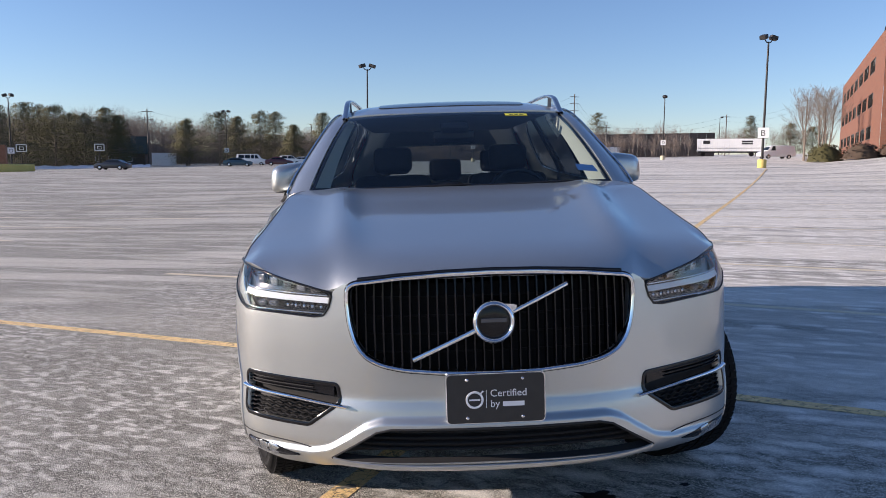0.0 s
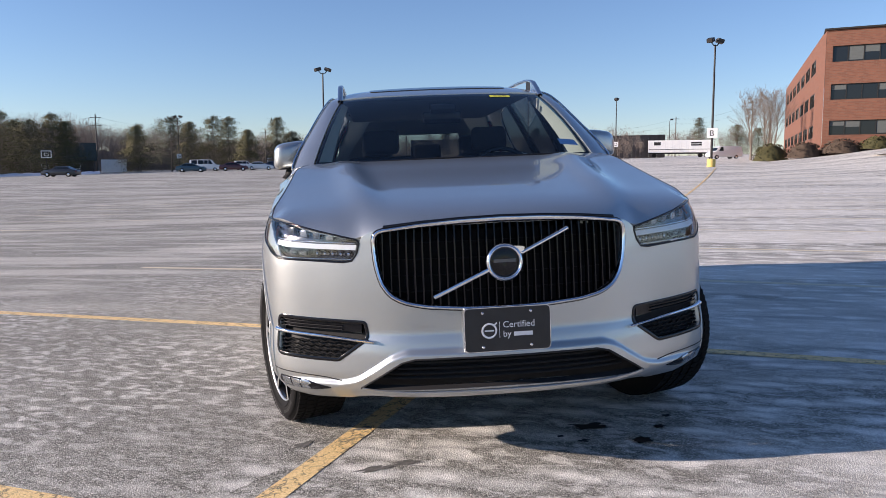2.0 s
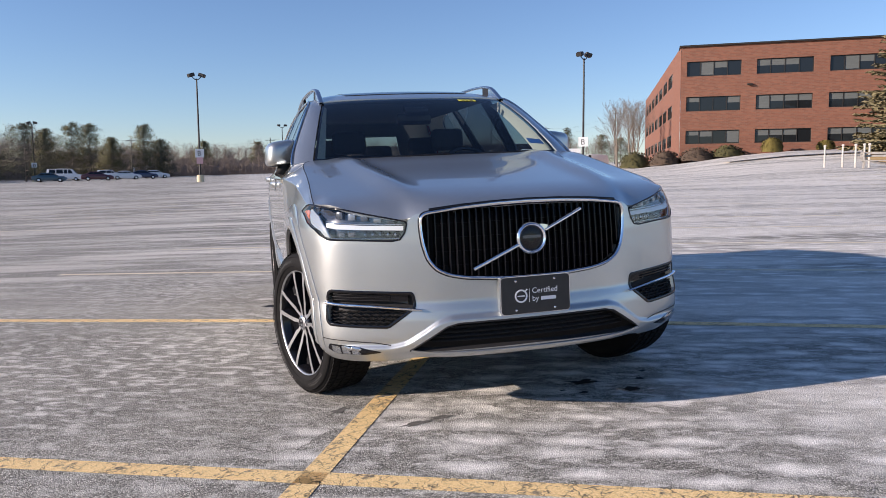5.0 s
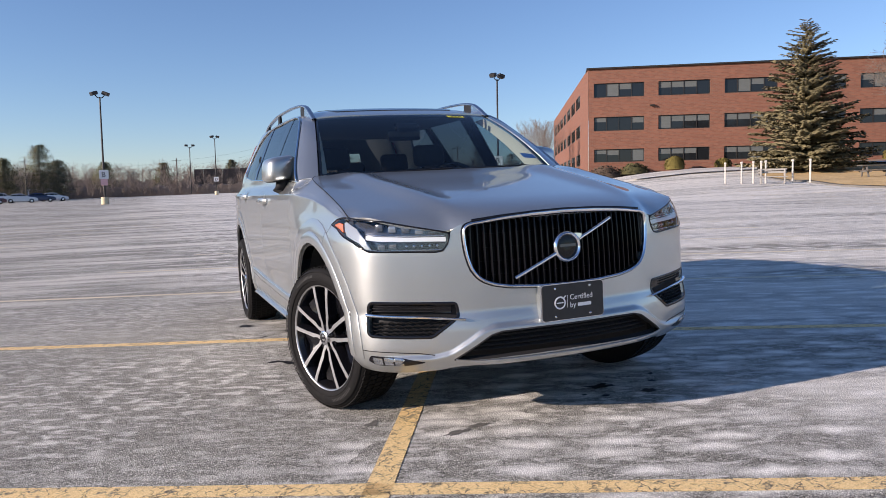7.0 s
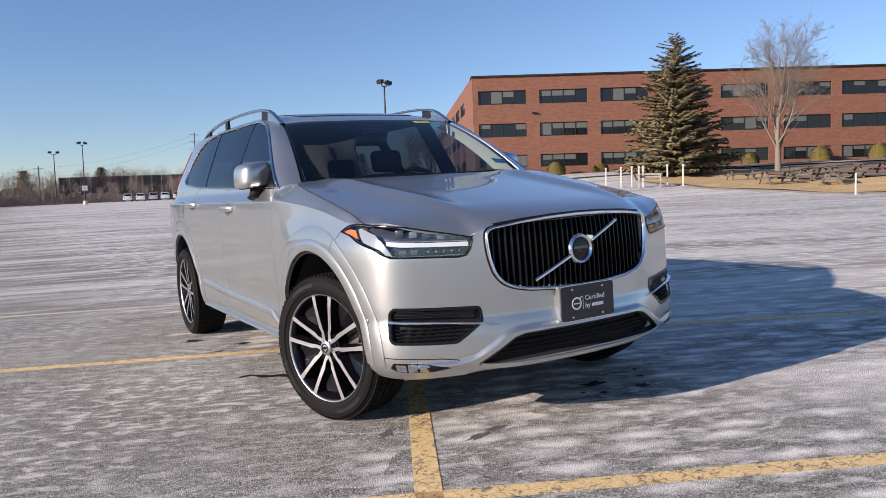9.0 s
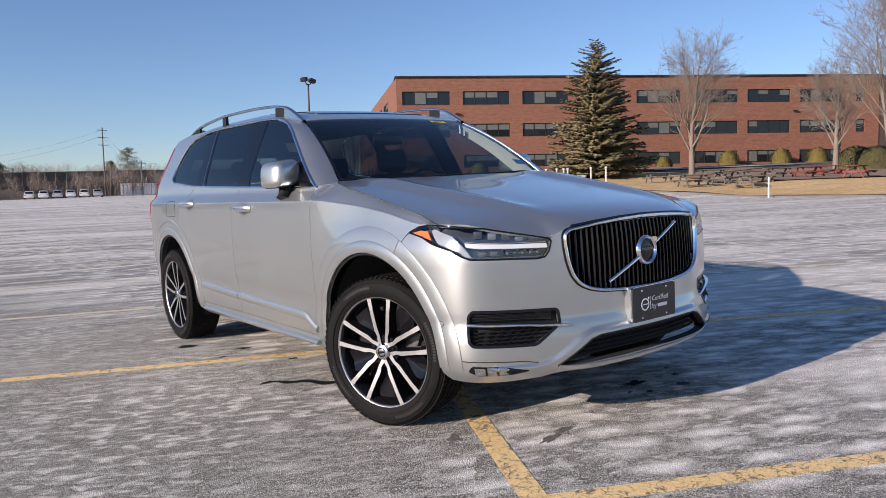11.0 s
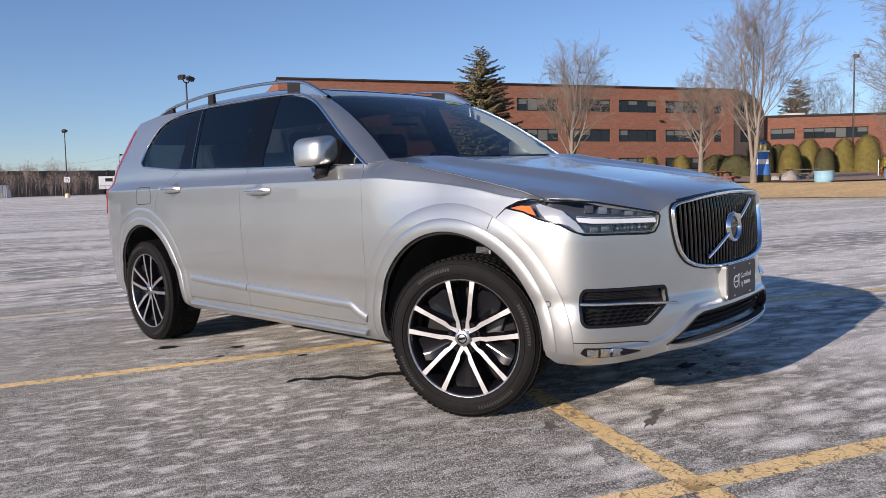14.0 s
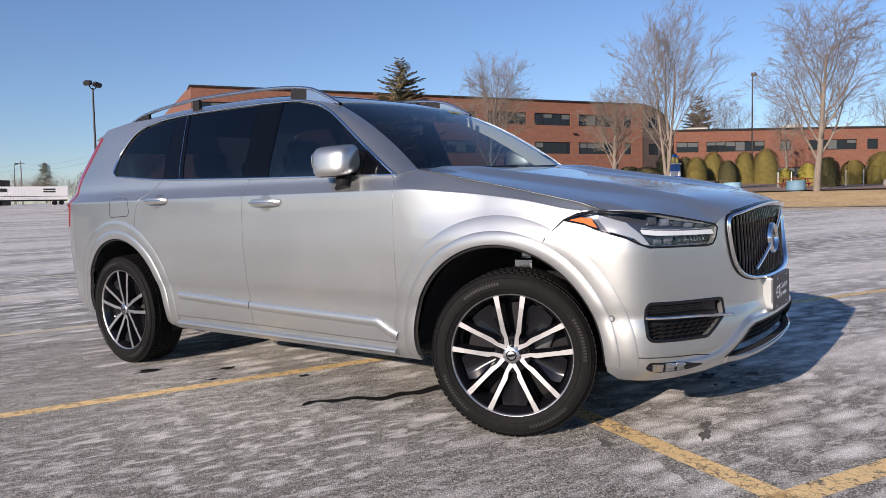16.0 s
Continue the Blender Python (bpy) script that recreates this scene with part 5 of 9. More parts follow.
# --- emblem: a plain ring on a diagonal bar ---
EC = Vector((0.003, -0.905, 0.800))
badge = empty("grille_badge", Matrix(), "", "")
badge.parent = suv
badge.matrix_parent_inverse = Matrix()
badge.matrix_basis = pose(EC.x, EC.y + 0.012, EC.z, 90 - 3, 0, 0)
v, f = lathe([(0.0, 0.050), (0.012, 0.052), (0.017, 0.059), (0.012, 0.067), (0.0, 0.070)], 56, "z")
mesh_ob("ring", v, f, CHROME, badge, "chrome ring", smooth=True, sharp=60)
v, f = lathe([(0.004, 0.0), (0.006, 0.03), (0.002, 0.052)], 40, "z")
mesh_ob("disc", v, f, GLOSS_BLACK, badge, "black badge disc", smooth=True)
bm = bmesh.new()
box(bm, 0.082, 0.013, 0.004, pose(0, 0.006, 0.008), 0.001)
part("bar", bm, DARK_CHROME, badge, "plain grey bar")
bm = bmesh.new()
arrow = [(0.036, 0.058), (0.062, 0.030), (0.070, 0.038), (0.074, 0.052), (0.060, 0.056)]
vs = [bm.verts.new((x, y, 0.012)) for x, y in arrow]
face = bm.faces.new(vs)
r = bmesh.ops.extrude_face_region(bm, geom=[face])
bmesh.ops.translate(bm, verts=[e for e in r["geom"] if isinstance(e, bmesh.types.BMVert)], vec=(0, 0, -0.012))
bmesh.ops.recalc_face_normals(bm, faces=bm.faces)
part("ring_point", bm, CHROME, badge, "chrome point of the ring")
strip("diagonal_bar", [(nose(x), 0.6845 + (x + 0.255) * 0.4585) for x in np.linspace(-0.255, -0.052, 8)], 0.016, 0.010, CHROME, suv, off=0.002, label="chrome diagonal bar")
strip("diagonal_bar", [(nose(x), 0.6845 + (x + 0.255) * 0.4585) for x in np.linspace(0.066, 0.241, 8)], 0.014, 0.010, CHROME, suv, off=0.002, label="chrome diagonal bar")


# --- front plate ---
def lettering(text, size, m, mat, parent, name="lettering"):
    c = bpy.data.curves.new(name, "FONT")
    c.body, c.size, c.extrude = text, size, 0.0004
    tmp = new("tmp", c)
    me = bpy.data.meshes.new_from_object(tmp.evaluated_get(bpy.context.evaluated_depsgraph_get()))
    bpy.data.objects.remove(tmp)
    me.materials.clear()
    me.materials.append(mat)
    ob = new(name, me)
    ob.parent = parent
    ob.matrix_basis = m
    return ob


def rounded_slab(w, h, d, r, n=6):
    """A slab in x, z with rounded corners; its face looks along -y."""
    bm = bmesh.new()
    o = rounded([(-w / 2, -h / 2), (w / 2, -h / 2), (w / 2, h / 2), (-w / 2, h / 2)], r, n)
    a = [bm.verts.new((x, 0, z)) for x, z in o]
    b = [bm.verts.new((x, d, z)) for x, z in o]
    bm.faces.new(a)
    bm.faces.new(b[::-1])
    for i in range(len(o)):
        j = (i + 1) % len(o)
        bm.faces.new((a[j], a[i], b[i], b[j]))
    bmesh.ops.recalc_face_normals(bm, faces=bm.faces)
    return bm


plate = part("front_plate", rounded_slab(0.308, 0.156, 0.007, 0.016), PLATE_BLACK, suv, "black dealer plate with white print")
plate.matrix_basis = pose(0.0, -0.936, 0.564, 0, 0, 0)
ob = part("plate_rim", rounded_slab(0.314, 0.162, 0.006, 0.018), CHROME, plate, "thin bright plate rim")
ob.matrix_basis = pose(0, 0.0035, 0)
ob = part("plate_holder", rounded_slab(0.318, 0.150, 0.05, 0.015), PAINT, suv, "silver plate holder")
ob.matrix_basis = pose(0, -0.928, 0.566)
lettering("Certified", 0.0325, pose(-0.018, -0.0006, 0.0065, 90, 0, 0), WHITE_PRINT, plate)
lettering("by", 0.0325, pose(-0.018, -0.0006, -0.0275, 90, 0, 0), WHITE_PRINT, plate)
bm = bmesh.new()
box(bm, 0.068, 0.001, 0.015, pose(0.056, -0.0006, -0.0185))
part("printed_bar", bm, WHITE_PRINT, plate, "white bar of print")
bm = bmesh.new()
box(bm, 0.0016, 0.001, 0.058, pose(-0.030, -0.0006, -0.001))
part("printed_rule", bm, WHITE_PRINT, plate)
v, f = lathe([(0.0, 0.0215), (0.0008, 0.0235), (0.0008, 0.0275), (0.0, 0.0285)], 40, "z")
ob = mesh_ob("printed_ring", v, f, WHITE_PRINT, plate, "white printed ring")
ob.matrix_basis = pose(-0.067, -0.0002, -0.003, 90, 0, 0)
bm = bmesh.new()
box(bm, 0.034, 0.001, 0.005, pose(-0.067, -0.0008, -0.003))
box(bm, 0.014, 0.001, 0.005, pose(-0.044, -0.0008, 0.021, 0, -45, 0))
part("printed_mark", bm, WHITE_PRINT, plate)
for x in (-0.09, 0.085):
    for z in (-0.062, 0.062):
        v, f = lathe([(-0.003, 0.0), (-0.003, 0.004), (0.0, 0.0055)], 12, "z")
        ob = mesh_ob("screw", v, f, SATIN, plate, "bright plate screw", smooth=True)
        ob.matrix_basis = pose(x, -0.0005, z, -90, 0, 0)

# --- lower intake, vents and lamps in the bumper ---
IN = both([(nose(x), z) for x, z in INTAKE])[1:]
panel("intake_backing", IN, VOID_BLACK, suv, off=-0.075, lip=0.0, label="black intake backing")
for z, w in ((0.445, 0.36), (0.422, 0.40), (0.398, 0.43), (0.374, 0.46)):
    strip("intake_slat", [(nose(x), z) for x in np.linspace(-w, w, 24)], 0.010, 0.012, VOID_BLACK, suv, off=-0.055, label="black intake slat")
strip("intake_edge", [(nose(x), z) for x, z in [(-x, z) for x, z in INTAKE[:6][::-1]] + INTAKE[1:6]], 0.007, 0.003, DARK_SEAM, suv, off=0.0, label="dark intake edge")
strip("skid_strip", [(nose(x), 0.332 + 0.012 * max(0, abs(x) / 0.52) ** 6) for x in np.linspace(-0.52, 0.52, 40)], 0.030, 0.008, PAINT, suv, label="silver skid strip")
strip("intake_liner", IN, 0.003, 0.028, VOID_BLACK, suv, closed=True, gap=0.02, off=-0.031, label="black liner inside the intake")
for sg in (-1, 1):
    fl = (lambda pts: list(pts)) if sg > 0 else mirror_s
    vent = panel("side_vent", fl(VENT), BLACK_PLASTIC, suv, off=-0.035, lip=0.0, label="black bumper vent")
    strip("vent_rim", fl(rounded(VENT, 0.014, 3)), 0.013, 0.0035, GLOSS_BLACK, vent, closed=True, gap=0.012, off=-0.0005, label="gloss black vent rim")
    up_v = fl([(nose(0.530), 0.590), (nose(0.82), 0.600), (nose(0.838), 0.59), (nose(0.838), 0.568), (nose(0.58), 0.556), (nose(0.530), 0.552)])
    panel("vent_cover", up_v, GLOSS_BLACK, vent, off=-0.016, lip=0.012, label="dark vent cover")
    for z in (0.588, 0.576, 0.564):
        strip("vent_slat", fl([(nose(0.60), z - 0.003), (nose(0.845), z + 0.004)]), 0.004, 0.004, BLACK_PLASTIC, vent, off=-0.012)
    for i, z in enumerate((0.472, 0.488, 0.504, 0.519)):
        a = 0.60 - 0.028 * i
        pts = [(nose(x), z + 0.0035 * (1 if k % 2 else -1)) for k, x in enumerate(np.linspace(a, 0.842, 18))]
        strip("vent_mesh", fl(pts), 0.006, 0.012, BLACK_PLASTIC, vent, off=-0.026, label="black wavy mesh bar")
    strip("chrome_blade", fl([(nose(0.849), 0.553), (nose(0.80), 0.547), (nose(0.65), 0.537), (nose(0.53), 0.527), (nose(0.472), 0.5225)]), 0.017, 0.020, CHROME, suv, off=-0.002, label="chrome vent blade",
          taper=lambda t: 1.0 - 0.35 * t)
    fog = fl(rounded([(nose(0.842), 0.376), (nose(0.74), 0.370), (nose(0.635), 0.346), (nose(0.70), 0.334), (nose(0.825), 0.332), (nose(0.852), 0.352)], 0.008, 2))
    fog_lamp = panel("fog_lamp", fog, GLOSS_BLACK, suv, off=0.0025, lip=0.008, label="fog lamp in a dark surround")
    for x in (0.815, 0.775, 0.735):
        panel("lamp_cell", fl([(nose(x - 0.016), 0.337), (nose(x + 0.017), 0.337), (nose(x + 0.019), 0.370), (nose(x - 0.014), 0.366)]), FOG_LENS, fog_lamp, off=0.005, lip=0.004)
    strip("bumper_crease", fl([(side(-0.475, 1), 0.404), (side(-0.53, 1), 0.400), (nose(0.80), 0.394), (nose(0.66), 0.385), (nose(0.60), 0.375)]), 0.004, 0.0016, DARK_SEAM, suv, label="bumper seam")
    for y, z in ((-0.505, 0.55),):
        p, n = skin([on(y, z, sg)])[0], normals_of(skin, [on(y, z, sg)])[0]
        p = p + n * 0.0042
        v, f = lathe([(0.003, 0.0), (0.003, 0.008), (0.0, 0.0115)], 20, "z")
        ring_v, ring_f = lathe([(0.0005, 0.0118), (0.0012, 0.0128), (0.0005, 0.0138)], 20, "z")
        ob = mesh_ob("sensor_ring", ring_v, ring_f, DARK_SEAM, suv, "dark ring round the parking sensor", smooth=True)
        ob.matrix_basis = Matrix.Translation(Vector(p)) @ Vector(n).to_track_quat("Z", "Y").to_matrix().to_4x4()
        ob = mesh_ob("park_sensor", v, f, PAINT, suv, "round parking sensor", smooth=True, sharp=40)
        ob.matrix_basis = Matrix.Translation(Vector(p)) @ Vector(n).to_track_quat("Z", "Y").to_matrix().to_4x4()

    # --- headlamp ---
    outline = fl(LAMP_LOW + LAMP_TOP[1:-1])
    lamp = panel("headlamp", outline, DARK_CHROME, suv, off=-0.045, lip=0.0, label="LED headlamp behind a clear cover")
    panel("lamp_bowl", fl([(nose(0.535), 0.872), (nose(0.80), 0.884), (side(-0.47, 1), 0.912), (side(-0.45, 1), 0.953), (nose(0.80), 0.944), (nose(0.60), 0.908)]), DARK_CHROME, lamp, off=-0.035, lip=0.0)
    def tilted(p):
        """The light guide's face, laid back to look up."""
        p = np.atleast_2d(np.asarray(p, float))
        low = np.interp(np.abs(p[:, 0]), (nose(0.536), nose(0.80), nose(0.85)), (0.861, 0.873, 0.884))
        return skin(p) - normals_of(skin, p) * (0.4 * np.maximum(p[:, 1] - low, 0))[:, None]
    panel("light_bar", fl([(nose(0.536), 0.861), (nose(0.70), 0.866), (nose(0.80), 0.873), (nose(0.845), 0.882), (nose(0.850), 0.902), (nose(0.80), 0.895), (nose(0.68), 0.885), (nose(0.536), 0.880)]),
          LAMP_WHITE, lamp, fn=tilted, off=-0.004, lip=0.006, grid=0.012, label="white light guide bar")
    panel("light_wedge", fl([(nose(0.828), 0.836), (nose(0.848), 0.841), (nose(0.868), 0.866), (side(-0.50, 1), 0.897), (side(-0.472, 1), 0.924), (side(-0.450, 1), 0.953), (side(-0.468, 1), 0.958), (nose(0.883), 0.930), (nose(0.868), 0.904), (nose(0.856), 0.886), (nose(0.844), 0.866)]),
          LAMP_GREY, lamp, off=-0.006, lip=0.012, grid=0.012, label="translucent slanted light guide")
    strip("light_rim", fl([(nose(0.828), 0.838), (nose(0.844), 0.868), (nose(0.856), 0.888), (nose(0.882), 0.93)]), 0.004, 0.005, CHROME, lamp, off=-0.012)
    strip("light_rim", fl([(nose(0.54), 0.885), (nose(0.68), 0.890), (nose(0.80), 0.898), (nose(0.85), 0.907)]), 0.004, 0.004, CHROME, lamp, off=-0.012)
    panel("turn_reflector", fl([(side(-0.325, 1), 0.943), (side(-0.40, 1), 0.927), (side(-0.455, 1), 0.912), (side(-0.425, 1), 0.950), (side(-0.38, 1), 0.954)]), AMBER, lamp, off=-0.010, lip=0.012, grid=0.015, label="amber turn reflector")
    for i in range(5):
        c = skin([fl([(nose(0.568 + 0.030 * i), 0.842 + 0.0005 * i)])[0]])[0]
        v, f = lathe([(0.0, 0.011), (-0.010, 0.014), (-0.014, 0.015)], 14, "z")
        v2, f2 = lathe([(0.003, 0.0), (0.001, 0.005), (-0.006, 0.007)], 12, "z")
        k = len(v)
        ob = mesh_ob("reflector", v + v2, f + [tuple(q + k for q in g) for g in f2], CHROME, lamp, "small round reflector", smooth=True, sharp=50)
        ob.matrix_basis = pose(c[0] - sg * 0.008, c[1] + 0.026, c[2], 90, 0, sg * 25)
    for i in range(5):
        c = skin([fl([(nose(0.585 + 0.052 * i), 0.897 + 0.0075 * i)])[0]])[0]
        bm = bmesh.new()
        box(bm, 0.036, 0.02, 0.020 + 0.003 * i, Matrix(), 0.004, 2)
        ob = part("lamp_module", bm, LENS if i in (1, 3) else DARK_CHROME, lamp, "clear lamp module", smooth=True)
        ob.matrix_basis = pose(c[0] - sg * 0.010, c[1] + 0.028, c[2], 0, 0, sg * (28 + 4 * i))
    for i, x in enumerate((0.742, 0.785)):
        c = skin([fl([(nose(x), 0.846)])[0]])[0]
        bm = bmesh.new()
        box(bm, 0.034, 0.016, 0.018, pose(0, 0, 0, 30, 0, 0), 0.004, 2)
        ob = part("lamp_module", bm, LENS, lamp, "clear lower lamp module", smooth=True)
        ob.matrix_basis = pose(c[0] - sg * 0.010, c[1] + 0.024, c[2], 0, 0, sg * 36)
    strip("light_rim", fl([(nose(0.555), 0.826), (nose(0.70), 0.829), (nose(0.80), 0.831), (nose(0.845), 0.839)]), 0.004, 0.004, CHROME, lamp, off=-0.012)
    panel("lamp_cover", outline, LAMP_GLASS, lamp, off=0.0, lip=0.0, grid=0.02, label="clear lamp cover").visible_shadow = False
    strip("lamp_seal", outline, 0.007, 0.003, GLOSS_BLACK, lamp, closed=True, gap=0.015, off=0.0)

    # --- mirror ---
    mir = empty("door_mirror", Matrix(), "", "")
    mir.parent = suv
    mir.matrix_parent_inverse = Matrix()
    v, f = [], []
    NU, NV = 32, 20
    cx, cy, cz = sg * 0.915, 0.965, 1.246
    se = lambda a, e: math.copysign(abs(a) ** e, a)
    for j in range(NV + 1):
        ph = -math.pi / 2 + math.pi * j / NV
        for i in range(NU):
            th = 2 * math.pi * i / NU
            ux, uy, uz = se(math.cos(ph), 0.42) * se(math.cos(th), 0.52), se(math.cos(ph), 0.42) * se(math.sin(th), 0.60), se(math.sin(ph), 0.58)
            y = uy * (0.150 if uy < 0 else 0.085)
            v.append((cx + 0.108 * ux * (1 - 0.06 * uz) * (1 - 0.12 * max(0, -uy)), cy + y + 0.035 * sg * ux * sg * 0.6, cz + 0.073 * uz - 0.012 * sg * ux + (0.008 if uz > 0 else 0)))
    for j in range(NV):
        for i in range(NU):
            k = (i + 1) % NU
            f.append((j * NU + i, j * NU + k, (j + 1) * NU + k, (j + 1) * NU + i))
    mesh_ob("mirror_cap", v[4 * NU:], [tuple(i - 4 * NU for i in q) for q in f[4 * NU:]], PAINT, mir, "silver mirror cap", smooth=True)
    mesh_ob("mirror_base", v[NU:5 * NU], [tuple(i - NU for i in q) for q in f[NU:4 * NU]] + [tuple(range(NU))], BLACK_PLASTIC, mir, "black mirror underside", smooth=True)
    v2, f2 = tube([(sg * 0.905, 0.91, 1.19), (sg * 0.916, 0.90, 1.160), (sg * 0.927, 0.89, 1.130), (sg * 0.936, 0.885, 1.108)], [0.046, 0.036, 0.034, 0.042], 12)
    mesh_ob("mirror_arm", v2, f2, BLACK_PLASTIC, mir, "black mirror arm", smooth=True, sharp=60)
    bm = rounded_slab(0.13, 0.085, 0.004, 0.025)
    ob = part("mirror_glass", bm, CHROME, mir, "mirror glass")
    ob.matrix_basis = pose(cx, cy + 0.086, cz + 0.006, 0, 0, 180)
    v2, f2 = tube([(cx + sg * 0.075, cy - 0.062, cz - 0.058), (cx + sg * 0.088, cy - 0.02, cz - 0.06), (cx + sg * 0.09, cy + 0.03, cz - 0.06)], 0.006, 8)
    mesh_ob("mirror_lamp", v2, f2, LENS, mir, "slim mirror turn lamp", smooth=True)

    # --- handles ---
    for y0, y1, z, dn in ((1.335, 1.580, 1.052, "front"), (2.375, 2.610, 1.083, "rear")):
        h = empty("door_handle", Matrix(), "", "")
        h.parent = suv
        h.matrix_parent_inverse = Matrix()
        ym = (y0 + y1) / 2
        o = [(side(ym + 0.046 * math.cos(a), sg), z - 0.002 + 0.046 * math.sin(a)) for a in np.linspace(0, 2 * math.pi, 24, endpoint=False)]
        # flat disc on the door; its darker paint stands for the cup's shade
        panel("handle_cup", o, HANDLE_CUP, h, off=0.0012, lip=0.0, grid=0.012, label="shaded handle cup")
        v2, f2, q = [], [], 9
        for i in range(q):
            t = i / (q - 1)
            y = y0 + (y1 - y0) * t
            p = skin([on(y, z, sg)])[0]
            out_ = 0.008 + 0.030 * (1 - (2 * t - 1) ** 4)
            hh = 0.0205 * (1 - 0.35 * (2 * t - 1) ** 6)
            for dx, dz in ((0, -1), (0.6, -1), (1, -0.55), (1, 0.55), (0.6, 1), (0, 1)):
                v2.append((p[0] + sg * (out_ - 0.016 + 0.016 * dx), y, z + hh * dz))
        for i in range(q - 1):
            for k in range(6):
                m2 = (k + 1) % 6
                f2.append((i * 6 + k, i * 6 + m2, (i + 1) * 6 + m2, (i + 1) * 6 + k))
        f2 += [tuple(range(6)), tuple((q - 1) * 6 + k for k in range(6))]
        ob = mesh_ob("grip", v2, f2, PAINT, h, "silver handle grip", smooth=True, sharp=45)
        strip("grip_trim", [on(y, z - 0.001, sg) for y in np.linspace(y0 + 0.02, y1 - 0.02, 8)], 0.006, 0.003, CHROME, h, off=0.0375)

    # --- roof rail ---
    rail = empty("roof_rail", Matrix(), "", "")
    rail.parent = suv
    rail.matrix_parent_inverse = Matrix()
    ry = curve((1.17, 1.586), (1.27, 1.640), (1.40, 1.694), (1.64, 1.724), (2.0, 1.738), (2.4, 1.741), (2.8, 1.722), (3.05, 1.694), (3.22, 1.652))
    v2, f2, ys = [], [], np.linspace(1.17, 3.22, 48)
    for y in ys:
        c = Vector((sg * (0.628 + 0.006 * math.sin((y - 1.2) * 1.5)), y, float(ry(y))))
        for a in range(10):
            t = 2 * math.pi * a / 10
            v2.append((c.x + 0.016 * se(math.cos(t), 0.8), c.y, c.z - 0.015 + 0.0095 * se(math.sin(t), 0.8)))
    for i in range(len(ys) - 1):
        for a in range(10):
            b = (a + 1) % 10
            f2.append((i * 10 + a, i * 10 + b, (i + 1) * 10 + b, (i + 1) * 10 + a))
    mesh_ob("rail_bar", v2, f2, SATIN, rail, "satin aluminium rail bar", smooth=True, sharp=60)
    for y0, y1, mat_ in ((1.20, 1.42, SATIN), (1.42, 1.55, BLACK_PLASTIC), (2.42, 2.49, BLACK_PLASTIC), (3.00, 3.20, BLACK_PLASTIC)):
        v2, f2 = [], []
        n = 8
        for i in range(n):
            y = y0 + (y1 - y0) * i / (n - 1)
            x = 0.628
            zt, zb = float(ry(y)) - 0.019, float(roof_skin([(x, y)])[0][2]) - 0.01
            v2 += [(sg * (x - 0.010), y, zb), (sg * (x - 0.008), y, max(zt, zb)), (sg * (x + 0.009), y, max(zt, zb)), (sg * (x + 0.013), y, zb)]
            if i:
                o2 = 4 * i
                f2 += [(o2 - 4, o2 - 3, o2 + 1, o2), (o2 - 3, o2 - 2, o2 + 2, o2 + 1), (o2 - 2, o2 - 1, o2 + 3, o2 + 2)]
        f2 += [(0, 1, 2, 3), (4 * n - 4, 4 * n - 1, 4 * n - 2, 4 * n - 3)]
        mesh_ob("rail_foot", v2, f2, mat_, rail, "satin rail foot" if mat_ is SATIN else "black rail foot")

# fuel flap on the right side
flap = rounded([on(2.815, 0.992, -1), on(2.835, 1.104, -1), on(3.055, 1.108, -1), on(3.06, 0.985, -1)], 0.035, 4)
strip("fuel_flap", flap, 0.0045, 0.0012, DARK_SEAM, suv, closed=True, gap=0.015, label="fuel flap seam")


# --- tail ---
def rear_skin(p):
    p = np.atleast_2d(np.asarray(p, float))
    x = np.clip(np.abs(p[:, 0]), 0, 0.93)
    h = np.argmax(PX)
    s = np.interp(-x, -PX[h:], PS[h:])
    return skin(np.stack([np.where(p[:, 0] < 0, -s, s), p[:, 1]], 1)) + np.array([0, 0, 0])


hole = [(-0.50, 1.19), (0.50, 1.19), (0.44, 1.47), (-0.44, 1.47)]
panel("tailgate", [(-0.82, 0.34), (0.82, 0.34), (0.865, 0.9), (0.83, 1.1), (0.60, 1.62), (-0.60, 1.62), (-0.83, 1.1), (-0.865, 0.9)], PAINT, suv, holes=[hole], fn=rear_skin, grid=0.06, out=(0, 1, 0), label="silver tailgate")
panel("rear_screen", hole, glass_material("rear_screen_glass", (0.40, 0.44, 0.43)), suv, fn=rear_skin, grid=0.06, lip=0.0, out=(0, 1, 0), label="tinted rear screen")
# corner panels between the quarters and the tailgate
for sg in (-1, 1):
    v, f = [], []
    for inset in (0.017, 0.034):
        for a, b, z in (((0.842, 3.66), (0.765, 3.86), 1.14), ((0.83, 3.665), (0.755, 3.85), 1.20), ((0.782, 3.64), (0.665, 3.86), 1.345), ((0.71, 3.585), (0.565, 3.82), 1.475), ((0.668, 3.53), (0.50, 3.77), 1.575), ((0.63, 3.50), (0.47, 3.74), 1.62)):
            m_ = ((a[0] + b[0]) / 2 + 0.018, (a[1] + b[1]) / 2 + 0.012)
            v += [(sg * (x - inset), y - inset, z) for x, y in (a, m_, b)]
    for layer in (0, 18):
        for i in range(5):
            o = layer + 3 * i
            f += [(o, o + 1, o + 4, o + 3), (o + 1, o + 2, o + 5, o + 4)]
    mesh_ob("corner_panel", v, f, PAINT, suv, smooth=True)

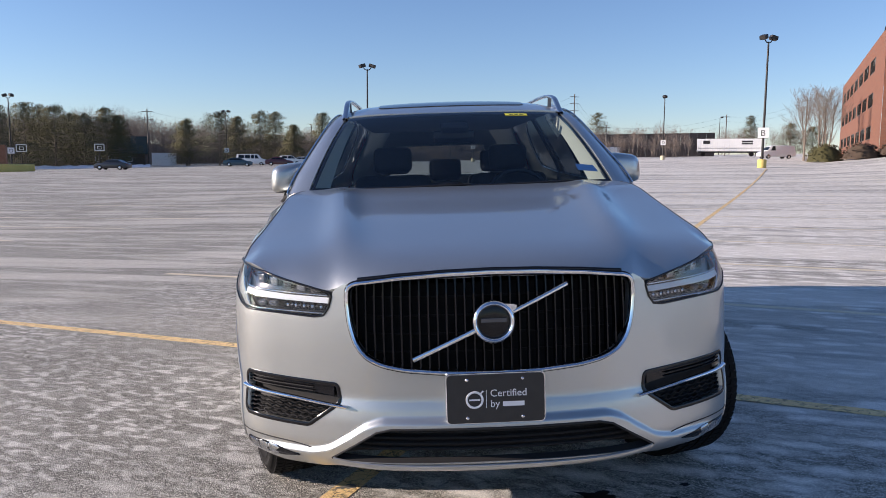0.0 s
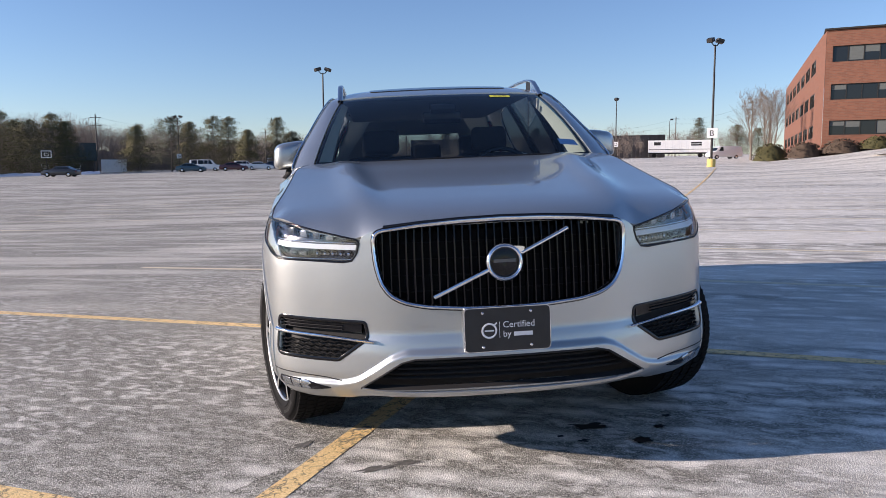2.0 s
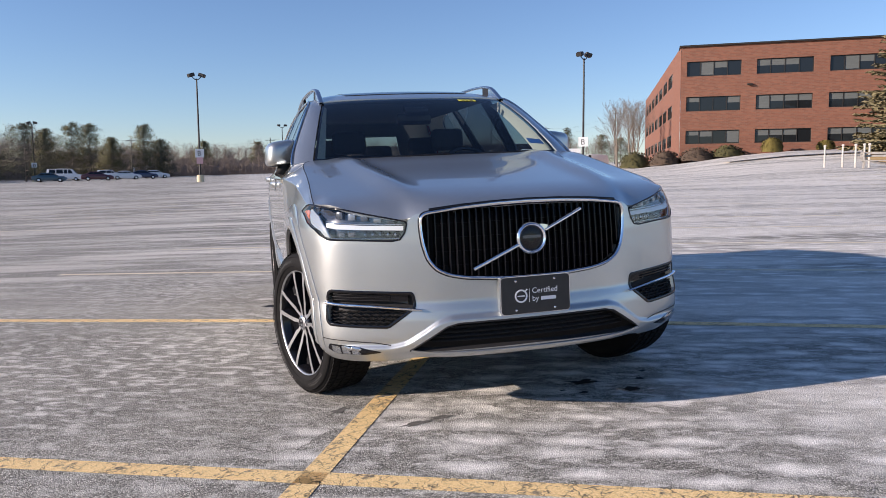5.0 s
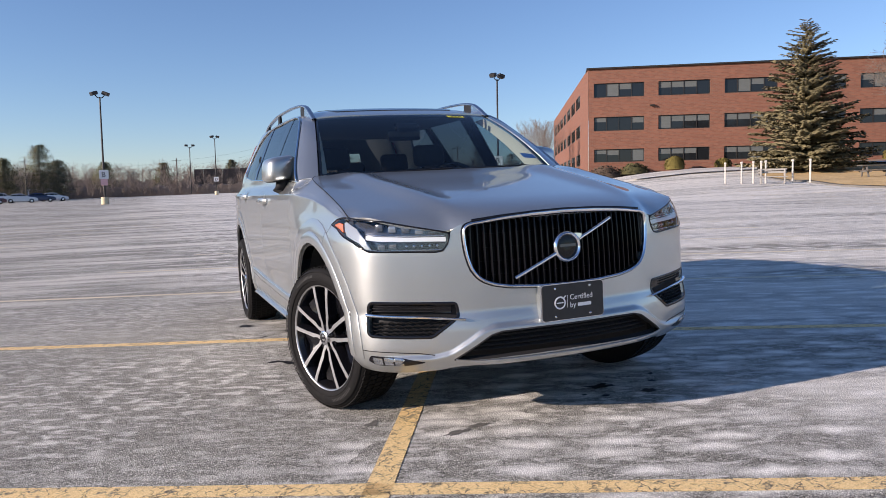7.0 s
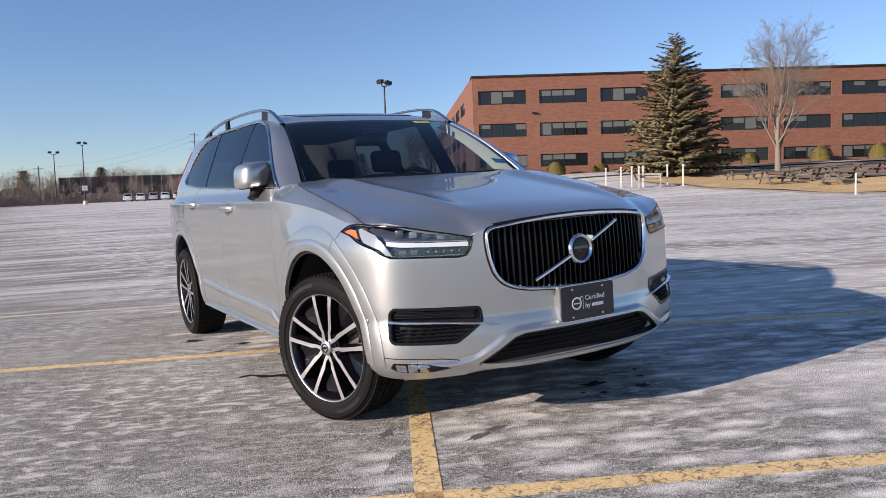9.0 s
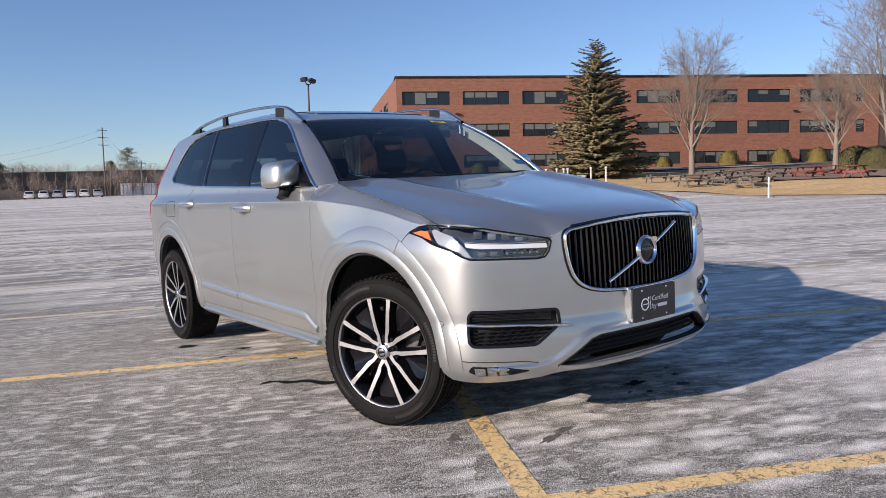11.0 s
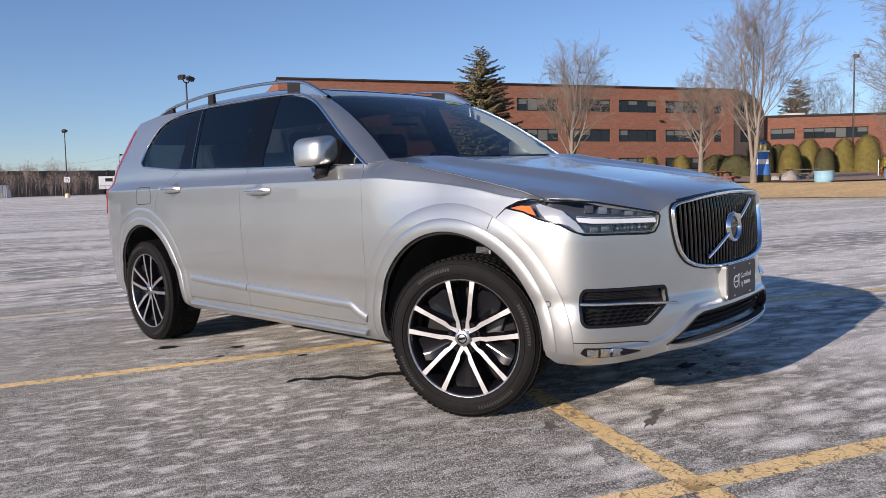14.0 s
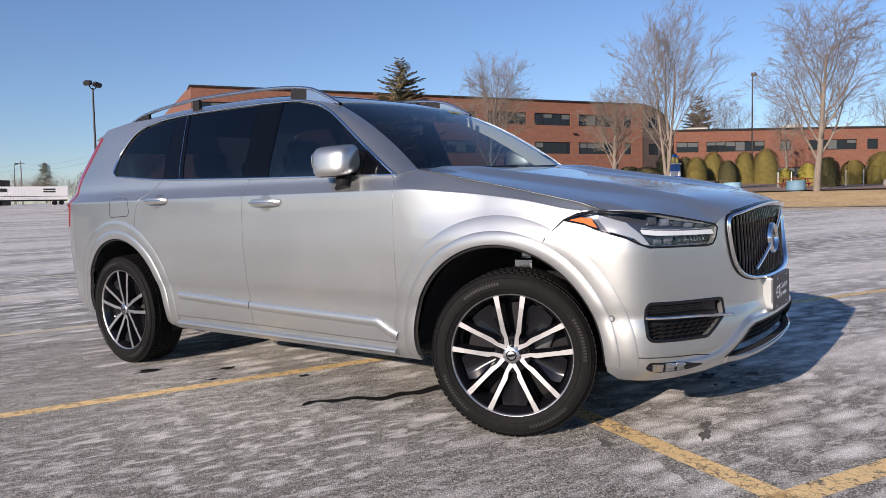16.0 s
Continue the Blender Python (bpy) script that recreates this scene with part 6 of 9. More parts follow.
# --- cabin ---
bm = bmesh.new()
for x0, x1, y0, y1 in ((-0.70, 0.70, 0.42, 0.80),):
    box(bm, x1 - x0, y1 - y0, 0.02, pose(0, (y0 + y1) / 2, 1.13))
part("cowl", bm, VOID_BLACK, suv, "black cowl below the windscreen")
bm = bmesh.new()
box(bm, 1.46, 0.52, 0.26, pose(0, 0.90, 1.04, -6, 0, 0), 0.07, 3)
part("dashboard", bm, INTERIOR, suv, "charcoal dashboard", smooth=True)
bm = bmesh.new()
box(bm, 1.66, 2.9, 0.06, pose(0, 2.2, 0.55))
part("cabin_floor", bm, INTERIOR, suv, "dark cabin floor")
bm = bmesh.new()
box(bm, 1.22, 2.1, 0.03, pose(0, 2.45, 1.60), 0.01, 1)
part("headlining", bm, INTERIOR, suv, "dark headlining")
for x, y, z, w in ((-0.38, 1.62, 0.86, 0.50), (0.38, 1.62, 0.86, 0.50), (-0.40, 2.55, 0.84, 0.46), (0.40, 2.55, 0.84, 0.46), (0.0, 2.55, 0.78, 0.32)):
    seat = empty("seat", Matrix(), "", "")
    seat.parent = suv
    seat.matrix_parent_inverse = Matrix()
    bm = bmesh.new()
    box(bm, w, 0.15, 0.66, pose(x, y, z + 0.05, -16, 0, 0), 0.06, 3)
    part("backrest", bm, INTERIOR, seat, "charcoal backrest", smooth=True)
    bm = bmesh.new()
    box(bm, 0.25, 0.09, 0.17, pose(x, y + 0.12, z + 0.47, -12, 0, 0), 0.04, 3)
    part("headrest", bm, INTERIOR, seat, "charcoal headrest", smooth=True)
    bm = bmesh.new()
    box(bm, w, 0.5, 0.15, pose(x, y - 0.28, z - 0.24, 6, 0, 0), 0.05, 3)
    part("cushion", bm, INTERIOR, seat, "charcoal seat cushion", smooth=True)
bm = bmesh.new()
bmesh.ops.create_circle(bm, segments=8, radius=0.015, matrix=pose(0.19, 0, 0, 90, 0, 0))
bmesh.ops.spin(bm, geom=bm.edges[:], axis=(0, 0, 1), cent=(0, 0, 0), angle=2 * math.pi, steps=36, use_merge=True)
box(bm, 0.36, 0.05, 0.02, Matrix(), 0.008)
box(bm, 0.14, 0.11, 0.04, Matrix(), 0.015, 2)
ob = part("steering_wheel", bm, GLOSS_BLACK, suv, "black steering wheel", smooth=True)
ob.matrix_basis = pose(0.38, 1.20, 1.08, 62, 0, 0)
bm = bmesh.new()
box(bm, 0.24, 0.03, 0.075, pose(0, 1.20, 1.455, 8, 0, 0), 0.015, 2)
box(bm, 0.16, 0.10, 0.05, pose(0, 1.13, 1.51, 25, 0, 0), 0.015, 2)
part("inside_mirror", bm, GLOSS_BLACK, suv, "inside mirror and sensor housing", smooth=True)
st = [(0.46, 0.908), (0.66, 0.904), (0.66, 0.944), (0.46, 0.948)]
sticker = panel("windscreen_sticker", st, STICKER_YELLOW, suv, fn=screen, off=0.002, lip=0.0, out=(0, -1, 0.6), label="yellow sticker at the windscreen's top")
for a, b in ((0.50, 0.53), (0.545, 0.575), (0.59, 0.625)):
    panel("printed_bar", [(a, 0.918), (b, 0.917), (b, 0.933), (a, 0.934)], DARK_SEAM, sticker, fn=screen, off=0.003, lip=0.0, out=(0, -1, 0.6))
panel("permit_sticker", [(0.80, 0.135), (0.935, 0.115), (0.925, 0.185), (0.80, 0.205)], STICKER_BLUE, suv, fn=screen, off=0.002, lip=0.0, out=(0, -1, 0.6), label="blue sticker in the windscreen's corner")
for a, b, v0 in ((-0.72, 0.05, 0.008), (0.02, 0.80, 0.010)):
    strip("wiper", [(a + (b - a) * t, v0 + 0.02 * t) for t in np.linspace(0, 1, 10)], 0.012, 0.008, BLACK_PLASTIC, suv, fn=screen, off=0.001, out=(0, -1, 0.6), gap=0.1, label="black wiper blade")


# ---- the brick office ----
def brick_material():
    m = material("red_brick", (0.30, 0.11, 0.07), 0.9)
    t, n, l, b = nodes_of(m)
    v = coords(m)
    br = n.new("ShaderNodeTexBrick")
    br.inputs["Color1"].default_value = (0.235, 0.094, 0.056, 1)
    br.inputs["Color2"].default_value = (0.155, 0.060, 0.037, 1)
    br.inputs["Mortar"].default_value = (0.17, 0.11, 0.08, 1)
    br.inputs["Scale"].default_value = 1.0
    br.inputs["Brick Width"].default_value = 0.42
    br.inputs["Row Height"].default_value = 0.15
    br.inputs["Mortar Size"].default_value = 0.014
    sep = n.new("ShaderNodeSeparateXYZ")
    com = n.new("ShaderNodeCombineXYZ")
    add = n.new("ShaderNodeMath")
    l.new(v, sep.inputs[0])
    l.new(sep.outputs[0], add.inputs[0])
    l.new(sep.outputs[1], add.inputs[1])
    l.new(add.outputs[0], com.inputs[0])
    l.new(sep.outputs[2], com.inputs[1])
    l.new(com.outputs[0], br.inputs["Vector"])
    big = noise_of(m, v, 0.5, 4)
    c = mix_of(m, ramp_of(m, big, (0.3, (0,) * 3), (0.8, (0.45,) * 3)), br.outputs["Color"], (0.19, 0.078, 0.048))
    l.new(c, b.inputs["Base Color"])
    return m


BRICK = brick_material()
FRAME = material("dark_bronze_frame", (0.03, 0.026, 0.022), 0.5, 0.3)
PANE = material("office_window_glass", (0.012, 0.014, 0.016), 0.04, 0.0, 0.0)
BLIND = speckled("pale_window_blind", (0.075, 0.084, 0.08), (0.125, 0.137, 0.132), 6, 0.6, 0.1, 0.01, stretch=(1, 1, 14))
OB = Matrix.Translation((BC.x, BC.y, 0)) @ Matrix((( BU.x, BV.x, 0, 0), (BU.y, BV.y, 0, 0), (0, 0, 1, 0), (0, 0, 0, 1)))
office = empty("office_building", OB, "three-storey red brick office building with ribbon windows", "building")
BASE, TOP = 1.0, 14.6
ROWS_Z = ((11.4, 12.95), (7.72, 9.25), (4.25, 5.68))


def wall_with_windows(name, length, z0, z1, wins, place, parent, depth=0.35, inset=0.2):
    """A brick wall along x with real openings; windows stand back in them. wins: x0, x1, z0, z1."""
    xs = sorted({0.0, length, *[w[0] for w in wins], *[w[1] for w in wins]})
    zs = sorted({z0, z1, *[w[2] for w in wins], *[w[3] for w in wins]})
    v, f, idx = [], [], {}

    def vid(p):
        k = (round(p[0], 4), round(p[1], 4), round(p[2], 4))
        if k not in idx:
            idx[k] = len(v)
            v.append(p)
        return idx[k]
    for i in range(len(xs) - 1):
        for j in range(len(zs) - 1):
            cx, cz = (xs[i] + xs[i + 1]) / 2, (zs[j] + zs[j + 1]) / 2
            if any(w[0] < cx < w[1] and w[2] < cz < w[3] for w in wins):
                continue
            f.append([vid((xs[i], 0, zs[j])), vid((xs[i + 1], 0, zs[j])), vid((xs[i + 1], 0, zs[j + 1])), vid((xs[i], 0, zs[j + 1]))])
    for a, b, c, d in wins:
        for p, q in (((a, c), (b, c)), ((b, c), (b, d)), ((b, d), (a, d)), ((a, d), (a, c))):
            f.append([vid((p[0], 0, p[1])), vid((p[0], depth, p[1])), vid((q[0], depth, q[1])), vid((q[0], 0, q[1]))])
    w = mesh_ob(name, v, f, BRICK, parent)
    w.matrix_basis = place
    rnd = random.Random(len(wins) + int(length))
    for a, b, c, d in wins:
        bm = bmesh.new()
        n = max(1, round((b - a) / 1.38))
        t = 0.07
        box(bm, b - a, 0.1, t, pose((a + b) / 2, inset, c + t / 2))
        box(bm, b - a, 0.1, t, pose((a + b) / 2, inset, d - t / 2))
        for k in range(n + 1):
            x = a + (b - a) * k / n
            box(bm, t, 0.104, d - c, pose(min(max(x, a + t / 2), b - t / 2), inset, (c + d) / 2))
        win = part("window", bm, FRAME, parent, "dark-framed ribbon window")
        win.matrix_basis = place
        for k in range(n):
            x0, x1 = a + (b - a) * k / n, a + (b - a) * (k + 1) / n
            drop = rnd.choice((0.0, 0.0, 0.35, 0.45, 0.45, 0.9)) * (d - c)
            mesh_ob("pane", [(x0, inset + 0.01, c), (x1, inset + 0.01, c), (x1, inset + 0.01, d), (x0, inset + 0.01, d)], [(0, 1, 2, 3)], PANE, win)
            if drop:
                mesh_ob("blind", [(x0 + 0.04, inset + 0.005, d - drop), (x1 - 0.04, inset + 0.005, d - drop), (x1 - 0.04, inset + 0.005, d - 0.05), (x0 + 0.04, inset + 0.005, d - 0.05)], [(0, 1, 2, 3)], BLIND, win)
    return w


fw = [(a, a + 5.45, z0, z1) for a in (0.6, 7.55, 14.5, 21.4, 28.2, 35.35, 42.0, 48.7) for z0, z1 in ROWS_Z] + [(56.0, 57.2, z0, z1) for z0, z1 in ROWS_Z[:2]]
wall_with_windows("front_wall", 59.0, BASE, TOP, fw, Matrix(), office)
sw = [(a, a + 5.2, z0, z1) for a in np.arange(3.0, 52, 7.1) for z0, z1 in ROWS_Z]
wall_with_windows("side_wall", 60.0, BASE, TOP, sw, pose(-4.1, 59.9, 0, 0, 0, -86.1), office, 0.16, 0.06)
bm = bmesh.new()
box(bm, 59.6, 60.5, 0.16, pose(29.6, 30.0, TOP - 0.02))
part("roof", bm, FRAME, office, "dark roof edge")
# the stair end has a quarter-round roof; its dark colour holds its shade
edge = [(59.02 + 4.9 * math.sin(radians(a)), TOP - 3.3 + 3.3 * math.cos(radians(a))) for a in np.linspace(0, 90, 13)] + [(63.92, BASE), (59.02, BASE)]
v = [(x, y, z) for y in (0.15, 30.0) for x, z in edge]
m = len(edge)
f = [tuple(range(m)), tuple(range(2 * m - 1, m - 1, -1))] + [(i, i + m, (i + 1) % m + m, (i + 1) % m) for i in range(m)]
rounded_end = mesh_ob("rounded_end", v, f, speckled("shade_darkened_cladding", (0.05, 0.036, 0.03), (0.085, 0.062, 0.05), 0.8, 0.7, 0.05, 0.01), office, "stair end with a quarter-round roof, its shade put into a dark colour")
for z0, z1 in ROWS_Z[:2]:
    bm = bmesh.new()
    box(bm, 1.5, 0.06, z1 - z0, pose(60.9, 0.13, (z0 + z1) / 2), 0.02, 1)
    part("stair_window", bm, PANE, rounded_end, "dark stair window")


# ---- annex and things round the lot ----
CONCRETE = speckled("grey_concrete", (0.38, 0.36, 0.33), (0.52, 0.50, 0.46), 9, 0.9, 0.3, 0.01)
KERB_STONE = speckled("weathered_kerb_concrete", (0.11, 0.105, 0.095), (0.18, 0.17, 0.155), 9, 0.9, 0.3, 0.01)
POLE_DARK = material("dark_bronze_pole", (0.035, 0.032, 0.03), 0.5, 0.4)
YELLOW_BASE = speckled("yellow_painted_concrete", (0.58, 0.43, 0.12), (0.74, 0.58, 0.20), 7, 0.85, 0.3, 0.01)
CREAM_BASE = speckled("cream_painted_concrete", (0.55, 0.47, 0.30), (0.68, 0.60, 0.42), 7, 0.85, 0.3, 0.01)
WHITE_PAINT = speckled("white_paint", (0.70, 0.70, 0.69), (0.82, 0.82, 0.81), 3, 0.5, 0.05, 0.01)
WOOD_GREY = speckled("weathered_wood", (0.09, 0.08, 0.07), (0.18, 0.16, 0.14), 6, 0.85, 0.3, 0.01, stretch=(1, 6, 1))
WOOD_PALE = speckled("bleached_wood", (0.24, 0.225, 0.20), (0.38, 0.36, 0.33), 6, 0.85, 0.3, 0.01, stretch=(1, 6, 1))
RED_WOOD = speckled("red_stained_wood", (0.14, 0.03, 0.022), (0.23, 0.058, 0.042), 6, 0.7, 0.2, 0.01, stretch=(1, 6, 1))
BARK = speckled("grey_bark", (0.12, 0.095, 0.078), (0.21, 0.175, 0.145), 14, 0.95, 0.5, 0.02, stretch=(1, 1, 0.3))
# lighter copy of the bark with sunlight put into its colour
BARK_SUNLIT = speckled("pale_sunlit_bark", (0.15, 0.125, 0.10), (0.26, 0.22, 0.18), 14, 0.95, 0.4, 0.02, stretch=(1, 1, 0.3))
SPRUCE_GREEN = speckled("spruce_needles", (0.10, 0.09, 0.045), (0.25, 0.205, 0.105), 3, 0.9, 0.2, 0.02)
PINE_GREEN = speckled("pine_needles", (0.07, 0.068, 0.030), (0.125, 0.115, 0.05), 0.4, 0.9, 0.2, 0.02)
PINE_DARK = speckled("dark_pine_needles", (0.05, 0.053, 0.030), (0.09, 0.09, 0.045), 0.4, 0.9, 0.2, 0.02)
CEDAR_GOLD = speckled("golden_cedar", (0.085, 0.068, 0.013), (0.175, 0.138, 0.032), 3, 0.9, 0.3, 0.02)
CEDAR_YELLOW = speckled("yellow_green_cedar", (0.16, 0.14, 0.02), (0.32, 0.27, 0.05), 3, 0.9, 0.3, 0.02)
BUSH_GREEN = speckled("clipped_yew", (0.035, 0.036, 0.013), (0.095, 0.082, 0.027), 5, 0.9, 0.3, 0.02)
BUSH_BROWN = speckled("brown_winter_bush", (0.05, 0.034, 0.024), (0.10, 0.07, 0.048), 3.0, 0.95, 0.3, 0.02)
BRUSH_BROWN = speckled("bare_winter_brush", (0.15, 0.118, 0.10), (0.26, 0.21, 0.175), 2.0, 0.95, 0.3, 0.02)
DARK_WALL = speckled("dark_brown_fence", (0.055, 0.042, 0.036), (0.10, 0.08, 0.07), 1.2, 0.85, 0.2, 0.02, stretch=(1, 1, 0.2))
SNOW = speckled("old_snow", (0.55, 0.57, 0.60), (0.78, 0.79, 0.82), 2, 0.8, 0.4, 0.05)



def ray_place(az, dist, eye=(-2.6, -2.8)):
    return eye[0] + math.sin(radians(az)) * dist, eye[1] + math.cos(radians(az)) * dist


# two-storey annex beyond the rounded end
ax0, ay0 = ray_place(66.8, 108.5)
ax1, ay1 = ray_place(90.0, 133)
al = math.hypot(ax1 - ax0, ay1 - ay0)
annex = empty("brick_annex", pose(ax0, ay0, 0, 0, 0, math.degrees(math.atan2(ay1 - ay0, ax1 - ax0))), "lower two-storey red brick wing with ribbon windows", "building")
AZ0, AZ1 = 2.0, 11.2
aw = [(a + 4.1, b + 4.1, 8.1, 9.55) for a, b in ((2.5, 5.7), (6.8, 15.2), (17.4, 19.0), (21.5, 28.5), (30.0, 31.6), (33.0, 41.0), (43.5, 50.5))] + [(a + 4.1, b + 4.1, 4.4, 5.7) for a, b in ((6.8, 13.0), (17.0, 25.0), (29, 37))]
aw = [w for w in aw if w[1] < al]
wall_with_windows("front_wall", al, AZ0, AZ1, aw, Matrix(), annex)
bm = bmesh.new()
box(bm, al, 18, 0.3, pose(al / 2, 8.9, AZ1))
part("roof", bm, FRAME, annex, "dark roof edge")
for x, w, h in ((12, 3, 0.9), (19, 5, 0.6), (27, 2.2, 1.1), (34, 4, 0.7), (44, 3, 1.0)):
    bm = bmesh.new()
    box(bm, w, 3, h, pose(x, 8, AZ1 + 0.15 + h / 2), 0.05, 1)
    part("roof_plant", bm, CONCRETE, annex, "grey roof plant")
# wall lamps on the office
for x, z in ((6.9, 10.35), (34.2, 10.35), (48.0, 10.35)):
    bm = bmesh.new()
    box(bm, 0.55, 0.30, 0.16, pose(x, -0.2, z, 20, 0, 0), 0.04, 1)
    part("wall_lamp", bm, FRAME, office, "small dark wall lamp")


# lawn beside the drive, with a kerb
v, f = [], []
ds = np.linspace(-108, 0.3, 90)
NL = 30


def sheet_between(name, lo, hi, mat, rise, label):
    """A sheet of ground cover between two distances behind the lawn's edge."""
    v, f = [], []
    for i, d in enumerate(ds):
        for j in range(NL):
            a, b = lo(d), hi(d)
            u = lawn_edge(d) + a + (b - a) * (j / (NL - 1)) ** 1.3
            p = BC + BU * u + BV * d
            v.append((p.x, p.y, ground_z(p.x, p.y) + rise + 0.03 * noise.noise((u * 0.3, d * 0.3, 0))))
            if i and j:
                f.append(((i - 1) * NL + j - 1, (i - 1) * NL + j, i * NL + j, i * NL + j - 1))
    return tagged(mesh_ob(name, v, f, mat, None, smooth=True), label, name.replace("_", " "), kind="structure")


sheet_between("lawn", lambda d: 0.0, lambda d: 14.0, DRY_GRASS, 0.12, "dry straw-coloured winter lawn")
sheet_between("mulch_bed", lambda d: 9.5 + 2.0 * math.sin(d * 0.21) + 1.2 * math.sin(d * 0.53), lambda d: 95 - lawn_edge(d), MULCH, 0.19, "brown bed of bark mulch and leaf litter under the trees")
v, f = [], []
for i, u in enumerate(np.linspace(3, 40, 30)):
    for dd in (-17.6, -15.4):
        p = BC + BU * u + BV * (dd + 0.05 * u)
        v.append((p.x, p.y, ground_z(p.x, p.y) + 0.30))
    if i:
        f.append((2 * i - 2, 2 * i, 2 * i + 1, 2 * i - 1))
tagged(mesh_ob("footpath", v, f, CONCRETE), "pale concrete footpath before the office", "footpath", kind="structure")
v, f = [], []
for i, d in enumerate(ds):
    p = BC + BU * lawn_edge(d) + BV * d
    q = p - BU * 0.18
    z = ground_z(p.x, p.y)
    v += [(q.x, q.y, z - 0.02), (q.x, q.y, z + 0.09), (p.x, p.y, z + 0.10), (p.x, p.y, z - 0.02)]
    if i:
        o = 4 * i
        f += [(o - 4, o, o + 1, o - 3), (o - 3, o + 1, o + 2, o - 2), (o - 2, o + 2, o + 3, o - 1)]
tagged(mesh_ob("kerb", v, f, KERB_STONE), "pale concrete kerb along the lawn", "kerb", kind="structure")


# ---- lot lamps ----
def lot_lamp(x, y, h, base, heads, label, sign="", turn=0.0, arm=False):
    r = empty("lot_lamp", at(x, y), label, "street lamp", "lot lamps")
    v, f = lathe([(0.0, 0.0), (0.0, 0.36), (0.62, 0.36), (0.70, 0.33), (0.72, 0.0)][1:], 20, "z")
    if base:
        mesh_ob("base", v, f, base, r, "painted concrete base", smooth=True, sharp=40)
    v, f = tube([(0, 0, 0.3), (0, 0, h * 0.5), (0, 0, h)], [0.105, 0.09, 0.07], 10)
    mesh_ob("pole", v, f, POLE_DARK, r, "dark pole", smooth=True, sharp=50)
    for k, (dx, tilt, yaw) in enumerate(heads):
        a = Matrix.Rotation(radians(turn), 4, "Z")
        v, f = tube([(0, 0, h - 0.1), (dx * 0.5, 0, h - 0.05), (dx, 0, h + 0.18)], 0.045, 8)
        ob = mesh_ob("arm", v, f, POLE_DARK, r, smooth=True)
        ob.matrix_basis = a
        bm = bmesh.new()
        box(bm, 0.62, 0.55, 0.36, pose(dx * 1.25, 0, h + 0.34, 0, tilt, yaw), 0.06, 1)
        ob = part("lamp_head", bm, POLE_DARK, r, "dark floodlight head")
        ob.matrix_basis = a
    if sign:
        v0 = pose(0, -0.14, 2.9)
        ob = part("sign", rounded_slab(0.85, 0.85, 0.02, 0.03), WHITE_PAINT, r, "white row sign")
        ob.matrix_basis = pose(0, 0, 0, 0, 0, sign[1]) @ v0
        lettering(sign[0], 0.7, pose(-0.23, -0.006, -0.25, 90, 0, 0), DARK_SEAM, ob)
        if len(sign) > 2:
            ob2 = part("lower_sign", rounded_slab(0.62, 0.72, 0.02, 0.02), PINK_SIGN, r, "faded pink lower sign")
            ob2.matrix_basis = pose(0, 0, 0, 0, 0, sign[1]) @ pose(0, -0.135, 2.2)
    return r


PINK_SIGN = material("faded_pink_sign", (0.72, 0.42, 0.42), 0.6)
PAIR = ((-0.42, -18, 25), (0.42, 18, -25))
bx, by = ray_place(25.25, 68.0, (-0.4, -3.4))
lot_lamp(bx, by, 10.3, YELLOW_BASE, PAIR, "tall dark lot lamp on a yellow base with a white sign", ("B", -25), 20)
px, py = ray_place(-2.70, 79, (-1.7, -3.7))
lot_lamp(px, py, 10.3, CREAM_BASE, PAIR, "tall dark lot lamp on a cream base with two signs", ("B", 3, 1), 5)
px, py = ray_place(19.2, 133, (-1.9, -2.6))
lot_lamp(px, py, 10.3, CREAM_BASE, PAIR, "distant dark lot lamp on a cream base", ("D", -19), 80)
px, py = ray_place(5.0, 144, (-2.0, -3.5))
lot_lamp(px, py, 10.4, CREAM_BASE, PAIR, "distant dark lot lamp on a cream base", ("D", -5), 10)
px, py = ray_place(3.22, 150, (-2.0, -3.5))
lot_lamp(px, py, 9.2, None, ((-0.5, 0, 0), (0.5, 0, 0)), "plain distant street lamp", turn=0)
px, py = ray_place(-28.13, 122, (-0.2, -3.1))
lot_lamp(px, py, 10.3, YELLOW_BASE, PAIR, "tall dark lot lamp on a yellow base", ("D", 28), -10)
px, py = ray_place(-14.2, 150, (-0.2, -3.1))
lot_lamp(px, py, 10.0, CREAM_BASE, PAIR, "distant dark lot lamp", ("D", 14), 10)
px, py = ray_place(22.3, 205, (-0.2, -3.1))
lot_lamp(px, py, 9.6, None, ((0.4, 0, 0),), "slim distant street lamp")
px, py = ray_place(75.97, 92, (-3.6, -1.7))
lot_lamp(px, py, 12.0, None, ((0.55, 0, 0),), "slim dark lamp post on the lawn")


